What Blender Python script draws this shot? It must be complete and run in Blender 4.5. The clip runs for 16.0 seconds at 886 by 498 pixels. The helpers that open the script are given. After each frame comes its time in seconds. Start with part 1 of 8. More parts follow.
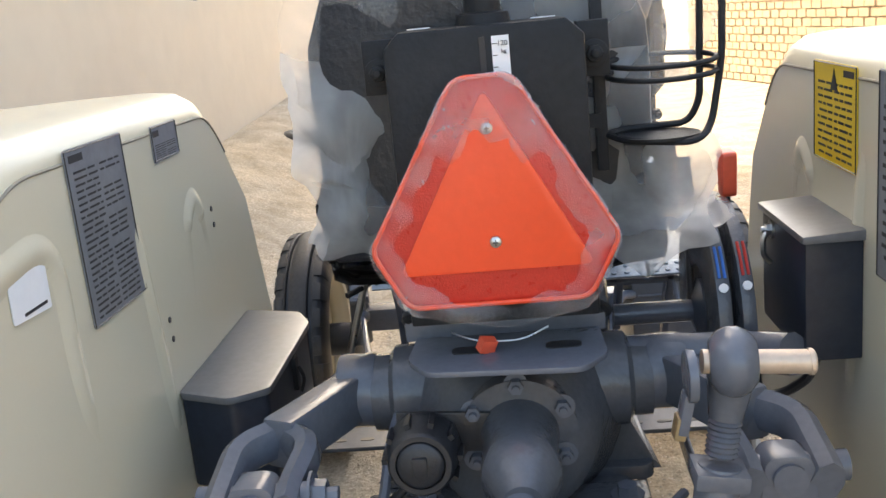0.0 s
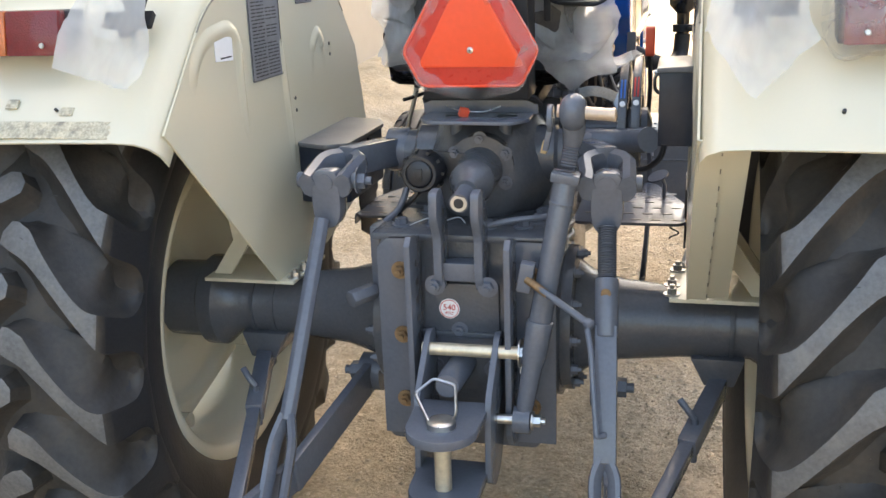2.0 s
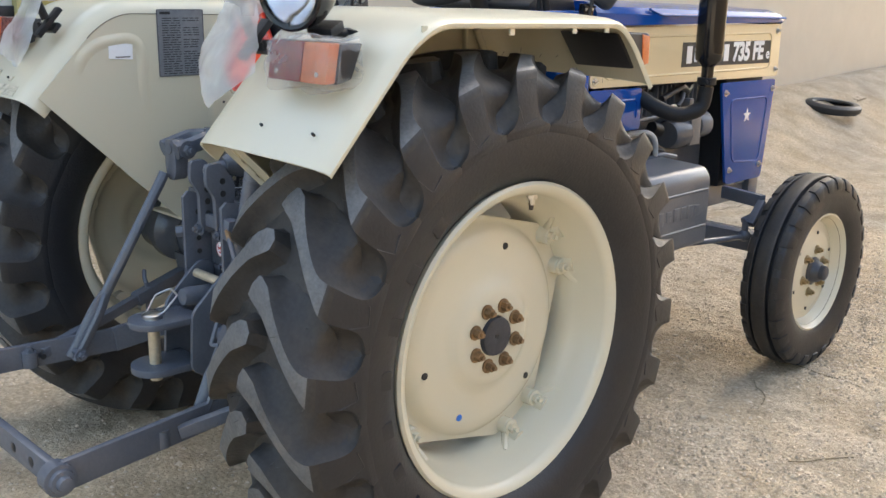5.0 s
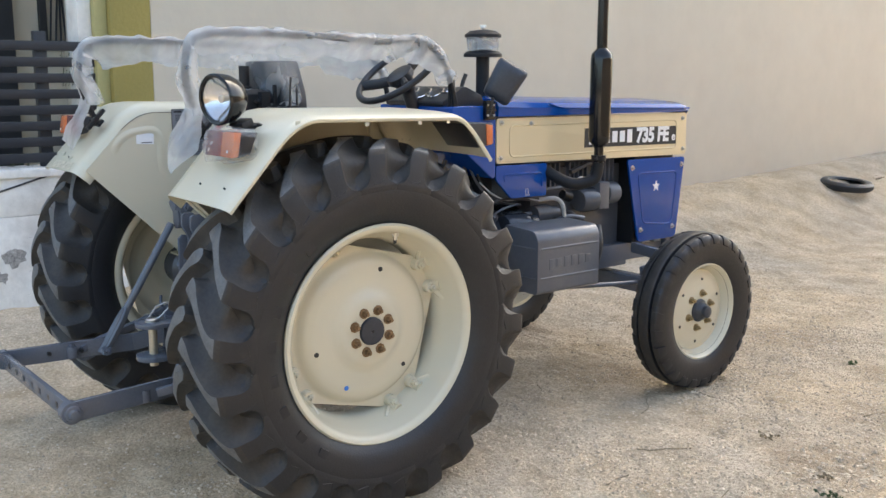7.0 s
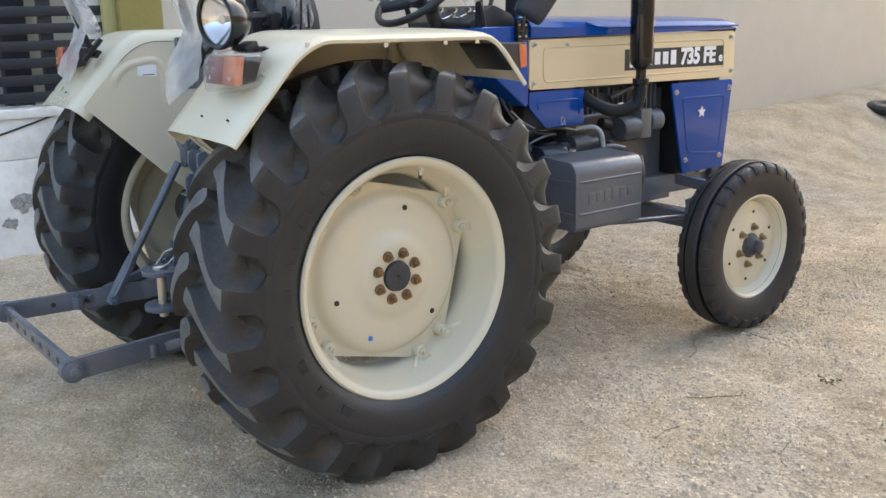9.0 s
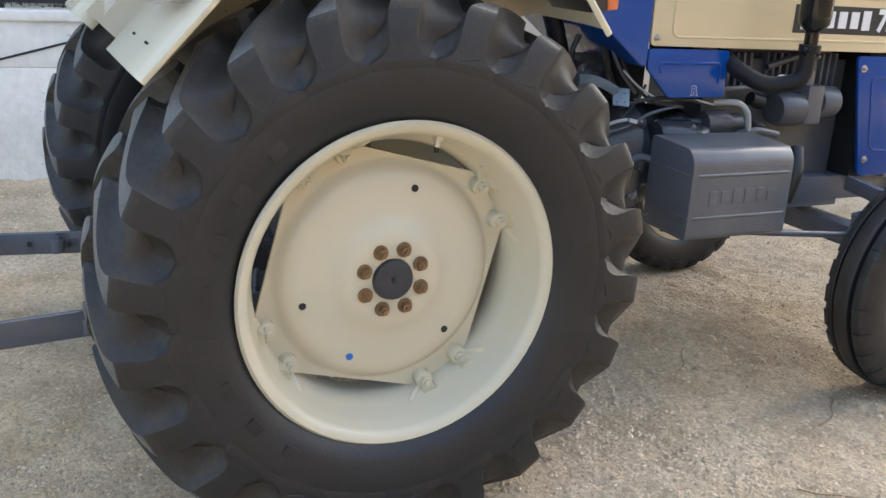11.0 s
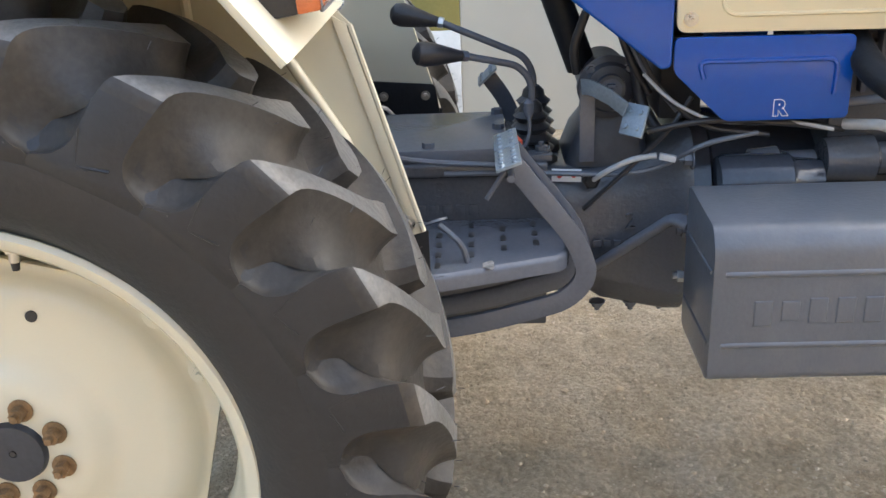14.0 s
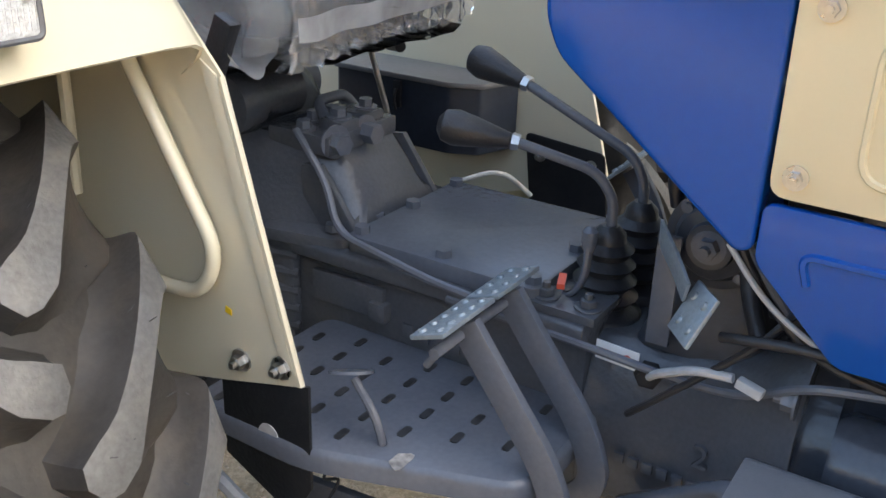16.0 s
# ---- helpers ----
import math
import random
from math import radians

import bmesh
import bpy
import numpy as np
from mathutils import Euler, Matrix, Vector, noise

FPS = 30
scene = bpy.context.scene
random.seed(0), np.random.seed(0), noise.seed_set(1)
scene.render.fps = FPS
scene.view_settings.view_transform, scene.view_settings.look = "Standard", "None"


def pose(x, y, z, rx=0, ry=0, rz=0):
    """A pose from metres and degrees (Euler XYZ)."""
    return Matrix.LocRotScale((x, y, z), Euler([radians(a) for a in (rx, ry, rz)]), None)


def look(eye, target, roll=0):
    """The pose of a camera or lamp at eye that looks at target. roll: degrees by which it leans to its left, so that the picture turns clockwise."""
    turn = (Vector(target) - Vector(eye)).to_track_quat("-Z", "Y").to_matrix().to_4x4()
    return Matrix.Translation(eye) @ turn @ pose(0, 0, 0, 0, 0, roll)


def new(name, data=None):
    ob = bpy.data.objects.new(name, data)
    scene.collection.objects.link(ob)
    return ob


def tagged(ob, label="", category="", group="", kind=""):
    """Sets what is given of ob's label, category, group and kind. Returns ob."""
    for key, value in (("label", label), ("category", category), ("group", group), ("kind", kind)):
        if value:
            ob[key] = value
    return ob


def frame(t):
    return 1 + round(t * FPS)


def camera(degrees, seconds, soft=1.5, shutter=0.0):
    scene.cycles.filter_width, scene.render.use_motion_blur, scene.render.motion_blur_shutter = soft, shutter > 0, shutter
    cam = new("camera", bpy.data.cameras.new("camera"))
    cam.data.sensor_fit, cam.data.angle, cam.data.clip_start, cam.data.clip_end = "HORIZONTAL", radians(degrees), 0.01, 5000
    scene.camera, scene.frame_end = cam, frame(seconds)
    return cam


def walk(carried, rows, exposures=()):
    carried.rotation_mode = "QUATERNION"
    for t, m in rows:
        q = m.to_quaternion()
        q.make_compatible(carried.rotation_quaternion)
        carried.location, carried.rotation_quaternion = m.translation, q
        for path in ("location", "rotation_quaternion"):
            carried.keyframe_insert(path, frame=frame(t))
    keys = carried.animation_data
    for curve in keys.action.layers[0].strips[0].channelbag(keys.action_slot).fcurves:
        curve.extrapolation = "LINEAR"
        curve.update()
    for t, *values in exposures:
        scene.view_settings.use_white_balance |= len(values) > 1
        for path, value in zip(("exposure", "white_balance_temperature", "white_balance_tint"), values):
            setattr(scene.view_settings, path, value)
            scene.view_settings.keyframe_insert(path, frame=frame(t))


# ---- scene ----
cam = camera(49.4, 16.0)
PATH = [
    (0, (0.036, -1.11, 1.435), (-0.125, 0.823, 0.947), -5.6),
    (0.5, (0.098, -1.307, 1.427), (-0.096, 0.618, 0.917), -2.5),
    (1, (0.236, -1.493, 1.392), (-0.095, 0.393, 0.812), -2.9),
    (1.5, (0.315, -1.705, 1.387), (-0.142, 0.152, 0.8), -2.6),
    (2, (0.4, -1.945, 1.359), (-0.065, -0.088, 0.78), -2.1),
    (2.5, (0.609, -2.094, 1.367), (0.033, -0.264, 0.805), -3.2),
    (3, (0.992, -2.119, 1.35), (0.322, -0.328, 0.762), 0.4),
    (3.5, (1.279, -1.997, 1.347), (0.579, -0.215, 0.769), -2.7),
    (3.7, (1.394, -1.938, 1.348), (0.663, -0.178, 0.741), -1.4),
    (5.8, (2.732, -1.498, 1.411), (1.172, -0.322, 0.983), 0.4),
    (6, (2.864, -1.588, 1.409), (1.312, -0.399, 0.99), 0.1),
    (6.5, (3.195, -1.738, 1.443), (1.616, -0.559, 1.101), 0.7),
    (7, (3.408, -1.774, 1.46), (1.869, -0.546, 1.109), 0.2),
    (7.5, (3.408, -1.789, 1.451), (1.878, -0.56, 1.063), 0.4),
    (8, (3.366, -1.778, 1.447), (1.835, -0.555, 1.046), 0.3),
    (8.5, (3.265, -1.743, 1.426), (1.713, -0.552, 1.012), 0.0),
    (9, (3.164, -1.593, 1.402), (1.611, -0.428, 0.923), -1.2),
    (9.5, (3.116, -1.343, 1.396), (1.47, -0.326, 0.89), -1.1),
    (10, (2.999, -1.16, 1.374), (1.329, -0.199, 0.84), 1.1),
    (10.2, (2.941, -1.079, 1.361), (1.263, -0.13, 0.829), 1.8),
    (12.3, (2.435, -0.216, 1.334), (0.611, 0.133, 0.593), -0.5),
    (12.5, (2.423, -0.106, 1.342), (0.584, 0.153, 0.6), -1.8),
    (13, (2.251, 0.119, 1.317), (0.428, 0.26, 0.507), -3.0),
    (13.5, (2.06, 0.384, 1.356), (0.239, 0.426, 0.53), -6.2),
    (14, (1.947, 0.687, 1.383), (0.096, 0.609, 0.63), -2.4),
    (14.5, (1.699, 0.876, 1.376), (-0.139, 0.594, 0.638), -2.7),
    (15, (1.475, 1.091, 1.402), (-0.333, 0.611, 0.695), -3.2),
    (15.5, (1.323, 1.288, 1.427), (-0.329, 0.398, 0.734), -1.8),
    (16, (1.158, 1.235, 1.397), (-0.395, 0.259, 0.598), 2.0),
]
EXPOSURES = [(0, 2.48, 7550, 8), (1, 2.65, 7750, 8), (2, 2.72, 7800, 8), (3.7, 2.41, 7800, 8), (5.8, 2.17, 6750, 5), (10.2, 2.14, 6700, 5), (12.3, 2.19, 6750, 4.5), (13.2, 2.36, 6700, 5), (14, 2.56, 6750, 5), (14.5, 2.58, 6850, 4), (15, 2.54, 6850, 4), (16, 2.51, 6850, 5)]
walk(cam, [(t, look(eye, target, roll)) for t, eye, target, roll in PATH], EXPOSURES)

# ---------------------------------------------------------------- light
SUN_AZ = math.atan2(-3.0, 5.4)          # towards the sun, measured from +y to +x
SUN_EL = radians(42)
world = bpy.data.worlds.new("sky_world")
world.use_nodes = True
scene.world = world
wn = world.node_tree
sky = wn.nodes.new("ShaderNodeTexSky")
sky.sky_type = "NISHITA"
sky.sun_disc = False
sky.sun_elevation = SUN_EL
sky.sun_rotation = SUN_AZ
sky.air_density, sky.dust_density, sky.ozone_density = 1.0, 5.0, 1.0
wn.nodes["Background"].inputs["Strength"].default_value = 0.15
wn.links.new(sky.outputs[0], wn.nodes["Background"].inputs["Color"])
sun_data = bpy.data.lights.new("sun", "SUN")
sun_data.energy, sun_data.angle, sun_data.color = 1.1, radians(0.53), (1.0, 0.95, 0.86)
sun = new("sun", sun_data)
sun_dir = Vector((math.sin(SUN_AZ) * math.cos(SUN_EL), math.cos(SUN_AZ) * math.cos(SUN_EL), math.sin(SUN_EL)))
sun.matrix_world = look(sun_dir * 30, (0, 0, 0))


# ---------------------------------------------------------------- materials
def material(name, base, rough=0.5, metal=0.0, vary=0.12, scale=8.0, fine=90.0, bump=0.0, bump_scale=60.0,
             stain=None, stain_amount=0.0, stain_scale=5.0, coat=0.0, island=False, shine=0.5, even=False):
    """A painted or solid surface: base colour that drifts at two scales, stains with a shape of their own, uneven gloss, fine relief."""
    m = bpy.data.materials.new(name)
    m.use_nodes = True
    t = m.node_tree
    N, L = t.nodes, t.links
    b = N["Principled BSDF"]
    co = N.new("ShaderNodeTexCoord")
    n1 = N.new("ShaderNodeTexNoise")
    n1.inputs["Scale"].default_value, n1.inputs["Detail"].default_value = scale, 5
    n2 = N.new("ShaderNodeTexNoise")
    n2.inputs["Scale"].default_value, n2.inputs["Detail"].default_value = fine, 3
    for n in (n1, n2):
        L.new(co.outputs["Object"], n.inputs["Vector"])
    add = N.new("ShaderNodeMath")
    add.operation = "ADD"
    if island:
        geo = N.new("ShaderNodeNewGeometry")
        L.new(geo.outputs["Random Per Island"], add.inputs[0])
    else:
        L.new(n1.outputs[0], add.inputs[0])
    L.new(n2.outputs[0], add.inputs[1])
    mr = N.new("ShaderNodeMapRange")
    mr.inputs["From Min"].default_value, mr.inputs["From Max"].default_value = 0.6, 1.4
    mr.inputs["To Min"].default_value, mr.inputs["To Max"].default_value = 1 - vary, 1 + vary
    L.new(add.outputs[0], mr.inputs["Value"])
    mul = N.new("ShaderNodeVectorMath")
    mul.operation = "SCALE"
    mul.inputs[0].default_value = base
    L.new(mr.outputs[0], mul.inputs["Scale"])
    col = mul.outputs[0]
    if stain:
        n3 = N.new("ShaderNodeTexNoise")
        n3.inputs["Scale"].default_value, n3.inputs["Detail"].default_value = stain_scale, 6
        n3.inputs["Roughness"].default_value = 0.6
        L.new(co.outputs["Object"], n3.inputs["Vector"])
        cut = N.new("ShaderNodeMapRange")
        cut.interpolation_type = "SMOOTHSTEP"
        cut.inputs["From Min"].default_value, cut.inputs["From Max"].default_value = 0.44, 0.78
        cut.inputs["To Max"].default_value = stain_amount
        L.new(n3.outputs[0], cut.inputs["Value"])
        mix = N.new("ShaderNodeMix")
        mix.data_type = "RGBA"
        mix.inputs["B"].default_value = (*stain, 1)
        L.new(cut.outputs[0], mix.inputs["Factor"])
        L.new(col, mix.inputs["A"])
        col = mix.outputs["Result"]
    L.new(col, b.inputs["Base Color"])
    rr = N.new("ShaderNodeMapRange")
    rr.inputs["From Min"].default_value, rr.inputs["From Max"].default_value = 0.3, 0.7
    rr.inputs["To Min"].default_value, rr.inputs["To Max"].default_value = max(0.03, rough - 0.04), min(1, rough + 0.05)
    L.new(n1.outputs[0], rr.inputs["Value"])
    if even:
        b.inputs["Roughness"].default_value = rough
    else:
        L.new(rr.outputs[0], b.inputs["Roughness"])
    b.inputs["Metallic"].default_value = metal
    b.inputs["Coat Weight"].default_value = coat
    b.inputs["Specular IOR Level"].default_value = shine
    if bump:
        n4 = N.new("ShaderNodeTexNoise")
        n4.inputs["Scale"].default_value, n4.inputs["Detail"].default_value = bump_scale, 6
        L.new(co.outputs["Object"], n4.inputs["Vector"])
        bp = N.new("ShaderNodeBump")
        bp.inputs["Strength"].default_value, bp.inputs["Distance"].default_value = 1.0, bump
        L.new(n4.outputs[0], bp.inputs["Height"])
        L.new(bp.outputs[0], b.inputs["Normal"])
    return m


CREAM = material("cream_paint", (0.600, 0.558, 0.427), 0.27, vary=0.012, scale=0.8, fine=260, coat=0.12, even=True)
CREAM_SIDE = material("cream_bonnet_paint", (0.66, 0.55, 0.35), 0.25, vary=0.012, scale=0.8, fine=260, coat=0.3, even=True)
BLUE = material("blue_paint", (0.002, 0.058, 0.29), 0.13, even=True, vary=0.06, scale=4, shine=0.45, bump=0.0004, bump_scale=9)
SLATE = material("slate_grey_paint", (0.108, 0.118, 0.143), 0.24, even=True, vary=0.10, scale=14, fine=130, bump=0.0006, bump_scale=70,
                 stain=(0.19, 0.18, 0.165), stain_amount=0.07, stain_scale=13)
SLATE_CAST = material("slate_grey_casting_paint", (0.080, 0.086, 0.100), 0.24, even=True, vary=0.12, scale=12, fine=160, bump=0.0011, bump_scale=110,
                      stain=(0.16, 0.14, 0.12), stain_amount=0.12, stain_scale=26)
BOX_GREY = material("grey_box_paint", (0.104, 0.112, 0.128), 0.30, even=True, vary=0.08, scale=9, bump=0.0006, bump_scale=150,
                    stain=(0.24, 0.225, 0.21), stain_amount=0.22, stain_scale=8)
BLACK = material("black_paint", (0.0125, 0.0135, 0.016), 0.50, shine=0.25, vary=0.25, scale=10, bump=0.0008, bump_scale=160,
                 stain=(0.06, 0.056, 0.052), stain_amount=0.2, stain_scale=8)
GLOSS_BLACK = material("gloss_black_paint", (0.009, 0.0095, 0.0105), 0.10, vary=0.2, shine=0.4)
MIRROR_GREY = material("grey_blue_plastic", (0.030, 0.036, 0.048), 0.4, vary=0.2, scale=20, bump=0.0006, bump_scale=240)
PLASTIC_BLACK = material("black_plastic", (0.021, 0.021, 0.024), 0.40, vary=0.25, scale=20, bump=0.0006, bump_scale=240)
RUBBER = material("tyre_rubber", (0.0142, 0.0155, 0.0188), 0.46, vary=0.2, scale=9, fine=70, bump=0.0008, bump_scale=150,
                  stain=(0.046, 0.043, 0.040), stain_amount=0.18, stain_scale=6)
TREAD = material("worn_lug_rubber", (0.034, 0.0320, 0.0305), 0.52, vary=0.3, scale=12, fine=110, bump=0.0010, bump_scale=90, shine=0.35,
                 stain=(0.088, 0.070, 0.052), stain_amount=0.50, stain_scale=11)
TOPDUST = material("dusty_lug_top", (0.104, 0.105, 0.106), 0.44, vary=0.35, scale=16, fine=150, bump=0.0014, bump_scale=110,
                   stain=(0.19, 0.178, 0.16), stain_amount=0.5, stain_scale=24)
STEEL = material("bare_steel", (0.55, 0.54, 0.52), 0.3, metal=1.0, vary=0.15, scale=30, bump=0.0006, bump_scale=200)
ZINC = material("yellow_zinc_plate", (0.66, 0.57, 0.42), 0.34, metal=0.6, vary=0.2, scale=25, bump=0.0006)
WORN = material("worn_brass", (0.32, 0.24, 0.13), 0.45, metal=0.6, vary=0.3, scale=40, bump=0.002)
LINKPIN = material("dull_tan_pin", (0.60, 0.47, 0.36), 0.40, metal=0.4, vary=0.15, scale=30, bump=0.0006)
DARKGLOSS = material("dark_glossy_engine_paint", (0.045, 0.050, 0.062), 0.14, even=True, vary=0.15, scale=10, bump=0.0010, bump_scale=60)
PEDAL = material("worn_galvanised_pedal", (0.24, 0.28, 0.31), 0.36, metal=0.35, vary=0.2, scale=20, fine=160, bump=0.0008, bump_scale=160)
RUST = material("rusty_bolt", (0.25, 0.155, 0.080), 0.55, metal=0.5, vary=0.35, scale=60, fine=200, bump=0.002, bump_scale=160)
ORANGE = material("orange_plastic_plate", (0.86, 0.075, 0.02), 0.35, vary=0.05, scale=6, bump=0.0006)
REDEDGE = material("red_reflector_strip", (0.56, 0.030, 0.017), 0.3, vary=0.08, scale=120, fine=300, bump=0.0006, bump_scale=420)
AMBER = material("amber_lens", (0.50, 0.125, 0.035), 0.15, vary=0.22, scale=40, bump=0.002, bump_scale=300, coat=0.5)
REDLENS = material("red_lens", (0.16, 0.006, 0.010), 0.14, vary=0.15, scale=40, bump=0.002, bump_scale=300, coat=0.5)
CLEARLENS = material("clear_lens", (0.62, 0.64, 0.66), 0.12, vary=0.15, scale=60, bump=0.003, bump_scale=260, coat=0.8)
CHROME = material("chrome_reflector", (0.72, 0.72, 0.73), 0.10, metal=1.0, vary=0.03)
WHITE = material("white_sticker", (0.78, 0.79, 0.80), 0.4, vary=0.04)
SILVER = material("silver_label", (0.24, 0.25, 0.27), 0.35, metal=0.3, vary=0.15, scale=20)
INK = material("dark_print", (0.02, 0.02, 0.022), 0.5)
REDINK = material("red_print", (0.5, 0.03, 0.02), 0.5)
YELLOW = material("yellow_sticker", (0.72, 0.50, 0.02), 0.35, vary=0.06)
BLUEINK = material("blue_print", (0.03, 0.16, 0.55), 0.4)
REDTAG = material("red_plastic_tag", (0.72, 0.10, 0.05), 0.4, vary=0.1)
HOSE = material("grey_sleeve_cable", (0.42, 0.43, 0.44), 0.5, vary=0.15, scale=30)
VINYL = material("black_seat_vinyl", (0.022, 0.024, 0.03), 0.38, vary=0.2, scale=12, bump=0.002, bump_scale=90)
WALL = material("cream_wall_plaster", (0.575, 0.518, 0.422), 0.85, vary=0.05, scale=0.7, fine=5, bump=0.0012, bump_scale=18,
                stain=(0.46, 0.39, 0.32), stain_amount=0.35, stain_scale=0.5)
CAP = material("axle_cap_paint", (0.036, 0.040, 0.050), 0.4, vary=0.2, scale=14, bump=0.001)
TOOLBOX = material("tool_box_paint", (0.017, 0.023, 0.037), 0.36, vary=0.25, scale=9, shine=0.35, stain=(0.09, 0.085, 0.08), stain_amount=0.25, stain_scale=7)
# lids: sky sheen put into a paler base colour, under dust stains
LID = material("dusty_black_lid_sky_sheen", (0.115, 0.118, 0.125), 0.36, vary=0.2, scale=11, stain=(0.14, 0.13, 0.12), stain_amount=0.3, stain_scale=7)
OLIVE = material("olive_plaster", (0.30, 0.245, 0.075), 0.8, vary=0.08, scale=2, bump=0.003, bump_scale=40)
# the pier's return: same plaster, its lit look put into a paler colour
OLIVE_LIT = material("olive_plaster_lit_side", (0.40, 0.36, 0.16), 0.8, vary=0.06, scale=2, bump=0.003, bump_scale=40)
CONCRETE = material("whitewashed_concrete", (0.74, 0.72, 0.68), 0.85, vary=0.10, scale=3, fine=25, bump=0.005, bump_scale=25,
                    stain=(0.33, 0.30, 0.27), stain_amount=0.6, stain_scale=2.2)
BRICK = material("sun_bleached_brick", (0.56, 0.44, 0.30), 0.9, vary=0.2, scale=5, bump=0.006, bump_scale=40)
FLAKE = material("bare_plaster", (0.30, 0.28, 0.26), 0.9, vary=0.5, scale=30, fine=120, bump=0.006, bump_scale=60)
MORTAR = material("mortar", (0.50, 0.42, 0.31), 0.95, vary=0.1, bump=0.006)
FENCE = material("dark_fence_paint", (0.016, 0.017, 0.022), 0.45, vary=0.2)
REDMACHINE = material("red_machine_paint", (0.40, 0.03, 0.03), 0.4, vary=0.15)
STONE = material("pebble", (0.53, 0.442, 0.328), 0.85, vary=0.34, scale=9, bump=0.003, bump_scale=60, island=True)
TWIG = material("dry_weed", (0.24, 0.19, 0.12), 0.85, vary=0.3, scale=30)
LEAF = material("dusty_leaf", (0.06, 0.085, 0.03), 0.7, vary=0.3, scale=20)


GLUE = material("dried_glue", (0.50, 0.45, 0.33), 0.7, vary=0.35, scale=60, fine=240, bump=0.002, bump_scale=120, stain=(0.12, 0.11, 0.10), stain_amount=0.8, stain_scale=45)
CLOD = material("sand_clod", (0.53, 0.440, 0.318), 0.95, vary=0.16, scale=9, bump=0.004, bump_scale=90, island=True)


def film_material(name, low, high, cloud=7.0, relief=0.010):
    """Thin cloudy polythene: part clear, part milky, with sharp glossy creases."""
    m = bpy.data.materials.new(name)
    m.use_nodes = True
    t = m.node_tree
    N, L = t.nodes, t.links
    b = N["Principled BSDF"]
    b.inputs["Base Color"].default_value = (0.70, 0.71, 0.72, 1)
    b.inputs["Roughness"].default_value = 0.12
    co = N.new("ShaderNodeTexCoord")
    n = N.new("ShaderNodeTexNoise")
    n.inputs["Scale"].default_value, n.inputs["Detail"].default_value, n.inputs["Distortion"].default_value = cloud, 4, 0.6
    ridge = N.new("ShaderNodeTexNoise")
    ridge.noise_type = "RIDGED_MULTIFRACTAL"
    ridge.inputs["Scale"].default_value, ridge.inputs["Detail"].default_value = cloud * 1.3, 3
    stretch = N.new("ShaderNodeMapping")
    stretch.inputs["Scale"].default_value = (1.0, 0.45, 0.8)
    L.new(co.outputs["Object"], stretch.inputs["Vector"])
    for k in (n, ridge):
        L.new(stretch.outputs[0], k.inputs["Vector"])
    bp = N.new("ShaderNodeBump")
    bp.inputs["Distance"].default_value, bp.inputs["Strength"].default_value = relief, 0.9
    L.new(ridge.outputs[0], bp.inputs["Height"])
    L.new(bp.outputs[0], b.inputs["Normal"])
    tl = N.new("ShaderNodeBsdfTranslucent")
    tl.inputs["Color"].default_value = (0.70, 0.71, 0.72, 1)
    m1 = N.new("ShaderNodeMixShader")
    m1.inputs[0].default_value = 0.42
    L.new(b.outputs[0], m1.inputs[1])
    L.new(tl.outputs[0], m1.inputs[2])
    tr = N.new("ShaderNodeBsdfTransparent")
    mr = N.new("ShaderNodeMapRange")
    mr.inputs["From Min"].default_value, mr.inputs["From Max"].default_value = 0.35, 0.68
    mr.inputs["To Min"].default_value, mr.inputs["To Max"].default_value = low, high
    L.new(n.outputs[0], mr.inputs["Value"])
    # folds gather the film and so are milkier
    fold = N.new("ShaderNodeMapRange")
    fold.inputs["From Min"].default_value, fold.inputs["From Max"].default_value = 1.05, 1.6
    fold.inputs["To Max"].default_value = 0.30 * (1 - low)
    L.new(ridge.outputs[0], fold.inputs["Value"])
    add = N.new("ShaderNodeMath")
    add.operation, add.use_clamp = "ADD", True
    L.new(mr.outputs[0], add.inputs[0])
    L.new(fold.outputs[0], add.inputs[1])
    m2 = N.new("ShaderNodeMixShader")
    L.new(add.outputs[0], m2.inputs[0])
    L.new(tr.outputs[0], m2.inputs[1])
    L.new(m1.outputs[0], m2.inputs[2])
    L.new(m2.outputs[0], N["Material Output"].inputs["Surface"])
    return m


FILM = film_material("milky_polythene_film", 0.28, 0.66, 9.0, 0.020)
THINFILM = film_material("thin_polythene_film", 0.40, 0.76, 7.0, 0.020)
SHEERFILM = film_material("sheer_polythene_film", 0.04, 0.34, 26.0, 0.006)
CLEARFILM = film_material("clear_polythene_film", 0.10, 0.42, 11.0, 0.012)


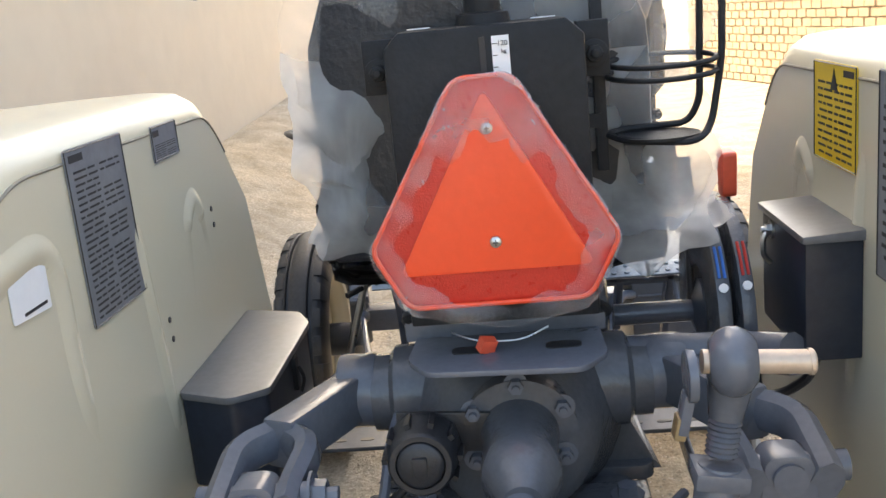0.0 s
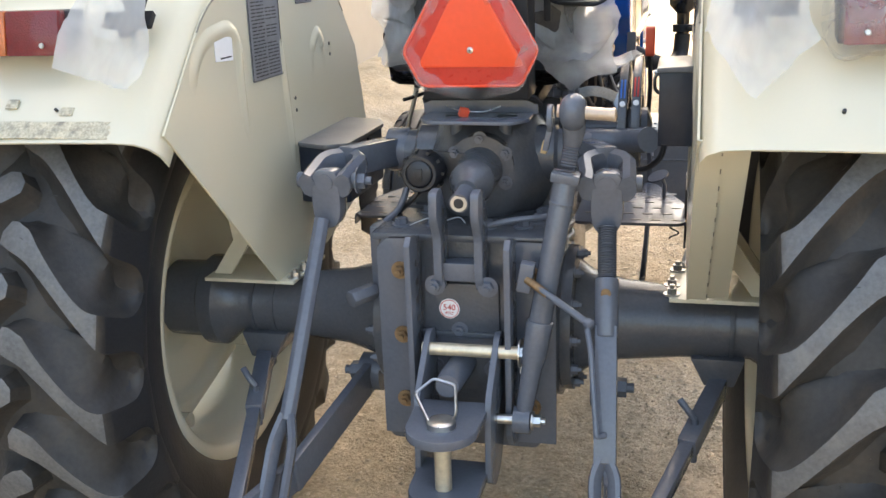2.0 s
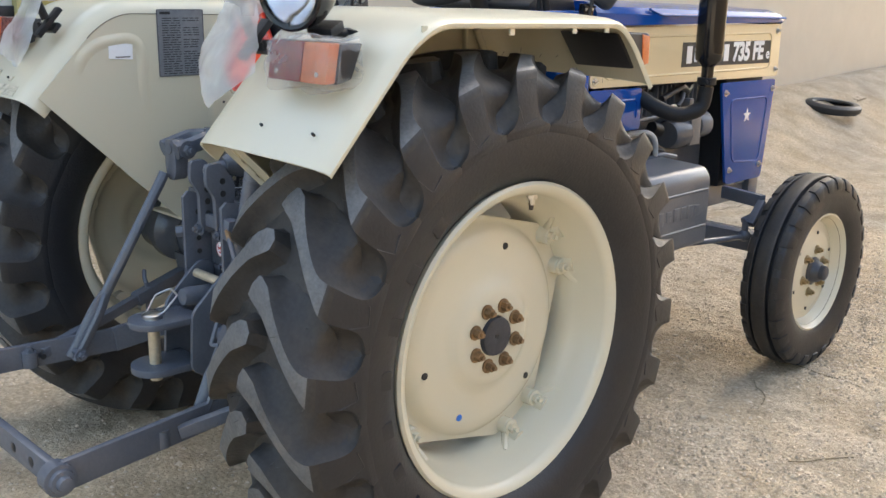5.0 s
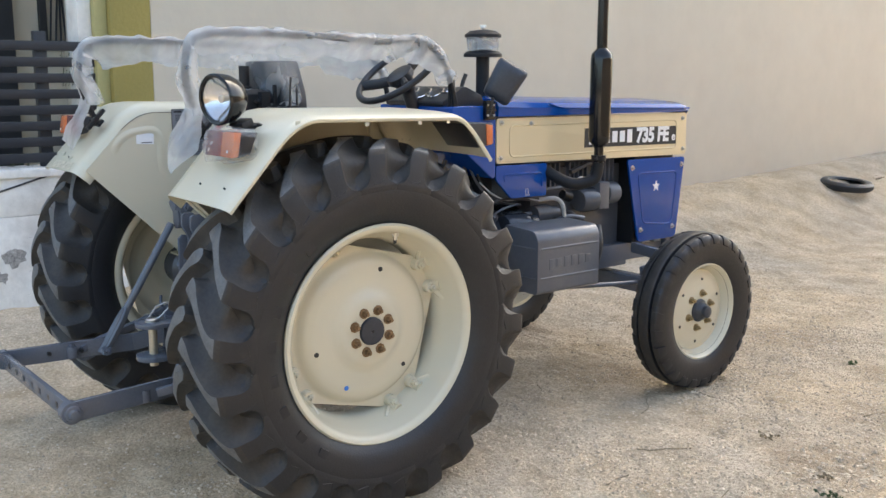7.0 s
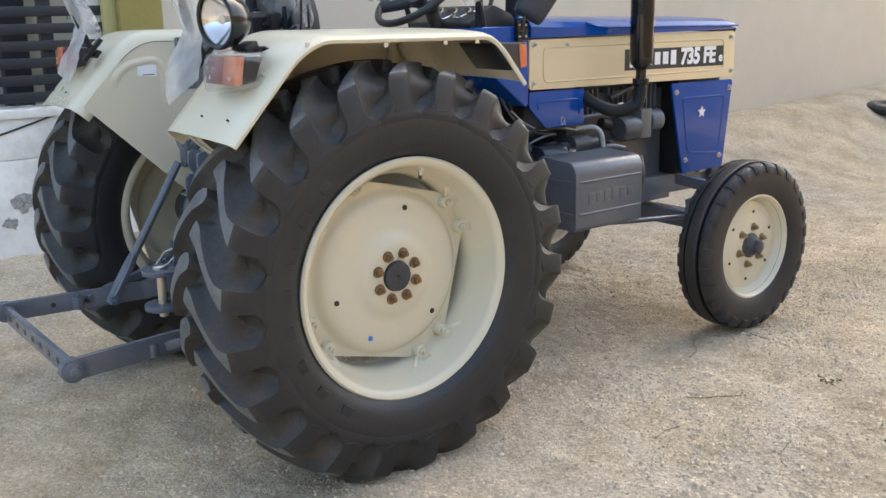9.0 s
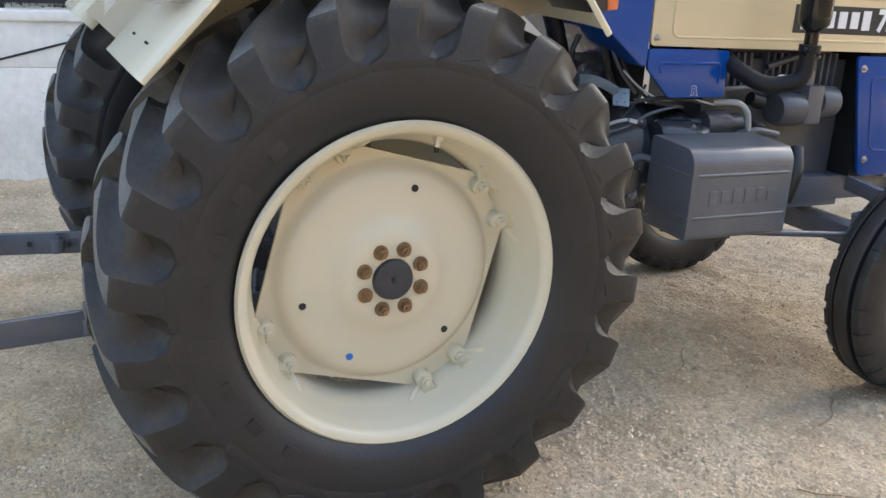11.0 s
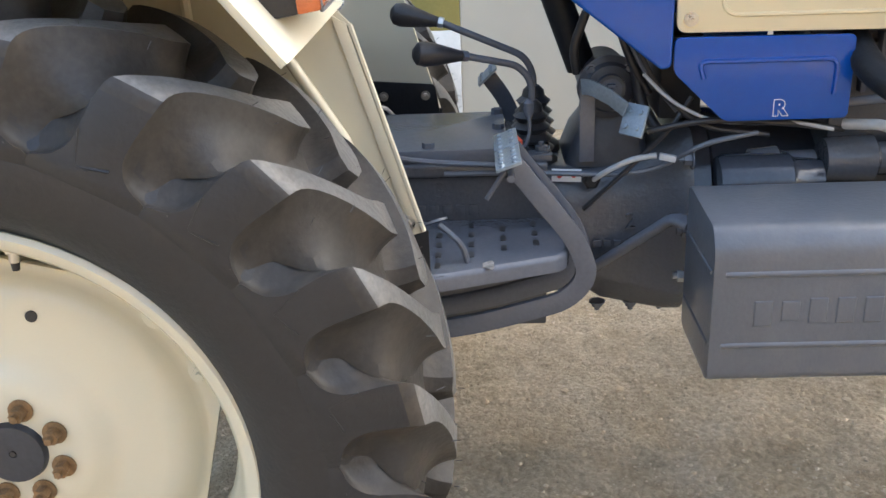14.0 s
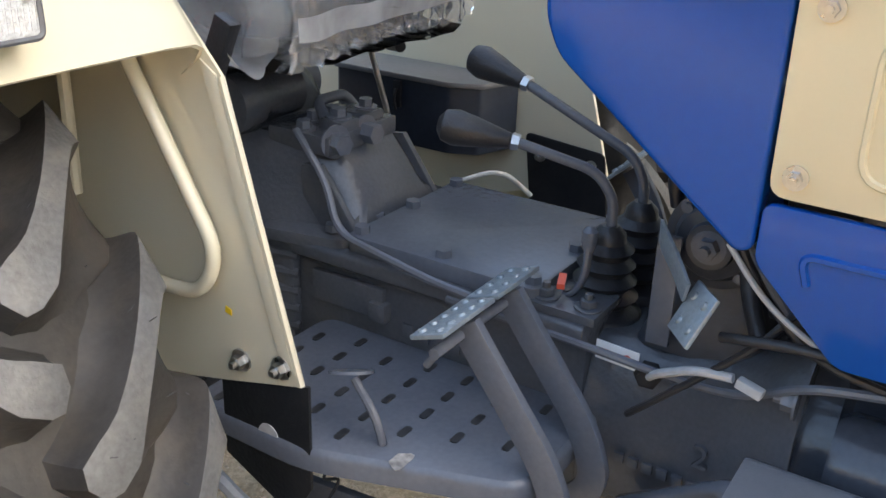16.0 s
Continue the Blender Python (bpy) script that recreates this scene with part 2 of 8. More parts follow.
def gloss_film():
    """Clear tight polythene: see-through, with sharp sky glints along its wrinkles; a white haze, thickest in the
    folds, stands in for reflected sky.
    """
    m = bpy.data.materials.new("clear_glossy_film")
    m.use_nodes = True
    t = m.node_tree
    N, L = t.nodes, t.links
    co = N.new("ShaderNodeTexCoord")
    ridge = N.new("ShaderNodeTexNoise")
    ridge.noise_type = "RIDGED_MULTIFRACTAL"
    ridge.inputs["Scale"].default_value, ridge.inputs["Detail"].default_value = 17, 3
    stretch = N.new("ShaderNodeMapping")
    stretch.inputs["Scale"].default_value = (1.6, 1.0, 0.55)
    L.new(co.outputs["Object"], stretch.inputs["Vector"])
    L.new(stretch.outputs[0], ridge.inputs["Vector"])
    bp = N.new("ShaderNodeBump")
    bp.inputs["Distance"].default_value, bp.inputs["Strength"].default_value = 0.012, 1.0
    L.new(ridge.outputs[0], bp.inputs["Height"])
    # sky highlights on the film put in as diffuse white
    haze = N.new("ShaderNodeMapRange")
    haze.inputs["From Min"].default_value, haze.inputs["From Max"].default_value = 0.9, 1.5
    haze.inputs["To Min"].default_value, haze.inputs["To Max"].default_value = 0.20, 0.80
    L.new(ridge.outputs[0], haze.inputs["Value"])
    tr, df, gl = N.new("ShaderNodeBsdfTransparent"), N.new("ShaderNodeBsdfDiffuse"), N.new("ShaderNodeBsdfGlossy")
    df.inputs["Color"].default_value = (0.8, 0.81, 0.82, 1)
    gl.inputs["Roughness"].default_value = 0.09
    L.new(bp.outputs[0], gl.inputs["Normal"])
    a, c = N.new("ShaderNodeMixShader"), N.new("ShaderNodeMixShader")
    L.new(haze.outputs[0], a.inputs[0])
    L.new(tr.outputs[0], a.inputs[1])
    L.new(df.outputs[0], a.inputs[2])
    fr = N.new("ShaderNodeFresnel")
    fr.inputs["IOR"].default_value = 1.75
    L.new(bp.outputs[0], fr.inputs["Normal"])
    L.new(fr.outputs[0], c.inputs[0])
    L.new(a.outputs[0], c.inputs[1])
    L.new(gl.outputs[0], c.inputs[2])
    L.new(c.outputs[0], N["Material Output"].inputs["Surface"])
    return m


GLOSSFILM = gloss_film()
# dark colour that holds the shade of seam grooves and gaps
SEAM = material("dark_seam", (0.20, 0.18, 0.14), 0.6, vary=0.2, scale=20)


def glass_material():
    m = bpy.data.materials.new("lamp_glass")
    m.use_nodes = True
    t = m.node_tree
    gl, tr, mx = t.nodes.new("ShaderNodeBsdfGlossy"), t.nodes.new("ShaderNodeBsdfTransparent"), t.nodes.new("ShaderNodeMixShader")
    gl.inputs["Roughness"].default_value = 0.05
    mx.inputs[0].default_value = 0.10
    t.links.new(tr.outputs[0], mx.inputs[1])
    t.links.new(gl.outputs[0], mx.inputs[2])
    t.links.new(mx.outputs[0], t.nodes["Material Output"].inputs["Surface"])
    return m


LAMPGLASS = glass_material()


def ground_material():
    m = bpy.data.materials.new("sandy_ground")
    m.use_nodes = True
    t = m.node_tree
    N, L = t.nodes, t.links
    b = N["Principled BSDF"]
    co = N.new("ShaderNodeTexCoord")

    def noise_tex(scale, detail, rough=0.6):
        n = N.new("ShaderNodeTexNoise")
        n.inputs["Scale"].default_value, n.inputs["Detail"].default_value, n.inputs["Roughness"].default_value = scale, detail, rough
        L.new(co.outputs["Object"], n.inputs["Vector"])
        return n.outputs[0]
    big, mid, fine = noise_tex(0.45, 4), noise_tex(4.0, 5, 0.55), noise_tex(75, 4, 0.7)
    ramp = N.new("ShaderNodeValToRGB")
    e = ramp.color_ramp.elements
    e[0].position, e[0].color = 0.30, (0.400, 0.322, 0.220, 1)
    e[1].position, e[1].color = 0.66, (0.575, 0.484, 0.362, 1)
    L.new(mid, ramp.inputs[0])
    ramp2 = N.new("ShaderNodeValToRGB")
    e = ramp2.color_ramp.elements
    e[0].position, e[0].color = 0.40, (0.86, 0.88, 0.92, 1)
    e[1].position, e[1].color = 0.62, (1.06, 1.0, 0.9, 1)
    L.new(big, ramp2.inputs[0])
    mx = N.new("ShaderNodeMix")
    mx.data_type, mx.blend_type = "RGBA", "MULTIPLY"
    mx.inputs["Factor"].default_value = 1
    L.new(ramp.outputs[0], mx.inputs["A"])
    L.new(ramp2.outputs[0], mx.inputs["B"])
    ramp3 = N.new("ShaderNodeValToRGB")
    e = ramp3.color_ramp.elements
    e[0].position, e[0].color = 0.36, (0.80, 0.78, 0.755, 1)
    e[1].position, e[1].color = 0.60, (1.12, 1.115, 1.11, 1)
    L.new(fine, ramp3.inputs[0])
    mx2 = N.new("ShaderNodeMix")
    mx2.data_type, mx2.blend_type = "RGBA", "MULTIPLY"
    mx2.inputs["Factor"].default_value = 1
    L.new(mx.outputs["Result"], mx2.inputs["A"])
    L.new(ramp3.outputs[0], mx2.inputs["B"])
    col = mx2.outputs["Result"]
    # patches of freshly turned, browner soil
    for px, py, pr in PATCHES:
        dist = N.new("ShaderNodeVectorMath")
        dist.operation = "DISTANCE"
        dist.inputs[1].default_value = (px, py, 0)
        L.new(co.outputs["Object"], dist.inputs[0])
        wob = N.new("ShaderNodeMath")
        wob.operation = "MULTIPLY_ADD"
        wob.inputs[1].default_value = -1.5 * pr
        L.new(noise_tex(11.0, 8, 0.75), wob.inputs[0])
        L.new(dist.outputs["Value"], wob.inputs[2])
        cut = N.new("ShaderNodeMapRange")
        cut.inputs["From Min"].default_value, cut.inputs["From Max"].default_value = -0.15 * pr, 0.30 * pr
        cut.inputs["To Min"].default_value, cut.inputs["To Max"].default_value = 0.52, 0.0
        L.new(wob.outputs[0], cut.inputs["Value"])
        mx3 = N.new("ShaderNodeMix")
        mx3.data_type = "RGBA"
        mx3.inputs["B"].default_value = (0.32, 0.240, 0.155, 1)
        L.new(cut.outputs[0], mx3.inputs["Factor"])
        L.new(col, mx3.inputs["A"])
        col = mx3.outputs["Result"]
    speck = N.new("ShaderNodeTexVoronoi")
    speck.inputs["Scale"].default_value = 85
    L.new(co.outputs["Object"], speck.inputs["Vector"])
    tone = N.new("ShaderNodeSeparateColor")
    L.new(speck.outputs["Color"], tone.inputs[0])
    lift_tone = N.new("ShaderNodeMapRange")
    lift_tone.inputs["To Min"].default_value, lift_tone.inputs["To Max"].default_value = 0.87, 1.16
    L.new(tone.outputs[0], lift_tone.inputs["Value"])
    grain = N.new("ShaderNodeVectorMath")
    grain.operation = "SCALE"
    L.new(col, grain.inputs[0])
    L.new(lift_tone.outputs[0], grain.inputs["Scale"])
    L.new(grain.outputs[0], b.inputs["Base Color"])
    b.inputs["Roughness"].default_value = 0.95
    addn = N.new("ShaderNodeMath")
    addn.operation = "MULTIPLY_ADD"
    addn.inputs[1].default_value = 0.55
    L.new(fine, addn.inputs[0])
    L.new(mid, addn.inputs[2])
    bp = N.new("ShaderNodeBump")
    # coarse grit: each grain its own tone and a small rise
    grit = N.new("ShaderNodeTexVoronoi")
    grit.inputs["Scale"].default_value = 85
    L.new(co.outputs["Object"], grit.inputs["Vector"])
    rise = N.new("ShaderNodeMath")
    rise.operation = "MULTIPLY_ADD"
    rise.inputs[1].default_value = -0.14
    L.new(grit.outputs["Distance"], rise.inputs[0])
    L.new(addn.outputs[0], rise.inputs[2])
    bp.inputs["Strength"].default_value, bp.inputs["Distance"].default_value = 1.0, 0.020
    L.new(rise.outputs[0], bp.inputs["Height"])
    L.new(bp.outputs[0], b.inputs["Normal"])
    return m


PATCHES = [(0.96, 5.12, 0.28), (1.21, 2.9, 0.22), (1.52, 1.63, 0.25), (1.67, 1.59, 0.3), (1.02, 3.72, 0.15), (0.15, 1.75, 0.30), (0.45, 3.1, 0.30), (1.45, 2.25, 0.22), (1.62, 2.75, 0.25), (1.35, 3.3, 0.22), (1.75, 1.1, 0.22)]
SAND = ground_material()


# ---------------------------------------------------------------- mesh tools
def box(bm, c, s, rot=(0, 0, 0), taper=1.0):
    m = Matrix.LocRotScale(c, Euler([radians(a) for a in rot]), s)
    r = bmesh.ops.create_cube(bm, size=1)["verts"]
    for v in r:
        if taper != 1.0 and v.co.z > 0:
            v.co.x *= taper
            v.co.y *= taper
        v.co = m @ v.co
    return r


def axes(d):
    d = Vector(d).normalized()
    u = d.cross(Vector((0, 0, 1)) if abs(d.z) < 0.9 else Vector((1, 0, 0))).normalized()
    return d, u, d.cross(u)


def loop_rings(bm, rings, closed=False, cap=True):
    """Skin a list of rings of equal length."""
    vs = [[bm.verts.new(p) for p in ring] for ring in rings]
    n = len(vs[0])
    pairs = list(zip(vs, vs[1:])) + ([(vs[-1], vs[0])] if closed else [])
    for a, b in pairs:
        for i in range(n):
            j = (i + 1) % n
            try:
                bm.faces.new((a[i], a[j], b[j], b[i]))
            except ValueError:
                pass
    if cap and not closed:
        bm.faces.new(vs[0][::-1])
        bm.faces.new(vs[-1])
    return vs


def rod(bm, p, q, r, r2=None, n=16):
    p, q = Vector(p), Vector(q)
    d, u, w = axes(q - p)
    rings = []
    for c, rad in ((p, r), (q, r if r2 is None else r2)):
        rings.append([c + (u * math.cos(2 * math.pi * i / n) + w * math.sin(2 * math.pi * i / n)) * rad for i in range(n)])
    loop_rings(bm, rings)


def rounded(pts, k=5, corner=0.04, shut=False):
    """A polyline with its corners rounded."""
    pts = [Vector(p) for p in pts]
    out = [] if shut else [pts[0]]
    n = len(pts)
    for i in (range(n) if shut else range(1, n - 1)):
        a, b, c = pts[i - 1], pts[i], pts[(i + 1) % n]
        l1, l2 = (a - b).length, (c - b).length
        e = min(corner, l1 * 0.48, l2 * 0.48)
        s, f = b + (a - b) / l1 * e, b + (c - b) / l2 * e
        for j in range(k + 1):
            t = j / k
            out.append(s * (1 - t) ** 2 + b * 2 * t * (1 - t) + f * t * t)
    if not shut:
        out.append(pts[-1])
    return out


def tube(bm, pts, r, n=10, corner=0.04, shut=False, flat=1.0):
    pts = rounded(pts, 5, corner, shut) if corner else [Vector(p) for p in pts]
    rings, prev = [], None
    m = len(pts)
    for i, p in enumerate(pts):
        d = (pts[(i + 1) % m] - pts[i - 1]) if shut or 0 < i < m - 1 else (pts[1] - pts[0] if i == 0 else pts[-1] - pts[-2])
        d.normalize()
        if prev is None:
            _, u, _ = axes(d)
        else:
            u = (prev - d * prev.dot(d)).normalized()
        prev = u
        w = d.cross(u)
        rad = r(i / max(1, m - 1)) if callable(r) else r
        rings.append([p + (u * math.cos(2 * math.pi * j / n) + w * flat * math.sin(2 * math.pi * j / n)) * rad for j in range(n)])
    loop_rings(bm, rings, closed=shut)


def lathe(bm, prof, c, d, n=48, shut=False, phase=0.0):
    """Turn (along, radius) pairs about the axis d through c."""
    c = Vector(c)
    d, u, w = axes(d)
    rings = []
    for i in range(n):
        a = 2 * math.pi * i / n + phase
        e = u * math.cos(a) + w * math.sin(a)
        rings.append([c + d * x + e * max(r, 1e-4) for x, r in prof])
    vs = [[bm.verts.new(p) for p in ring] for ring in rings]
    k = len(prof)
    for i in range(n):
        a, b = vs[i], vs[(i + 1) % n]
        for j in range(k if shut else k - 1):
            jj = (j + 1) % k
            bm.faces.new((a[j], a[jj], b[jj], b[j]))
    if not shut:
        bm.faces.new([v[0] for v in vs])
        bm.faces.new([v[-1] for v in vs][::-1])


def prism(bm, poly, axis, a, b):
    """A plate: the outline poly, in the two other axes, from a to b along the axis."""
    def at(p, v):
        return {"x": (v, p[0], p[1]), "y": (p[0], v, p[1]), "z": (p[0], p[1], v)}[axis]
    loop_rings(bm, [[at(p, a) for p in poly], [at(p, b) for p in poly]])


def round_poly(poly, corner=0.02, k=4):
    return [(p.x, p.y) for p in rounded([(x, y, 0) for x, y in poly], k, corner, True)]


def hexbolt(bm, p, d, r, h, washer=True, stud=True):
    p, d = Vector(p), Vector(d).normalized()
    if washer:
        rod(bm, p, p + d * 0.003, r * 1.55, n=16)
        p = p + d * 0.003
    rod(bm, p, p + d * h, r, r * 0.96, n=6)
    if stud:
        rod(bm, p + d * h, p + d * (h + r * 0.7), r * 0.5, n=8)


def grid_sheet(bm, fn, nu, nv, thick=0.0, double=False):
    vs = [[bm.verts.new(fn(i / nu, j / nv)) for j in range(nv + 1)] for i in range(nu + 1)]
    for i in range(nu):
        for j in range(nv):
            bm.faces.new((vs[i][j], vs[i + 1][j], vs[i + 1][j + 1], vs[i][j + 1]))
    if thick:
        bmesh.ops.recalc_face_normals(bm, faces=bm.faces)
        bmesh.ops.solidify(bm, geom=bm.faces[:], thickness=thick)


def finish(name, bm, mat, bevel=0.0, angle=38, seg=2):
    bmesh.ops.recalc_face_normals(bm, faces=bm.faces)
    if bevel:
        edges = [e for e in bm.edges if len(e.link_faces) == 2 and e.calc_face_angle(0) > radians(32)]
        bmesh.ops.bevel(bm, geom=edges, offset=bevel, segments=seg, profile=0.6, affect="EDGES", clamp_overlap=True)
    me = bpy.data.meshes.new(name)
    bm.to_mesh(me)
    bm.free()
    me.polygons.foreach_set("use_smooth", [True] * len(me.polygons))
    me.set_sharp_from_angle(angle=radians(angle))
    me.materials.append(mat)
    return me


def part(name, bm, mat, parent, label="", bevel=0.0, angle=38, seg=2):
    ob = new(name, finish(name, bm, mat, bevel, angle, seg))
    ob.parent = parent
    if label:
        tagged(ob, label)
    return ob


def thing(name, bm, mat, label, category, group="", kind="", bevel=0.0, angle=38):
    return tagged(new(name, finish(name, bm, mat, bevel, angle)), label, category, group, kind)


def holder(name, label, category, at=(0, 0, 0), group="", kind=""):
    ob = new(name)
    ob.location = at
    ob.empty_display_size = 0.1
    return tagged(ob, label, category, group, kind)


def writing(name, text, size, m, mat, parent, depth=0.0008, wide=1.0, label="", bold=0.0, lean=0.0, hollow=0.0):
    cu = bpy.data.curves.new(name, "FONT")
    cu.body, cu.size, cu.extrude, cu.align_x, cu.align_y = text, size, depth, "CENTER", "CENTER"
    cu.offset, cu.shear = bold, lean
    if hollow:
        cu.fill_mode, cu.extrude, cu.bevel_depth, cu.bevel_resolution = "NONE", 0.0, hollow, 1
    tmp = bpy.data.objects.new(name, cu)
    me = bpy.data.meshes.new_from_object(tmp)
    bpy.data.objects.remove(tmp)
    me.transform(m @ Matrix.Diagonal((wide, 1, 1, 1)))
    me.materials.clear()
    me.materials.append(mat)
    ob = new(name, me)
    ob.parent = parent
    if label:
        tagged(ob, label)
    return ob


BM = bmesh.new

# ---------------------------------------------------------------- the yard
def ground_height(x, y):
    """Flat under the tractor, rising to a bank of loose sand along the cream wall."""
    k = min(1.0, max(0.0, (-0.95 - x) / 1.5))
    k = k * k * (3 - 2 * k)
    z = k * min(0.6, max(0.10, 0.13 + 0.047 * y))
    v = Vector((x, y, 0))
    near = math.exp(-((x / 6.0) ** 2 + ((y - 1) / 7.0) ** 2))
    rough = noise.noise(v * 0.8) * 0.03 * k + noise.noise(v * 3.1) * (0.006 + 0.02 * k) + noise.noise(v * 9.0) * 0.008 + noise.noise(v * 19.0) * 0.008 * near + noise.noise(v * 31.0) * 0.005 * near + abs(noise.noise(v * 11.0 + Vector((5, 9, 2)))) * 0.010 * near - 0.002
    # ruts left by tyres
    for cx, w in ((1.55, 0.14), (2.05, 0.12), (-1.2, 0.13)):
        dx = x - cx - 0.12 * math.sin(y * 0.5 + cx)
        rough += 0.010 * (math.exp(-((abs(dx) - w) / 0.05) ** 2) - 0.8 * math.exp(-(dx / w) ** 2)) * (0.5 + 0.5 * math.sin(y * 38 + 5 * abs(dx) / w)) * (1 if y > 1.0 else 0.3)
    return z + rough - 0.004


def spread(lo, hi, mid0, mid1, fine, far):
    out, v = [], mid0
    out = list(np.arange(mid0, mid1, fine))
    step, v = fine, mid0
    left = []
    while v > lo:
        step = min(far, step * 1.25)
        v -= step
        left.append(v)
    step, v = fine, out[-1]
    right = []
    while v < hi:
        step = min(far, step * 1.25)
        v += step
        right.append(v)
    return left[::-1] + out + right


def build_ground():
    xs = spread(-300, 300, -2.7, 3.2, 0.017, 60)
    ys = spread(-300, 300, -1.2, 6.0, 0.018, 60)
    verts = [(x, y, ground_height(x, y) if abs(x) < 30 and abs(y) < 40 else -0.004) for y in ys for x in xs]
    n = len(xs)
    faces = [(j * n + i, j * n + i + 1, (j + 1) * n + i + 1, (j + 1) * n + i) for j in range(len(ys) - 1) for i in range(n - 1)]
    me = bpy.data.meshes.new("ground")
    me.from_pydata(verts, [], faces)
    me.polygons.foreach_set("use_smooth", [True] * len(me.polygons))
    me.materials.append(SAND)
    return tagged(new("ground", me), "loose pale sandy yard ground with grit and tyre ruts", "ground", kind="structure")


ground = build_ground()

WALL_X = -2.5
PIER0, PIER1 = 0.365, 0.62
WALL_END = 14.3
WALL_TOP = 13.0

bm = BM()
box(bm, (WALL_X - 0.14, (PIER1 + WALL_END) / 2, WALL_TOP / 2 - 0.1), (0.28, WALL_END - PIER1, WALL_TOP + 0.2))
thing("wall_west", bm, WALL, "tall cream plastered boundary wall with faint dirt stains", "wall", kind="structure", bevel=0.01)
bm = BM()
box(bm, (WALL_X - 0.13, (PIER0 + PIER1) / 2, 0.65 + WALL_TOP / 2), (0.27, PIER1 - PIER0, WALL_TOP))
thing("wall_pier", bm, OLIVE, "olive painted plaster pier beside the fence", "pier", kind="structure", bevel=0.01)
bm = BM()
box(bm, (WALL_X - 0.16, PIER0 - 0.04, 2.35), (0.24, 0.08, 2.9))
thing("wall_pier_side", bm, OLIVE_LIT, "olive plaster return of the pier, its lit tone put into the colour", "pier", kind="structure", bevel=0.01)
bm = BM()
box(bm, (WALL_X - 0.19, PIER0 - 0.122, 2.35), (0.20, 0.084, 2.9))
thing("wall_trim", bm, CONCRETE, "white painted upright trim beside the olive pier", "trim", kind="structure", bevel=0.006)
# low whitewashed wall under the fence
bm = BM()
box(bm, (WALL_X - 0.12, (PIER1 - 6) / 2, 0.27), (0.26, PIER1 + 6, 0.76))
box(bm, (WALL_X - 0.12, (PIER0 - 6) / 2, 0.77), (0.26, PIER0 + 6, 0.24))
box(bm, (WALL_X - 0.12, (PIER0 - 6) / 2, 0.90), (0.30, PIER0 + 6, 0.05))
low = thing("wall_low", bm, CONCRETE, "low whitewashed concrete wall with flaking plaster under the fence", "wall", kind="structure", bevel=0.008)
# thin black cable clipped aslant to the low wall, and spots where the plaster has flaked
bm = BM()
tube(bm, [(WALL_X + 0.014, -3.2, 0.03), (WALL_X + 0.014, -1.548, 0.471), (WALL_X + 0.014, -0.33, 0.802), (WALL_X + 0.014, 0.02, 0.905)], 0.006, 6, corner=0.2)
thing("wall_cable", bm, FENCE, "thin black cable running aslant along the low wall", "cable")
for k, (y, z, w, h) in enumerate(((-0.28, 0.42, 0.10, 0.07), (-1.46, 0.363, 0.07, 0.05), (-0.36, 0.30, 0.05, 0.04), (-1.20, 0.31, 0.06, 0.03), (-0.12, 0.34, 0.04, 0.03))):
    bm = BM()
    out = []
    for j in range(22):
        turn = 2 * math.pi * j / 22
        r = 0.55 + 0.5 * abs(noise.noise(Vector((math.cos(turn) * 2.2, math.sin(turn) * 2.2, k * 7.3)))) * 2
        out.append((y + w * r * math.cos(turn), z + h * r * math.sin(turn)))
    prism(bm, out, "x", WALL_X + 0.006, WALL_X + 0.0125)
    part("flaked_spot", bm, FLAKE, low)
# house wall behind the fence
bm = BM()
box(bm, (-5.2, -2.3, 2.4), (0.25, 8.0, 5.2))
thing("wall_house", bm, WALL, "cream house wall standing behind the fence", "wall", kind="structure", bevel=0.01)
bm = BM()
box(bm, (-3.95, 1.5, WALL_TOP / 2), (2.3, 1.2, WALL_TOP))
thing("wall_return", bm, WALL, "cream side wall of the house", "wall", kind="structure", bevel=0.01)

fence = holder("fence", "dark slatted metal fence on the low wall", "fence", (WALL_X - 0.12, 0.01, 0.925))
bmp = BM()
box(bmp, (0, 0, 0.395), (0.05, 0.07, 0.80))
post_me = finish("post", bmp, FENCE, 0.003)
for y in (-0.03, -0.75, -1.55, -2.35, -3.15):
    o = new("post", post_me)
    o.parent, o.location = fence, (0, y, 0)
bmp = BM()
box(bmp, (0.035, -1.6, 0), (0.02, 3.79, 0.056))
slat_me = finish("slat", bmp, FENCE, 0.003)
for i in range(8):
    o = new("slat", slat_me)
    o.parent, o.location = fence, (0, 0, 0.055 + i * 0.0935)


def window(name, y, w, z0, z1):
    ob = holder(name, "dark framed window with an iron grille in the house wall", "window", (-5.06, y, z0), kind="structure")
    b = BM()
    h = z1 - z0
    for s in ((0, -w / 2, h / 2, 0.06, 0.06, h), (0, w / 2, h / 2, 0.06, 0.06, h), (0, 0, 0, 0.06, w, 0.06), (0, 0, h, 0.06, w, 0.06)):
        box(b, s[:3], s[3:])
    part("window_frame", b, FENCE, ob, bevel=0.003)
    b = BM()
    box(b, (-0.03, 0, h / 2), (0.02, w - 0.06, h - 0.06))
    part("pane", b, GLASSY, ob, "pale reflecting window pane")
    for i in range(1, 5):
        b = BM()
        tube(b, [(0.03, -w / 2 + w * i / 5, 0), (0.045, -w / 2 + w * i / 5 + 0.05 * math.sin(i), h * 0.5), (0.03, -w / 2 + w * i / 5, h)], 0.009, 6)
        part("grille_bar", b, FENCE, ob)
    return ob


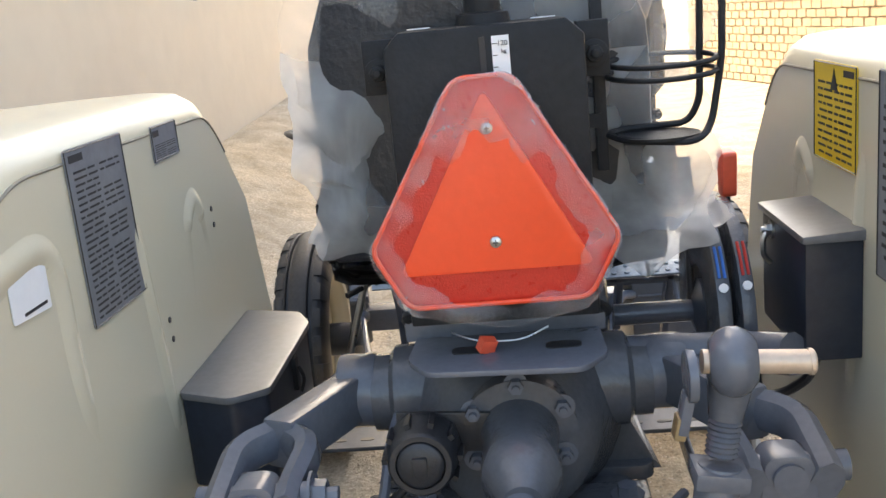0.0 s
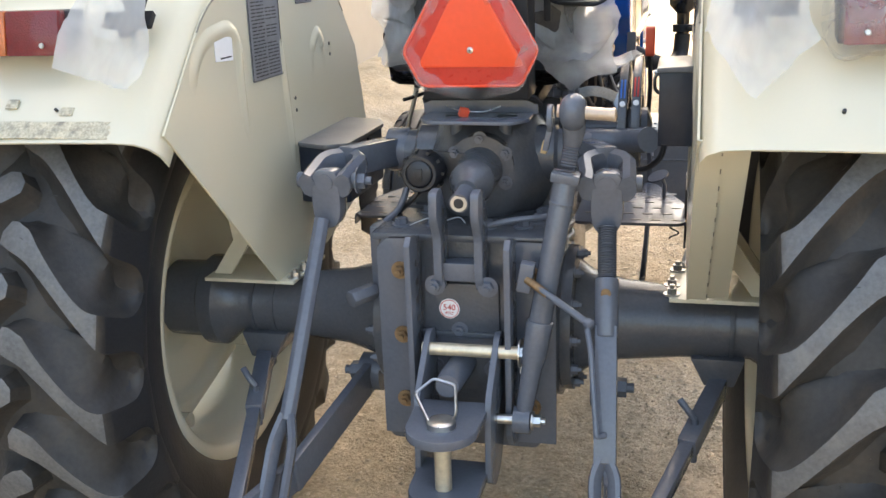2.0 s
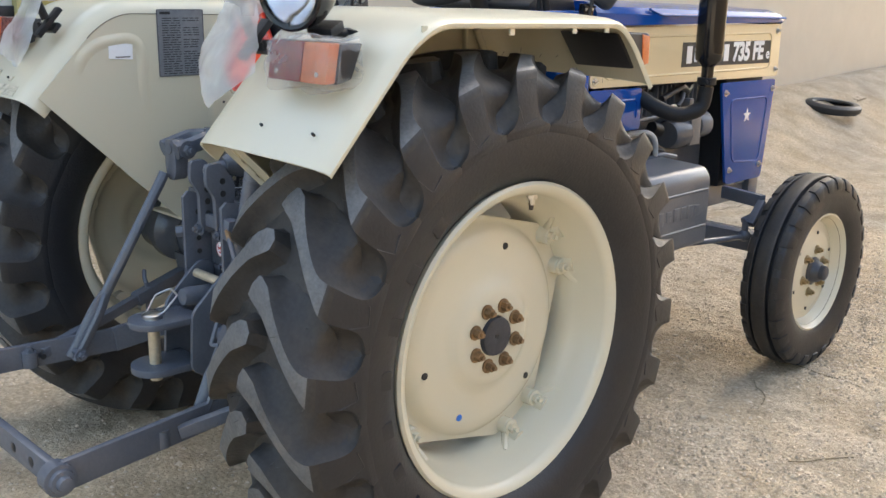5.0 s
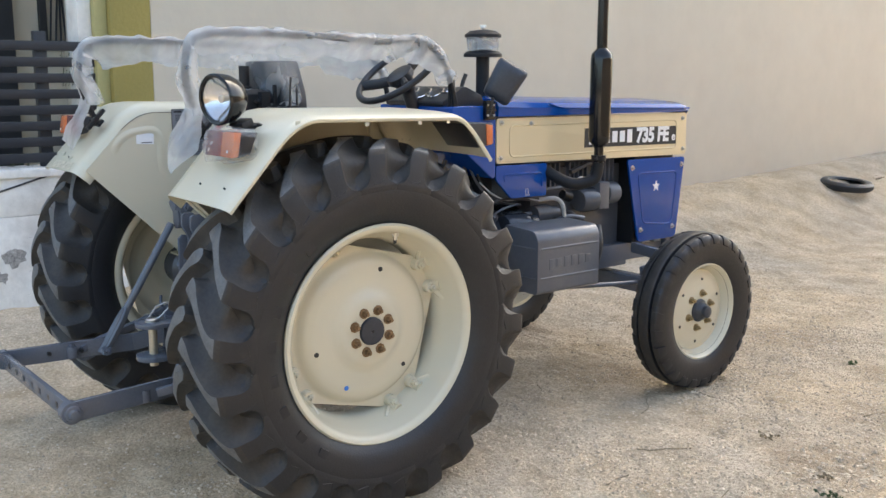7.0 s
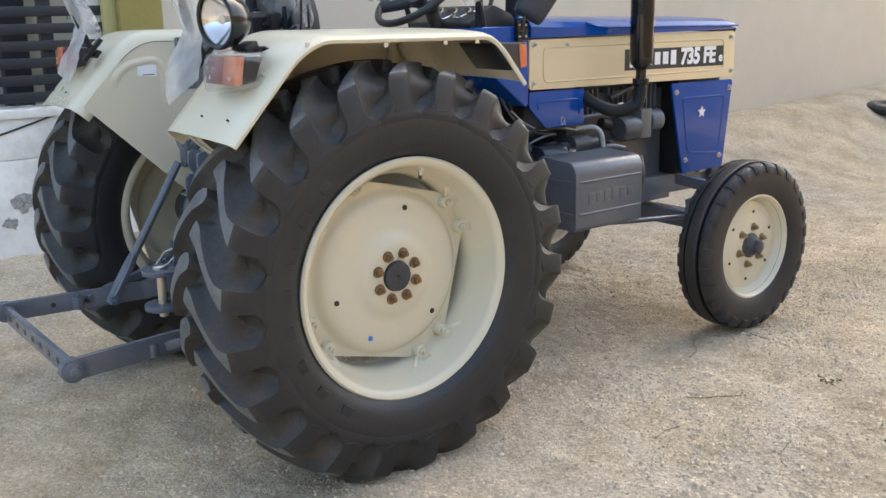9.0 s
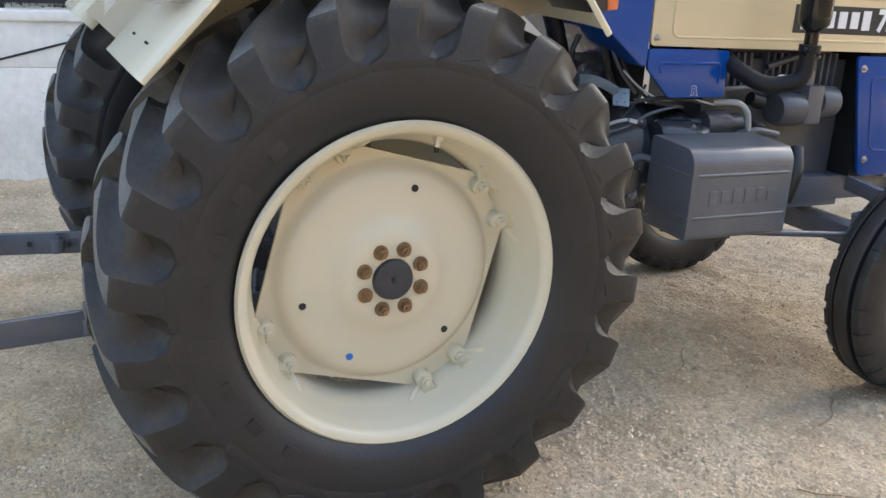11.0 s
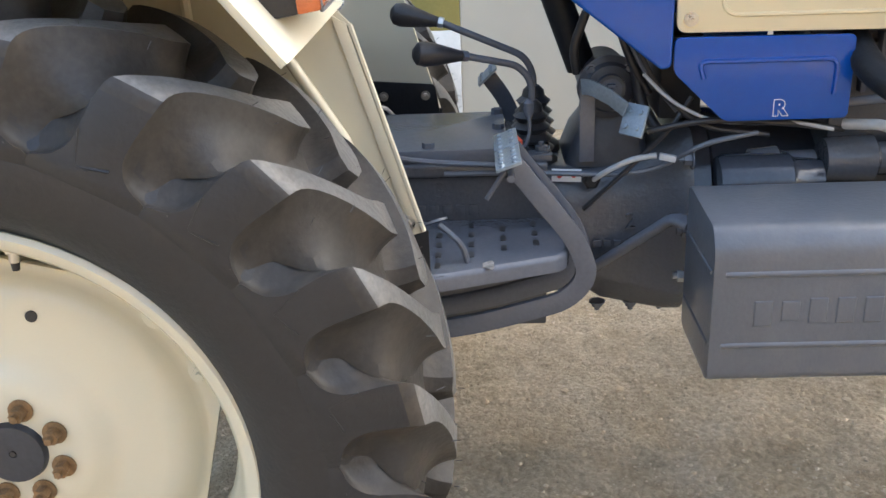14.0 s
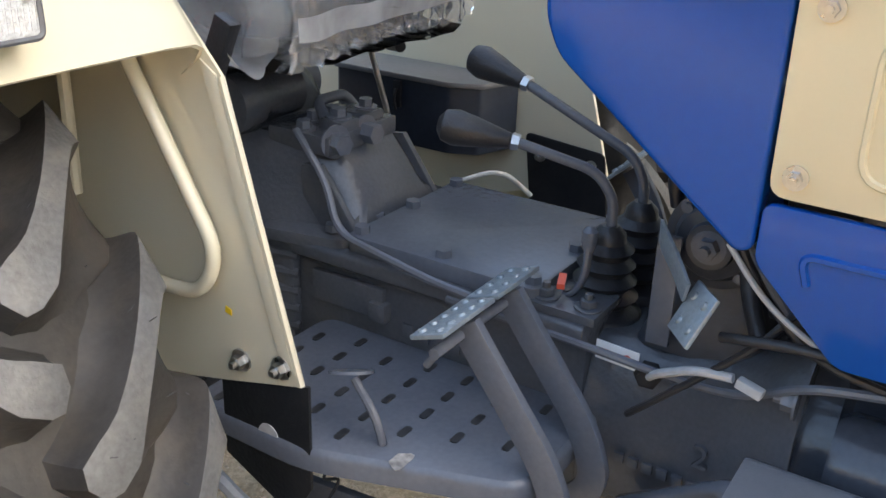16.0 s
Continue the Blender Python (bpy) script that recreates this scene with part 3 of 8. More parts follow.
GLASSY = material("window_glass", (0.16, 0.19, 0.19), 0.06, vary=0.3, scale=4)
window("window_1", 0.84, 0.22, 1.72, 2.9)
bm = BM()
box(bm, (-5.0, 0.37, 1.7), (0.14, 0.20, 3.4))
thing("door_1", bm, FENCE, "dark door post of the house", "door post", kind="structure", bevel=0.004)


# ---------------------------------------------------------------- the tractor
tractor = holder("tractor", "new cream and blue farm tractor with grey running gear", "tractor")
AX_Z = 0.622            # rear axle height
TYRE_X = 0.72           # middle of the rear tyres
LUGS = 22
R_TOP, R_CARCASS = 0.646, 0.604


HAIR = material("rubber_hair", (0.05, 0.05, 0.05), 0.6)


def tyre_profile(k):
    """Cross-section of the carcass, from the outer bead over the tread to the inner bead: (across, radius)."""
    half = [(0.128, 0.360), (0.144, 0.378), (0.164, 0.398), (0.176, 0.425), (0.1825, 0.455), (0.1845, 0.478), (0.1825, 0.490), (0.174, 0.501), (0.161, 0.515), (0.149, 0.535), (0.139, 0.556), (0.125, 0.578), (0.09, 0.597),
            (0.045, R_CARCASS), (0, 0.606)]
    return [(x * k, r) for x, r in half] + [(-x * k, r) for x, r in half[-2::-1]]


def lug(bm, side, phi, cx, cz, squash):
    """One tread bar: a blunt nose at the middle, running outwards and back, flush with the sidewall at its end; its hollow flanks leave round scoops."""
    # lag in angle, foot across and radius, top across and radius, half-width of the top and of the foot, slant
    st = [(-0.018, -0.012, 0.598, -0.004, 0.642, 0.012, 0.026, 0.6),
          (0.000, 0.002, 0.600, 0.004, R_TOP, 0.025, 0.048, 0.6),
          (0.022, 0.028, 0.600, 0.028, R_TOP, 0.025, 0.056, 0.6),
          (0.056, 0.052, 0.598, 0.052, 0.645, 0.0175, 0.060, 0.6),
          (0.128, 0.092, 0.592, 0.092, 0.641, 0.0135, 0.084, 0.55),
          (0.197, 0.126, 0.576, 0.128, 0.634, 0.0155, 0.092, 0.35),
          (0.236, 0.141, 0.556, 0.150, 0.626, 0.0215, 0.086, 0.15),
          (0.262, 0.148, 0.542, 0.167, 0.616, 0.0310, 0.0785, 0.04),
          (0.272, 0.153, 0.531, 0.1725, 0.598, 0.0325, 0.0760, 0.0),
          (0.279, 0.157, 0.522, 0.1775, 0.574, 0.0315, 0.0747, 0.0),
          (0.283, 0.161, 0.515, 0.1815, 0.552, 0.0300, 0.0736, 0.0),
          (0.285, 0.165, 0.510, 0.1840, 0.533, 0.0310, 0.0729, 0.0),
          (0.286, 0.168, 0.506, 0.1855, 0.519, 0.0370, 0.0723, 0.0),
          (0.286, 0.171, 0.503, 0.1861, 0.510, 0.0450, 0.0719, 0.0),
          (0.286, 0.174, 0.500, 0.1866, 0.504, 0.0560, 0.0715, 0.0),
          (0.286, 0.180, 0.496, 0.1863, 0.499, 0.0705, 0.0710, 0.0),
          (0.286, 0.1815, 0.478, 0.1832, 0.480, 0.0680, 0.0684, 0.0)]
    # a smooth curve through those sections
    fine = []
    for i in range(len(st) - 1):
        p0, p1, p2, p3 = (np.array(st[max(0, min(len(st) - 1, i + k))]) for k in (-1, 0, 1, 2))
        for t in ((0.0, 0.5) if i > 1 else (0.0,)):
            fine.append(0.5 * (2 * p1 + (p2 - p0) * t + (2 * p0 - 5 * p1 + 4 * p2 - p3) * t * t + (3 * p1 - p0 - 3 * p2 + p3) * t ** 3))
    st = [tuple(float(v) for v in q) for q in fine] + [st[-1]]
    rings = []
    # height up the flank and how far it has spread towards the foot
    flank = [(-0.06, 1.04), (0.0, 0.97), (0.035, 0.80), (0.12, 0.62), (0.25, 0.44), (0.42, 0.27), (0.66, 0.12), (1.0, 0.0)]
    for lag, xf, rf, xt, rt, wt, wf, sl in st:
        ring = []
        for h, spread_out, way in [(h, k, -1) for h, k in flank] + [(h, k, 1) for h, k in flank[::-1]]:
            x, r = xf + (xt - xf) * h, rf + (rt - rf) * h
            w = way * (wt + (wf - wt) * spread_out)
            # the bar runs aslant, so its width is laid off partly along the tread and partly across it
            turn = phi + lag + w * (1.0 - sl / 3) / r
            xx = max(min(x - w * sl, 0.195), -0.06)
            ring.append((cx + side * xx, -r * math.cos(turn), max(cz - r * math.sin(turn), squash)))
        rings.append(ring)
    loop_rings(bm, rings)


def rear_wheel(s, phase):
    cx = s * TYRE_X
    b = BM()
    lathe(b, tyre_profile(1.0) + [(-0.105, 0.360), (0.105, 0.360)], (cx, 0, AX_Z), (1, 0, 0), 88, shut=True)
    for v in b.verts:
        v.co.z = max(v.co.z, 0.0)
    tyre = part("rear_wheel", b, RUBBER, tractor, "black rubber rear tyre with deep slanting tread bars", angle=50)
    tyre.data.materials.append(TREAD)
    for f in tyre.data.polygons:
        if (f.center - Vector((f.center.x, 0, AX_Z))).length > 0.512:
            f.material_index = 1
    for side in (1, -1):
        for i in range(LUGS):
            b = BM()
            lug(b, side, phase + 2 * math.pi * (i + (0.5 if side * s > 0 else 0.0)) / LUGS, cx, AX_Z, -0.012)
            o = part("tread_bar", b, TREAD, tyre, bevel=0.0016, angle=44)
            o.data.materials.append(TOPDUST)
            o.data.materials.append(RUBBER)
            for f in o.data.polygons:
                q = f.center - Vector((0, 0, AX_Z))
                q.x = 0
                if abs(f.center.x - cx) > 0.165 and abs(f.normal.x) > 0.80 and q.length < 0.60:
                    f.material_index = 2
                elif q.length > np.interp(abs(f.center.x - cx), (0, 0.052, 0.092, 0.128, 0.150, 0.167, 0.19), (0.646, 0.645, 0.641, 0.634, 0.626, 0.616, 0.60)) - 0.005 and f.normal.dot(q.normalized()) > 0.6:
                    f.material_index = 1
    # moulded corner mark below each bar
    for i in range(LUGS):
        turn = phase + 2 * math.pi * (i + 0.5) / LUGS + 0.286
        e, tg = Vector((0, -math.cos(turn), -math.sin(turn))), Vector((0, math.sin(turn), -math.cos(turn)))
        c0 = Vector((cx + s * 0.1868, 0, AX_Z))
        if (c0 + e * 0.52).z < 0.08:
            continue
        b = BM()
        tube(b, [c0 + e * 0.548 + tg * 0.028 - Vector((s * 0.005, 0, 0)), c0 + e * 0.505 + tg * 0.016 - Vector((s * 0.0012, 0, 0)), c0 + e * 0.516 - tg * 0.022], 0.0016, 5, corner=0.006)
        part("sidewall_mark", b, RUBBER, tyre)
    # worn-off raised name on the sidewall, kept as plain bars
    for k in range(8):
        turn = radians(132 + 14.5 * k)
        e, tg = Vector((0, s * math.cos(turn), math.sin(turn))), Vector((0, -s * math.sin(turn), math.cos(turn)))
        c0 = Vector((cx + s * 0.1800, 0, AX_Z)) + e * 0.442
        b = BM()
        rings = [[c0 + tg * i * 0.019 + e * j * 0.026 + Vector((s * x, 0, 0)) for i, j in ((-1, -1), (1, -1), (1, 1), (-1, 1))] for x in (-0.006, 0.0002)]
        loop_rings(b, rings)
        part("sidewall_bar", b, RUBBER, tyre, bevel=0.002)
    # short moulding hairs
    rnd = random.Random(3 + s)
    b = BM()
    for k in range(420):
        turn, r = rnd.uniform(0, 6.283), rnd.choice((0.648, 0.640, 0.60, 0.50, 0.393, 0.393))
        x = rnd.uniform(-0.12, 0.15) if r > 0.59 else 0.182 if r > 0.41 else 0.150
        p = Vector((cx + s * x, r * math.cos(turn), AX_Z + r * math.sin(turn)))
        if p.z < 0.02:
            continue
        e = Vector((s * rnd.uniform(0.2, 1.0) if r < 0.59 else rnd.uniform(-0.5, 0.5), math.cos(turn) * rnd.uniform(0.3, 1), math.sin(turn) * rnd.uniform(0.3, 1))).normalized()
        rod(b, p - e * 0.002, p + e * rnd.uniform(0.005, 0.011), 0.0006, n=3)
    tagged(part("moulding_hairs", b, HAIR, tyre), "short rubber moulding hairs", kind="stuff")
    # pressed steel rim, outer side at +x for the right wheel
    b = BM()
    rim = [(0.140, 0.388), (0.152, 0.390), (0.158, 0.383), (0.155, 0.370), (0.136, 0.356), (0.114, 0.3545), (0.110, 0.3510), (0.080, 0.349), (0.055, 0.332), (0.020, 0.322), (-0.05, 0.322), (-0.085, 0.345),
           (-0.135, 0.352), (-0.150, 0.366), (-0.154, 0.384), (-0.150, 0.392), (-0.142, 0.392), (-0.138, 0.372), (-0.125, 0.358), (-0.08, 0.352), (-0.045, 0.330), (0.018, 0.330), (0.05, 0.340), (0.076, 0.357), (0.126, 0.363), (0.140, 0.374)]
    lathe(b, [(x * s * 0.94, r * 0.966) for x, r in rim], (cx, 0, AX_Z), (1, 0, 0), 72, shut=True)
    part("rim", b, CREAM, tyre, "cream painted steel rim", angle=50)
    # dished centre plate with four cut corners
    a0 = radians(31)
    n = 64
    prof = [(0.045, 0.068), (0.095, 0.069), (0.110, 0.067), (0.122, 0.061), (0.138, 0.052), (0.155, 0.047), (0.21, 0.0435), (0.234, 0.0385), (0.249, 0.029), (0.259, 0.018), (0.266, 0.011), (0.272, 0.010), (1.0, 0.010)]
    outline = []
    for i in range(n):
        a = 2 * math.pi * i / n
        q = (a - a0 + math.pi / 4) % (math.pi / 2) - math.pi / 4
        outline.append(min(0.272 / max(0.2, math.cos(math.pi / 4 - abs(q))), 0.325))
    b = BM()
    front, back = [], []
    for r, x in prof:
        for ring, dx in ((front, 0.0), (back, -0.009)):
            ring.append([(cx + s * (x + dx), -s * math.cos(2 * math.pi * i / n) * -1 * min(r, outline[i]) * 1.0, AX_Z + math.sin(2 * math.pi * i / n) * min(r, outline[i])) for i in range(n)])
    loop_rings(b, front + back[::-1], cap=False)
    part("wheel_plate", b, CREAM, tyre, "dished cream wheel centre plate", angle=40)
    for k in range(4):
        a = a0 + math.pi / 2 * k
        for q in (-0.172, 0.172):
            e = Vector((0, s * math.cos(a + q), math.sin(a + q)))
            c0 = Vector((cx, 0, AX_Z)) + e * 0.300
            b = BM()
            # clamp lug welded to the rim
            g = Vector((cx - s * 0.006, 0, AX_Z)) + e * 0.320
            rod(b, c0 + Vector((-s * 0.03, 0, 0)), c0 + Vector((s * 0.030, 0, 0)), 0.024, 0.021, 16)
            rod(b, c0 + Vector((s * 0.030, 0, 0)), c0 + Vector((s * 0.036, 0, 0)), 0.021, 0.016, 16)
            tube(b, [c0 + Vector((-s * 0.012, 0, 0)), g + Vector((s * 0.020, 0, 0)) - e * 0.006, g + e * 0.010 + Vector((s * 0.060, 0, 0))], 0.019, 10, corner=0.02, flat=1.2)
            tg = Vector((0, -e.z, e.y)) * (1 if q > 0 else -1)
            tube(b, [g + Vector((s * 0.030, 0, 0)) - e * 0.004 + tg * 0.014, g + Vector((s * 0.045, 0, 0)) + e * 0.000 + tg * 0.034, g + Vector((s * 0.060, 0, 0)) + e * 0.008 + tg * 0.056], 0.010, 8, corner=0.02, flat=1.3)
            part("rim_clamp", b, CREAM, tyre)
            b = BM()
            hexbolt(b, c0 + Vector((s * 0.035, 0, 0)), (s, 0, 0), 0.0135, 0.012)
            part("clamp_bolt", b, CREAM, tyre)
    b = BM()
    lathe(b, [(0.0, 0.050), (s * 0.066, 0.050), (s * 0.078, 0.046), (s * 0.080, 0.040), (s * 0.076, 0.006), (s * 0.070, 0.004)], (cx, 0, AX_Z), (1, 0, 0), 32)
    part("hub_cap", b, CAP, tyre, "dark slate grey axle hub")
    b = BM()
    rod(b, (cx + s * 0.0715, 0, AX_Z), (cx + s * 0.0765, 0, AX_Z), 0.0045, n=12)
    part("centre_hole", b, INK, tyre)
    for k in range(8):
        a = 2 * math.pi * (k + 0.58) / 8
        b = BM()
        hexbolt(b, (cx + s * 0.070, s * 0.073 * math.cos(a), AX_Z + 0.073 * math.sin(a)), (s, 0, 0), 0.0115, 0.016)
        part("wheel_nut", b, RUST, tyre, "rusty wheel nut" if k == 0 else "")
    for k, a in enumerate((75, 195, 245, 315)):
        a = radians(a)
        b = BM()
        c0 = Vector((cx + s * 0.0400, s * 0.21 * math.cos(a), AX_Z + 0.21 * math.sin(a)))
        rod(b, c0, c0 + Vector((s * 0.0052, 0, 0)), 0.0085, n=16)
        part("plate_hole", b, BLUEINK if s > 0 and k == 2 else INK, tyre, "blue dot sticker" if s > 0 and k == 2 else "")
    b = BM()
    rod(b, (cx + s * 0.098, s * 0.080, AX_Z + 0.337), (cx + s * 0.098, s * 0.079, AX_Z + 0.322), 0.0125, n=6)
    rod(b, (cx + s * 0.098, s * 0.079, AX_Z + 0.323), (cx + s * 0.098, s * 0.078, AX_Z + 0.308), 0.0075, n=12)
    part("valve", b, STEEL, tyre, "tyre valve stem")
    b = BM()
    rod(b, (cx + s * 0.098, s * 0.078, AX_Z + 0.309), (cx + s * 0.098, s * 0.077, AX_Z + 0.296), 0.0062, 0.0050, n=12)
    part("valve_cap", b, PLASTIC_BLACK, tyre)
    # the disc sits a little low and forward in the flattened tyre
    for o in tyre.children:
        if o.data.materials[0] not in (TREAD, RUBBER, HAIR):
            o.location = (0, 0.009, -0.008)
    return tyre


PHASE = radians(-28.6)
rear_wheel(1, PHASE)
rear_wheel(-1, PHASE)

FW_Y, FW_Z, FW_X = 1.955, 0.375, 0.655


def front_wheel(s):
    c = (s * FW_X, FW_Y, FW_Z)
    b = BM()
    half = [(0.052, 0.222), (0.066, 0.236), (0.078, 0.27), (0.0825, 0.305), (0.0800, 0.335), (0.0745, 0.352), (0.068, 0.361), (0.056, 0.366), (0.043, 0.368), (0.0405, 0.366), (0.0395, 0.354), (0.0285, 0.354), (0.0275, 0.371),
            (0.025, 0.373), (0.012, 0.3745), (0, 0.375)]
    prof = half + [(-x, r) for x, r in half[-2::-1]] + [(-0.045, 0.21), (0.045, 0.21)]
    lathe(b, prof, c, (1, 0, 0), 84, shut=True)
    for v in b.verts:
        v.co.z = max(v.co.z, 0.0)
    tyre = part("front_wheel", b, RUBBER, tractor, "black ribbed front tyre", angle=35)
    tyre.data.materials.append(TREAD)
    for f in tyre.data.polygons:
        q = f.center - Vector(c)
        q.x = 0
        if q.length > 0.3655:
            f.material_index = 1
    # shoulder rib cut into shallow blocks
    for side in (1, -1):
        for i in range(27):
            m = Matrix.Translation(c) @ Matrix.Rotation(2 * math.pi * (i + 0.5 * (side > 0)) / 27, 4, "X")
            b = BM()
            rings = []
            for k in (-1, 1):
                ring = []
                for x, r, w in ((0.047, 0.350, 0.030), (0.047, 0.3705, 0.030), (0.070, 0.3665, 0.029), (0.0795, 0.352, 0.027), (0.0850, 0.325, 0.020), (0.074, 0.322, 0.020)):
                    q = m @ Vector((side * x, k * w, r))
                    q.z = max(q.z, -0.004)
                    ring.append(q)
                rings.append(ring)
            loop_rings(b, rings)
            o = part("shoulder_block", b, RUBBER, tyre, bevel=0.002)
            o.data.materials.append(TREAD)
            for f in o.data.polygons:
                q = f.center - Vector(c)
                q.x = 0
                if q.length > 0.358 and f.normal.dot(q.normalized()) > 0.7:
                    f.material_index = 1
    b = BM()
    rim = [(0.050, 0.234), (0.060, 0.232), (0.062, 0.224), (0.050, 0.212), (0.030, 0.206), (0.0, 0.185), (-0.02, 0.185), (-0.040, 0.206), (-0.058, 0.212), (-0.062, 0.228), (-0.05, 0.234), (-0.044, 0.218), (0.0, 0.195), (0.044, 0.218)]
    lathe(b, [(x * s, r) for x, r in rim], c, (1, 0, 0), 56, shut=True)
    part("rim", b, CREAM, tyre, "cream painted front rim", angle=50)
    b = BM()
    lathe(b, [(s * 0.012, 0.198), (s * 0.016, 0.170), (s * 0.026, 0.150), (s * 0.022, 0.125), (s * 0.030, 0.108), (s * 0.030, 0.052), (s * 0.020, 0.050), (s * 0.0, 0.05), (s * 0.0, 0.198)], c, (1, 0, 0), 48, shut=True)
    part("wheel_plate", b, CREAM, tyre, "cream front wheel plate", angle=45)
    b = BM()
    lathe(b, [(s * -0.10, 0.055), (s * 0.035, 0.055), (s * 0.042, 0.044), (s * 0.060, 0.038), (s * 0.066, 0.030), (s * 0.082, 0.028), (s * 0.086, 0.022), (s * 0.087, 0.004)], c, (1, 0, 0), 28)
    part("hub", b, CAP, tyre, "dark slate grey front hub")
    for k in range(6):
        a = 2 * math.pi * (k + 0.3) / 6
        b = BM()
        hexbolt(b, (c[0] + s * 0.03, c[1] + 0.083 * math.cos(a), c[2] + 0.083 * math.sin(a)), (s, 0, 0), 0.012, 0.016)
        part("wheel_nut", b, WORN, tyre, "dull brown wheel nut" if k == 0 else "")
    for k in range(6):
        a = 2 * math.pi * (k + 0.4) / 6
        b = BM()
        c0 = Vector((c[0] + s * 0.027, c[1] + 0.150 * math.cos(a), c[2] + 0.150 * math.sin(a)))
        rod(b, c0, c0 + Vector((s * 0.0022, 0, 0)), 0.007, n=12)
        part("plate_hole", b, INK, tyre)
    return tyre


front_wheel(1)
front_wheel(-1)

# mudguards: a bent top sheet and an upright side panel
FEN_IN, FEN_OUT = 0.432, 0.866
TOP_LINE = [(-0.562, 1.085), (-0.545, 1.078), (-0.345, 1.300), (-0.265, 1.345), (0.335, 1.338), (0.396, 1.290), (0.483, 1.181)]


def fender(s):
    line = [(p.y, p.z) for p in rounded([(0, y, z) for y, z in TOP_LINE[1:]], 6, 0.10)]
    b = BM()
    n = len(line)
    # section across: small outer lip, gently crowned sheet, rounded inner shoulder
    sec = [(FEN_OUT + 0.001, -0.018), (FEN_OUT + 0.002, -0.011), (FEN_OUT - 0.006, -0.004), (FEN_OUT - 0.03, 0.002), (0.75, 0.008), (0.60, 0.012), (0.50, 0.013), (0.462, 0.009), (0.442, -0.004), (FEN_IN, -0.026), (FEN_IN, -0.06)]
    outer, inner = [], []
    for i, (y, z) in enumerate(line):
        a, c = line[max(0, i - 1)], line[min(n - 1, i + 1)]
        t = Vector((0, c[0] - a[0], c[1] - a[1])).normalized()
        nn = Vector((0, -t.z, t.y))
        outer.append([Vector((s * x, y, z)) + nn * h for x, h in sec])
        inner.append([Vector((s * (x - 0.004 * (1 if x > 0.65 else -1)), y, z)) + nn * (h - 0.004) for x, h in sec])
    rings = [o + i[::-1] for o, i in zip(outer, inner)]
    loop_rings(b, rings)
    sheet = part("mudguard", b, CREAM, tractor, "cream painted steel mudguard", angle=50)
    # side panel
    top = [(y, z - 0.03) for y, z in line]
    poly = [p for p in top[:-1] if p[0] > -0.505] + [(0.492, 1.150), (0.593, 0.799), (0.465, 0.765), (0.20, 0.70), (0.02, 0.695), (-0.107, 0.697), (-0.514, 1.092)]
    b = BM()
    prism(b, poly, "x", s * (FEN_IN - 0.004), s * FEN_IN)
    part("side_panel", b, CREAM, sheet, "cream inner side panel of the mudguard")
    # pressed swages on the side panel, facing the driver
    x0 = s * (FEN_IN - 0.0035)
    for pts in ([(-0.402, 1.08), (-0.394, 1.185), (-0.340, 1.233), (-0.20, 1.252), (-0.205, 1.10), (-0.17, 0.93)],
                [(0.13, 0.86), (0.19, 1.18), (0.225, 1.205), (0.25, 1.18), (0.30, 0.92)],
                [(0.0, 1.24), (0.035, 0.92)]):
        b = BM()
        way = rounded([(0, y, z) for y, z in pts], 8, 0.07)
        way = [p + (q - p) * k / 5 for p, q in zip(way, way[1:]) for k in range(5)] + [way[-1]]
        total = len(way) - 1
        for i, p in enumerate(way):
            t = (way[min(i + 1, total)] - way[max(i - 1, 0)]).normalized()
            side = Vector((0, -t.z, t.y))
            tall = 0.0060 * min(1, math.sin(math.pi * i / total) * 2.2)
            row = []
            for k in range(9):
                u = k / 4 - 1
                q = p + side * 0.024 * u
                row.append(b.verts.new((x0 - s * (0.5 + 0.5 * math.cos(math.pi * u)) * tall + s * 0.0004, q.y, q.z)))
            if i:
                for k in range(8):
                    b.faces.new((last[k], last[k + 1], row[k + 1], row[k]))
            last = row
        part("swage", b, CREAM, sheet, angle=70)
    # seam groove below the shoulder, its shade put into the colour, and folded flange along the front edge
    b = BM()
    tube(b, [(s * (FEN_IN - 0.0042), y, z) for y, z in top[2:-2]], 0.0018, 6, corner=0.01)
    part("sealed_joint", b, SEAM, sheet, "dark line of a seam groove")
    b = BM()
    prism(b, [(0.487, 1.150), (0.585, 0.812), (0.559, 0.835), (0.463, 1.165)], "x", s * (FEN_IN + 0.0005), s * (FEN_IN + 0.0035))
    part("flange", b, CREAM, sheet, bevel=0.002)
    # flange folded towards the tyre along the rear edge, with a lapped seam and its spot welds
    e0, e1 = Vector((0, -0.512, 1.090)), Vector((0, -0.115, 0.704))
    up = Vector((0, 0.697, 0.717))
    for xa, xb, lift_by in ((FEN_IN - 0.004, FEN_IN + 0.034, 0.0), (FEN_IN + 0.030, FEN_IN + 0.074, 0.0035)):
        b = BM()
        loop_rings(b, [[p + Vector((s * x, 0, 0)) + up * k for x, k in ((xa, lift_by), (xb, lift_by), (xb, lift_by + 0.003), (xa, lift_by + 0.003))] for p in (e0, e1)])
        if s > 0:
            part("rear_flange", b, CREAM, sheet)
    for k in range(11 if s > 0 else 0):
        p = e0.lerp(e1, (k + 0.5) / 11) + Vector((s * (FEN_IN + 0.0335), 0, 0)) - up * 0.0006
        b = BM()
        rod(b, p, p + (e1 - e0).normalized() * 0.012, 0.0011, n=6)
        part("seam_gap", b, SEAM, sheet)
    # round stiffening bar on the tyre side
    b = BM()
    x1 = s * (FEN_IN + 0.016)
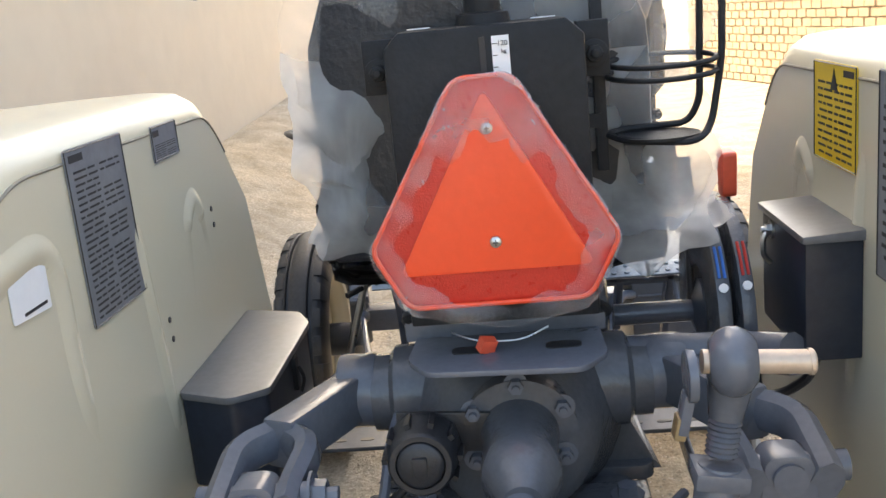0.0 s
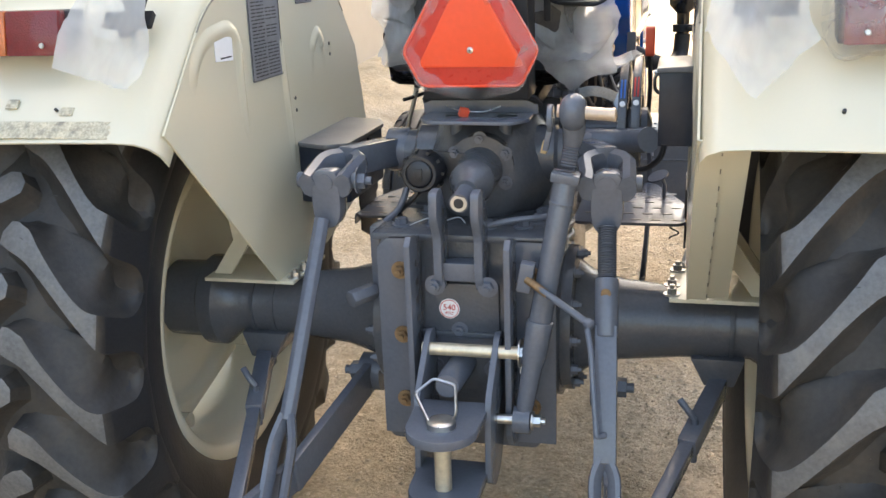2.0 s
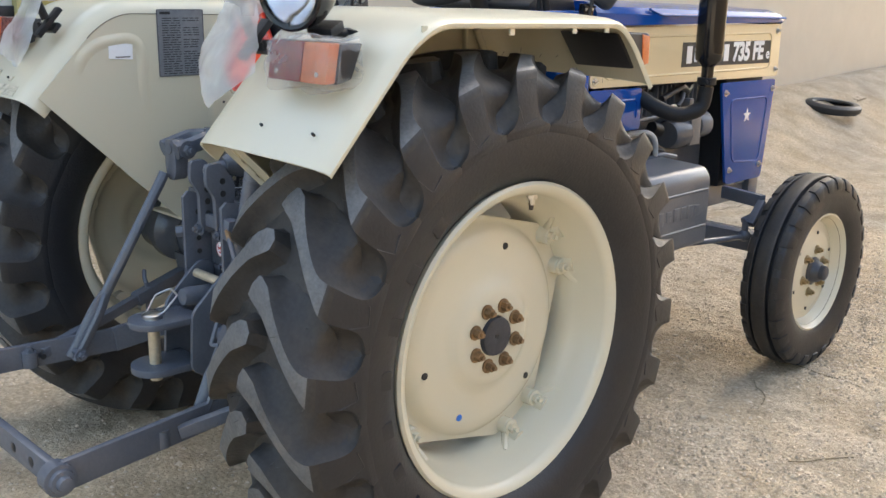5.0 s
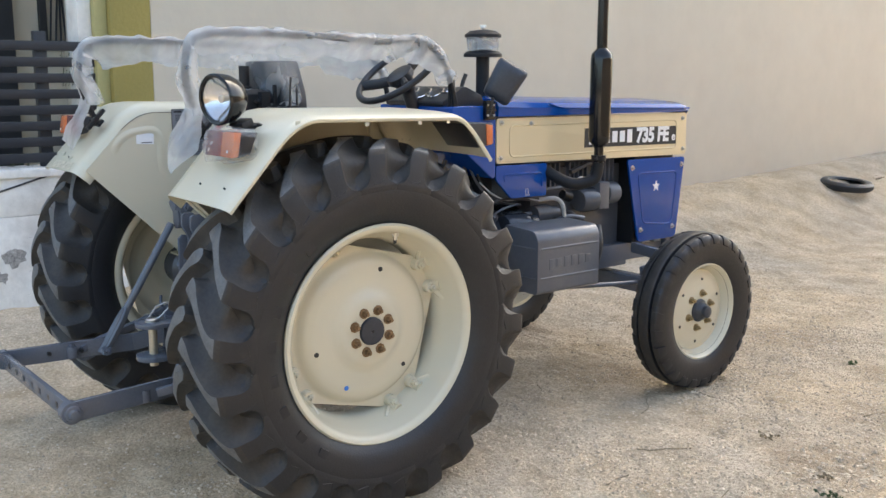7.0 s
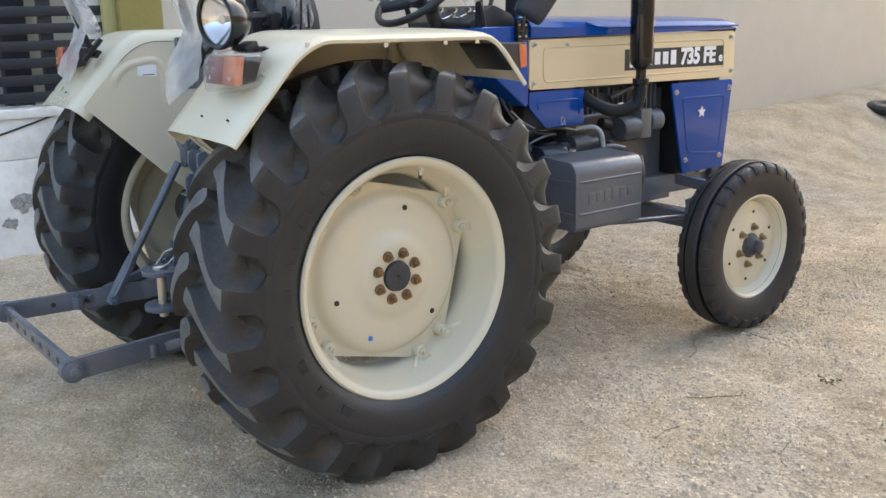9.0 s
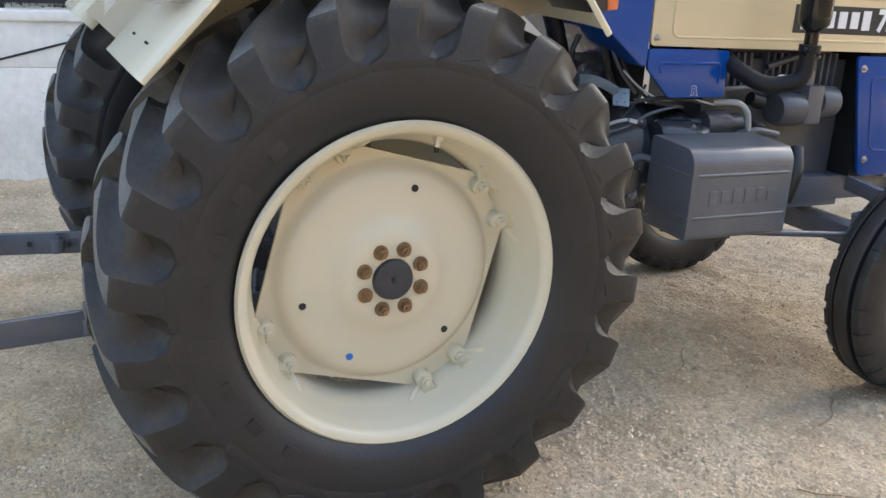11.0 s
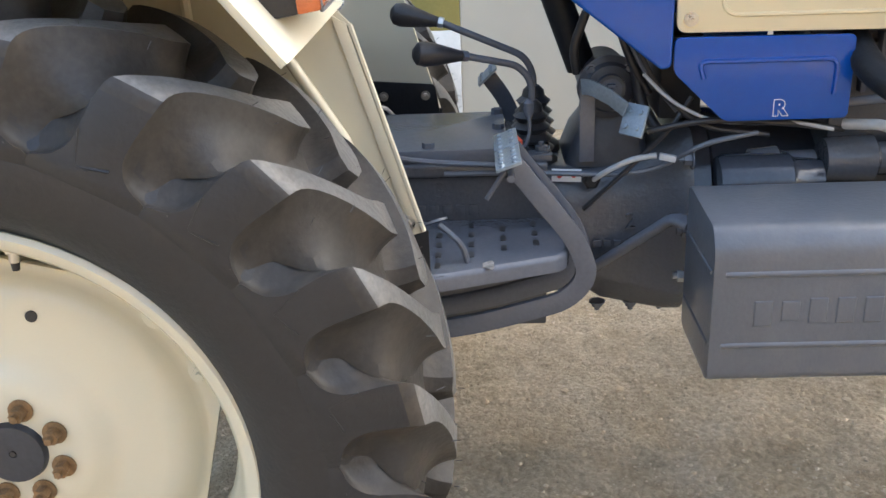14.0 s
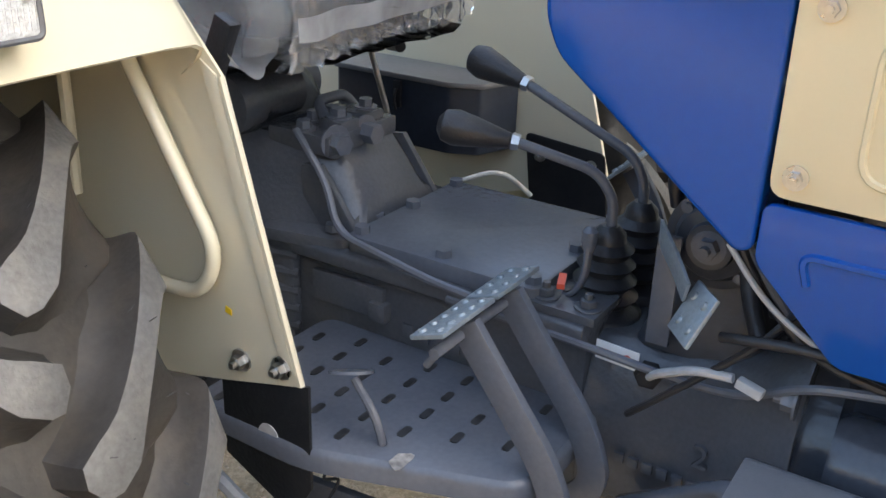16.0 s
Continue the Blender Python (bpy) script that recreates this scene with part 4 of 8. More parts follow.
    tube(b, [(x1, 0.28, 1.30), (x1, 0.365, 1.15), (x1, 0.487, 0.945), (x1, 0.455, 0.885), (x1, 0.30, 0.875)], 0.0095, 10, corner=0.06)
    part("stiffener", b, CREAM, sheet)
    b = BM()
    tube(b, [(x1, 0.24, 1.31), (x1, 0.246, 1.12), (x1, 0.243, 0.965)], 0.0085, 8, corner=0.03)
    part("stiffener", b, CREAM, sheet)
    # folded flange along the lower front edge
    b = BM()
    tube(b, [(s * FEN_IN, 0.492, 1.148), (s * FEN_IN, 0.592, 0.80)], 0.0045, 6, corner=0)
    part("edge_fold", b, CREAM, sheet)
    # foot on the axle: base plate, gussets and nuts
    b = BM()
    box(b, (s * 0.50, -0.01, 0.697), (0.21, 0.20, 0.008))
    part("foot_plate", b, CREAM, sheet, bevel=0.002)
    for yy in (-0.085, 0.06):
        b = BM()
        prism(b, [(s * 0.436, 0.935), (s * 0.436, 0.875), (s * 0.552, 0.704), (s * 0.592, 0.704)], "y", yy, yy + 0.012)
        part("gusset", b, CREAM, sheet)
    for xx, yy in ((0.40, -0.085), (0.40, -0.03), (0.41, 0.07)):
        b = BM()
        hexbolt(b, (s * xx, yy, 0.701), (0, 0, 1), 0.0105, 0.011)
        part("foot_nut", b, STEEL, sheet)
    # two drain holes in the rear face
    for xx in (0.625, 0.79):
        b = BM()
        c0 = Vector((s * xx, -0.506, 1.128))
        nn = Vector((0, -0.74, 0.67))
        rod(b, c0 + nn * 0.005, c0 + nn * 0.0125, 0.003, n=10)
        part("drain_hole", b, INK, sheet)
    # small weld tabs under the outer lip
    for yy in (-0.30, -0.05, 0.16, 0.28):
        b = BM()
        box(b, (s * (FEN_OUT - 0.006), yy, 1.318), (0.004, 0.014, 0.022), (0, 0, 0))
        part("tab", b, CREAM, sheet)
    return sheet


fender(1)
fender(-1)

# bonnet
BON_X = 0.262


def bonnet():
    b = BM()
    rings = []
    for y, zt, w in ((1.032, 1.365, 0.272), (1.10, 1.362, 0.276), (1.35, 1.356, 0.278), (1.36, 1.356, 0.278), (2.28, 1.338, 0.274), (2.355, 1.328, 0.262), (2.385, 1.31, 0.23)):
        sec = [(-w, 1.292), (-w - 0.002, zt - 0.03), (-w + 0.012, zt - 0.008), (-w + 0.05, zt + 0.004), (0, zt + 0.016), (w - 0.05, zt + 0.004), (w - 0.012, zt - 0.008), (w + 0.002, zt - 0.03), (w, 1.292)]
        rings.append([(x, y, z) for x, z in sec])
    loop_rings(b, rings)
    hood = part("bonnet", b, BLUE, tractor, "glossy blue bonnet top", angle=30)
    b = BM()
    tube(b, [(0.279, 1.33, 1.345), (0.281, 1.40, 1.325), (0.279, 2.34, 1.309)], 0.005, 8, corner=0.03)
    part("crease", b, BLUE, hood)
    for s in (1, -1):
        b = BM()
        prism(b, round_poly([(1.034, 1.087), (2.352, 1.070), (2.345, 1.286), (1.032, 1.286)], 0.018), "x", s * (BON_X - 0.012), s * BON_X)
        side = part("side_panel", b, CREAM_SIDE, hood, "cream bonnet side panel with a black name band", bevel=0.002)
        b = BM()
        tube(b, [(s * BON_X, y, z) for y, z in ((1.11, 1.115), (2.27, 1.108), (2.265, 1.250), (1.11, 1.252))], 0.004, 6, corner=0.03, shut=True)
        part("swage", b, CREAM_SIDE, hood)
        for y, z in ((1.057, 1.110), (1.061, 1.266), (1.24, 1.258), (2.315, 1.258), (2.325, 1.100)):
            b = BM()
            hexbolt(b, (s * BON_X, y, z), (s, 0, 0), 0.008, 0.006)
            part("panel_screw", b, STEEL, hood)
        # front side panel beside the radiator
        b = BM()
        prism(b, round_poly([(1.905, 1.062), (2.352, 1.058), (2.300, 0.640), (2.005, 0.640)], 0.02), "x", s * (BON_X - 0.016), s * (BON_X - 0.004))
        fp = part("radiator_panel", b, BLUE, hood, "blue side panel of the radiator with a white star", bevel=0.002)
        b = BM()
        tube(b, [(s * (BON_X - 0.004), y, z) for y, z in ((1.985, 0.99), (2.29, 0.985), (2.265, 0.74), (2.245, 0.715), (2.035, 0.735))], 0.0045, 6, corner=0.03, shut=True)
        part("swage", b, BLUE, hood)
        for y, z in ((1.94, 1.02), (2.325, 1.02), (2.02, 0.70), (2.27, 0.70)):
            b = BM()
            hexbolt(b, (s * (BON_X - 0.004), y, z), (s, 0, 0), 0.008, 0.006)
            part("panel_screw", b, STEEL, hood)
        b = BM()
        star = []
        for k in range(10):
            r = 0.030 if k % 2 == 0 else 0.0125
            a = math.pi / 2 + math.pi * k / 5
            star.append((2.128 + r * math.cos(a), 0.918 + r * math.sin(a)))
        prism(b, star, "x", s * (BON_X - 0.004), s * (BON_X - 0.0025))
        part("star", b, WHITE, hood, "white star emblem")
        # lower engine side panel
        b = BM()
        prism(b, round_poly([(1.032, 1.079), (1.342, 1.076), (1.342, 0.928), (1.125, 0.928), (1.032, 1.018)], 0.012), "x", s * (BON_X - 0.012), s * BON_X)
        part("lower_panel", b, BLUE, hood, "small blue engine side panel", bevel=0.002)
        b = BM()
        tube(b, [(s * BON_X, y, z) for y, z in ((1.085, 1.006), (1.075, 1.036), (1.315, 1.035), (1.312, 0.972))], 0.0045, 6, corner=0.02)
        part("swage", b, BLUE, hood)
        # name band
        b = BM()
        prism(b, [(1.586, 1.136), (2.265, 1.128), (2.262, 1.220), (1.586, 1.226)], "x", s * BON_X, s * (BON_X + 0.0015))
        part("name_band", b, INK, hood, "black name band")
    # model number
    m = Matrix.Translation((BON_X + 0.002, 2.078, 1.178)) @ Matrix.Rotation(radians(90), 4, "Z") @ Matrix.Rotation(radians(90), 4, "X")
    writing("lettering", "735 FE", 0.098, m, WHITE, hood, wide=0.92, bold=0.0045, lean=0.05, label="white raised model number")
    m = Matrix.Translation((BON_X + 0.002, 2.243, 1.166)) @ Matrix.Rotation(radians(90), 4, "Z") @ Matrix.Rotation(radians(90), 4, "X")
    writing("lettering", "e", 0.060, m, WHITE, hood, bold=0.0015)
    # maker's name as plain bars
    for k in range(6):
        b = BM()
        y0 = 1.622 + k * 0.054
        box(b, (BON_X + 0.002, y0 + 0.012, 1.180), (0.0018, 0.036, 0.064 if k in (0, 5) else 0.054))
        part("name_bar", b, WHITE, hood)
    return hood


hood = bonnet()

# cowl and fuel tank ahead of the driver
b = BM()
prism(b, round_poly([(0.782, 1.340), (0.785, 1.225), (0.802, 1.188), (1.012, 1.022), (1.029, 1.028), (1.029, 1.340)], 0.015), "x", -0.262, 0.262)
cowl = part("cowl", b, BLUE, tractor, "glossy blue dash cowl", bevel=0.022, seg=3)


def bar_between(bm, p, q, w, h, up=(0, 0, 1)):
    """A flat bar of width w and height h between two points."""
    p, q = Vector(p), Vector(q)
    d = (q - p).normalized()
    side = d.cross(Vector(up)).normalized()
    top = side.cross(d)
    rings = []
    for c in (p, q):
        rings.append([c + side * a * w / 2 + top * b2 * h / 2 for a, b2 in ((-1, -1), (1, -1), (1, 1), (-1, 1))])
    loop_rings(bm, rings)


def ball(bm, c, r, n=18):
    k = n // 2
    lathe(bm, [(-r * math.cos(math.pi * i / k), r * math.sin(math.pi * i / k)) for i in range(k + 1)], c, (1, 0, 0), n)


def flat_bar(bm, pts, wide, thick, corner=0.05, side=(1, 0, 0)):
    """A bent flat bar: thick along side, wide across its run."""
    pts = rounded(pts, 6, corner)
    side = Vector(side)
    rings = []
    for i, p in enumerate(pts):
        d = (pts[min(i + 1, len(pts) - 1)] - pts[max(i - 1, 0)]).normalized()
        n = d.cross(side).normalized()
        rings.append([p + n * i2 * wide / 2 + side * j * thick / 2 for i2, j in ((-1, -1), (1, -1), (1, 1), (-1, 1))])
    loop_rings(bm, rings)


# ---------------------------------------------------------------- rear casing and hitch
b = BM()
prism(b, round_poly([(-0.160, 0.40), (0.150, 0.40), (0.158, 0.43), (0.158, 0.835), (-0.168, 0.835), (-0.168, 0.43)], 0.02), "y", -0.205, 0.34)
box(b, (-0.005, -0.12, 0.842), (0.345, 0.20, 0.016))
casing = part("rear_casing", b, SLATE_CAST, tractor, "slate grey cast rear transmission casing", bevel=0.006)
b = BM()
box(b, (0.0, -0.208, 0.70), (0.15, 0.014, 0.10))
part("rear_cover", b, SLATE_CAST, casing, bevel=0.004)
b = BM()
box(b, (0.0, -0.207, 0.585), (0.17, 0.020, 0.115))
part("shaft_cover", b, SLATE_CAST, casing, bevel=0.004)
b = BM()
box(b, (0.0, -0.211, 0.645), (0.165, 0.02, 0.012))
part("cover_rib", b, SLATE_CAST, casing, bevel=0.004)
for x, y in ((-0.13, -0.16), (-0.065, -0.15), (0.045, -0.16), (0.115, -0.15), (-0.10, -0.05), (0.14, -0.06)):
    b = BM()
    hexbolt(b, (x, y, 0.850), (0, 0, 1), 0.013, 0.012, stud=False)
    part("cover_bolt", b, SLATE, casing)
for x, z in ((-0.055, 0.575), (-0.004, 0.655), (0.06, 0.575)):
    b = BM()
    hexbolt(b, (x, -0.217, z), (0, -1, 0), 0.011, 0.010)
    part("cover_bolt", b, SLATE, casing)
# power take-off guard tube
b = BM()
lathe(b, [(0, 0.028), (0.125, 0.026), (0.140, 0.022), (0.142, 0.005)], (0.0, -0.215, 0.585), (0, -1, 0.08), 24)
part("shaft_guard", b, SLATE, casing, "slate grey power take-off shaft guard")
b = BM()
rod(b, (-0.024, -0.2155, 0.698), (-0.024, -0.2175, 0.698), 0.0205, n=28)
disc = part("sticker", b, WHITE, casing, "round white sticker")
b = BM()
lathe(b, [(0, 0.0175), (0.0006, 0.0175), (0.0006, 0.0188), (0, 0.0188)], (-0.024, -0.2178, 0.698), (0, -1, 0), 28, shut=True)
part("ring", b, REDINK, disc)
rx = Matrix.Rotation(radians(90), 4, "X")
writing("lettering", "540", 0.017, Matrix.Translation((-0.024, -0.2182, 0.7005)) @ rx, REDINK, disc)
writing("lettering", "PTO", 0.0085, Matrix.Translation((-0.024, -0.2182, 0.6885)) @ rx, REDINK, disc)

# angled drawbar brackets with rusty bolts
for s, xw in ((-1, -0.085), (1, 0.104)):
    b = BM()
    prism(b, [(-0.208, 0.845), (-0.275, 0.860), (-0.292, 0.845), (-0.292, 0.47), (-0.27, 0.44), (-0.208, 0.42)], "x", xw - 0.006, xw + 0.006)
    br = part("drawbar_bracket", b, SLATE, tractor, "slate grey bracket with rusty bolts", bevel=0.002)
    b = BM()
    prism(b, [(xw, 0.845), (xw + s * 0.055, 0.845), (xw + s * 0.082, 0.82), (xw + s * 0.082, 0.42), (xw, 0.42)], "y", -0.220, -0.207)
    part("flange", b, SLATE, br, bevel=0.002)
    for z in (0.775, 0.64, 0.50):
        b = BM()
        hexbolt(b, (xw + s * 0.035, -0.220, z), (0, -1, 0), 0.0115, 0.011)
        part("rusty_bolt", b, RUST, br, "rusty bolt head")
    for k in range(9):
        b = BM()
        z = 0.80 - k * 0.037
        rod(b, (xw - 0.0075, -0.25, z), (xw + 0.0075, -0.25, z), 0.0075, n=12)
        part("bolt_hole", b, INK, br)

# top link bracket with rows of holes
for x in (-0.030, 0.048):
    b = BM()
    prism(b, round_poly([(-0.215, 0.752), (-0.262, 0.752), (-0.275, 0.778), (-0.275, 0.86), (-0.300, 0.90), (-0.297, 0.950), (-0.255, 0.953), (-0.215, 0.90)], 0.012), "x", x - 0.008, x + 0.008)
    br = part("top_link_bracket", b, SLATE, tractor, "slate grey top link bracket plate", bevel=0.002)
    for z in (0.805, 0.838, 0.871, 0.904):
        b = BM()
        rod(b, (x - 0.0088, -0.252, z), (x + 0.0088, -0.252, z), 0.0085, n=14)
        part("pin_hole", b, INK, br)
    b = BM()
    hexbolt(b, (x + (0.016 if x > 0 else -0.008), -0.266, 0.764), (0, -1, 0), 0.013, 0.012)
    part("bolt", b, SLATE, br)
b = BM()
box(b, (0.009, -0.238, 0.788), (0.086, 0.046, 0.036))
part("bracket_block", b, SLATE, tractor, bevel=0.004)
# draft control spring housing and its rod end
b = BM()
lathe(b, [(-0.02, 0.068), (0.010, 0.068), (0.013, 0.046), (0.07, 0.040), (0.082, 0.044), (0.108, 0.043), (0.122, 0.034), (0.15, 0.022)], (0.018, -0.075, 0.952), (0, -1, -0.10), 36)
sp = part("spring_housing", b, SLATE_CAST, tractor, "round slate grey draft spring housing")
b = BM()
rod(b, (0.016, -0.205, 0.936), (0.014, -0.272, 0.926), 0.0190, n=20)
part("rod_end", b, SLATE, sp)
b = BM()
rod(b, (0.014, -0.272, 0.926), (0.014, -0.274, 0.926), 0.0155, n=20)
part("rod_face", b, STEEL, sp, "bare worn rod face")
b = BM()
rod(b, (0.014, -0.2735, 0.926), (0.014, -0.2748, 0.926), 0.0095, n=18)
part("rod_bore", b, INK, sp)
for a in range(6):
    b = BM()
    t = radians(a * 60 + 30)
    hexbolt(b, (0.018 + 0.059 * math.cos(t), -0.086, 0.953 + 0.059 * math.sin(t)), (0, -1, 0), 0.0095, 0.010)
    part("flange_bolt", b, SLATE, sp)

# hydraulic lift casing: domed back, broad body, front block
b = BM()
lathe(b, [(-0.085, 0.075), (-0.07, 0.092), (-0.03, 0.108), (0.02, 0.135), (0.07, 0.148), (0.12, 0.146), (0.18, 0.125), (0.21, 0.09)], (0.010, 0.0, 0.925), (0, 1, 0), 40)
lift = part("hydraulic_lift", b, SLATE_CAST, tractor, "slate grey cast hydraulic lift casing", angle=45)
b = BM()
rings = []
for y, w0, w1, zt in ((0.04, 0.175, 0.12, 0.955), (0.18, 0.165, 0.115, 0.965), (0.30, 0.135, 0.100, 0.962), (0.365, 0.112, 0.088, 0.950), (0.392, 0.105, 0.080, 0.925), (0.418, 0.108, 0.085, 0.885), (0.432, 0.125, 0.105, 0.856)):
    zm = 0.835 + 0.55 * (zt - 0.835)
    rings.append([(0.01 + x, y, z) for x, z in ((-w0 - 0.01, 0.832), (-w0, 0.845), (-(w0 + w1) / 2, zm), (-w1, zt - 0.018), (-w1 + 0.02, zt), (w1 - 0.02, zt), (w1, zt - 0.018), ((w0 + w1) / 2, zm), (w0, 0.845), (w0 + 0.01, 0.832))])
loop_rings(b, rings)
part("body", b, SLATE_CAST, lift, angle=30)
b = BM()
prism(b, round_poly([(-0.165, 0.02), (0.185, 0.02), (0.180, 0.30), (0.150, 0.436), (-0.130, 0.436), (-0.160, 0.30)], 0.02), "z", 0.826, 0.846)
part("base_flange", b, SLATE_CAST, lift, bevel=0.004)
for s in (-1, 1):
    b = BM()
    lathe(b, [(0, 0.062), (0.145, 0.060), (0.152, 0.050), (0.175, 0.050)], (0.01, 0.05, 0.957), (s, 0, 0), 30)
    part("cross_shaft", b, SLATE_CAST, lift)
    # ribs beside the dome
    b = BM()
    prism(b, [(0.33, 0.845), (0.432, 0.845), (0.425, 0.858), (0.365, 0.940), (0.33, 0.935)], "x", 0.01 + s * 0.100, 0.01 + s * 0.112)
    part("rib", b, SLATE_CAST, lift, bevel=0.003)
# lift arms, forks and lift rods
ARM = {-1: Vector((-0.264, -0.198, 0.948)), 1: Vector((0.280, -0.213, 0.956))}
LOW = {-1: Vector((-0.299, -0.521, 0.397)), 1: Vector((0.302, -0.492, 0.392))}
for s in (-1, 1):
    pin = ARM[s]
    root = Vector((0.01 + s * 0.195, 0.05, 0.962))
    knee = pin + Vector((s * -0.008, 0.085, 0.020))
    b = BM()
    lathe(b, [(0, 0.048), (0.05, 0.048)], root - Vector((s * 0.025, 0, 0)), (s, 0, 0), 24)
    bar_between(b, root, knee, 0.042, 0.060)
    arm = part("lift_arm", b, SLATE, tractor, "slate grey lift arm with a forked end", bevel=0.006)
    for e in (-1, 1):
        b = BM()
        tube(b, [knee + Vector((e * 0.004, 0.02, 0)), knee + Vector((e * 0.040, -0.02, 0)), pin + Vector((e * 0.036, 0.0, 0)), pin + Vector((e * 0.036, -0.024, -0.006))], 0.017, 8, corner=0.02, flat=1.5)
        part("fork", b, SLATE, arm)
    b = BM()
    rod(b, pin + Vector((-0.062, 0, 0)), pin + Vector((0.062, 0, 0)), 0.016, n=16)
    hexbolt(b, pin + Vector((-s * 0.060, 0, 0)), (-s, 0, 0), 0.017, 0.014)
    part("fork_pin", b, SLATE, arm)
    low = LOW[s]
    d = (low - pin).normalized()
    b = BM()
    # clevis head that straddles the pin
    prism(b, round_poly([(pin.x - 0.024, pin.z + 0.024), (pin.x + 0.024, pin.z + 0.024), (pin.x + 0.030, pin.z - 0.045), (pin.x + 0.026, pin.z - 0.075), (pin.x + 0.014, pin.z - 0.092), (pin.x - 0.014, pin.z - 0.092), (pin.x - 0.026, pin.z - 0.075), (pin.x - 0.030, pin.z - 0.045)], 0.016), "y", pin.y - 0.024, pin.y + 0.018)
    lr = part("lift_rod", b, SLATE, tractor, "slate grey lift rod", bevel=0.004)
    b = BM()
    rod(b, pin + Vector((0, -0.025, 0.0)), pin + Vector((0, -0.029, 0.0)), 0.017, n=18)
    part("pin_head", b, SLATE, lr)
    neck = pin + d * 0.08
    if s < 0:
        b = BM()
        rod(b, neck, low - d * 0.17, 0.0160, n=8)
        part("rod", b, SLATE, lr, bevel=0.002)
        for e in (-1, 1):
            b = BM()
            tube(b, [low - d * 0.18 + Vector((e * 0.004, 0, 0)), low - d * 0.13 + Vector((e * 0.018, 0, 0)), low + d * 0.02 + Vector((e * 0.018, 0, 0))], 0.010, 8, corner=0.03, flat=1.6)
            part("fork", b, SLATE, lr)
    else:
        b = BM()
        for k in range(22):
            lathe(b, [(0, 0.014), (0.003, 0.0185), (0.006, 0.014)], neck + d * (0.0 + 0.0045 * k), d, 14)
        part("thread", b, SLATE, lr)
        b = BM()
        rod(b, neck + d * 0.095, neck + d * 0.20, 0.0215, n=20)
        bar_between(b, neck + d * 0.18, low - d * 0.13, 0.039, 0.030, (0, 1, 0))
        part("sleeve", b, SLATE, lr, bevel=0.003)
        b = BM()
        q = neck + d * 0.115 + Vector((0, -0.0215, 0.0))
        rod(b, q, q + Vector((0, -0.003, 0)), 0.009, n=12)
        part("grease_hole", b, RUST, lr, "rusty plug")
        b = BM()
        z0, z1 = neck + d * 0.21 + Vector((-0.012, -0.036, 0)), neck + d * 0.36 + Vector((-0.012, -0.036, 0))
        tube(b, [z0 + Vector((-0.02, 0.02, 0.03)), z0 + Vector((-0.012, 0, 0)), z1, z1 + Vector((0.014, 0.012, 0))], 0.0055, 8, corner=0.012)
        part("lock_rod", b, SLATE, lr)
        for e in (-1, 1):
            b = BM()
            tube(b, [low - d * 0.14 + Vector((e * 0.004, -0.004, 0)), low - d * 0.11 + Vector((e * 0.017, -0.004, 0)), low + d * 0.02 + Vector((e * 0.017, 0, 0))], 0.009, 8, corner=0.03, flat=1.6)
            part("fork", b, SLATE, lr)
    b = BM()
    hexbolt(b, low + Vector((0.026, 0, 0)), (1, 0, 0), 0.012, 0.012)
    rod(b, low + Vector((-0.03, 0, 0)), low + Vector((0.028, 0, 0)), 0.010, n=12)
    part("bolt", b, SLATE, lr)

# lower links and the perforated drawbar between their ends
END = {-1: Vector((-0.412, -0.870, 0.392)), 1: Vector((0.372, -0.870, 0.402))}
PIV = {-1: Vector((-0.255, -0.02, 0.462)), 1: Vector((0.262, -0.02, 0.462))}
for s in (-1, 1):
    mid = LOW[s] + Vector((0, 0.13, 0.012))
    b = BM()
    bar_between(b, mid, END[s], 0.018, 0.068)
    bar_between(b, PIV[s] + Vector((0, 0, 0)), mid + Vector((0, -0.02, 0)), 0.020, 0.070)
    ln = part("lower_link", b, SLATE, tractor, "slate grey lower hitch link", bevel=0.003)
    b = BM()
    lathe(b, [(-0.024, 0.030), (-0.024, 0.043), (0.024, 0.043), (0.024, 0.030)], PIV[s], (1, 0, 0), 24)
    part("pivot_ball", b, SLATE, ln)
    b = BM()
    hexbolt(b, PIV[s] + Vector((s * 0.026, 0, 0)), (s, 0, 0), 0.022, 0.022)
    part("pivot_nut", b, SLATE, ln)
    b = BM()
    e = END[s]
    lathe(b, [(-0.018, 0.036), (0.018, 0.036), (0.020, 0.030)], e, (1, 0, 0), 24)
    part("ball_end", b, SLATE, ln)
    b = BM()
    lathe(b, [(0, 0.028), (0.010, 0.026), (0.012, 0.018), (0.026, 0.016), (0.028, 0.008)], e + Vector((s * 0.02, 0, 0)), (s, 0, 0), 20)
    part("end_cap", b, SLATE, ln)
    for k in (0.30, 0.62):
        q = LOW[s].lerp(e, k) + Vector((0, 0.02, 0.004))
        b = BM()
        rod(b, q + Vector((-0.0115, 0, 0)), q + Vector((0.0115, 0, 0)), 0.008, n=12)
        part("link_hole", b, INK, ln)
b = BM()
bar_between(b, END[-1] + Vector((0.02, 0, 0)), END[1] + Vector((-0.02, 0, 0)), 0.020, 0.058)
db = part("drawbar", b, SLATE, tractor, "slate grey drawbar with a row of holes", bevel=0.003)
for k in range(7):
    q = END[-1].lerp(END[1], 0.14 + 0.12 * k)
    b = BM()
    rod(b, q + Vector((0, -0.0112, 0)), q + Vector((0, 0.0112, 0)), 0.0115, n=14)
    part("bar_hole", b, INK, db)

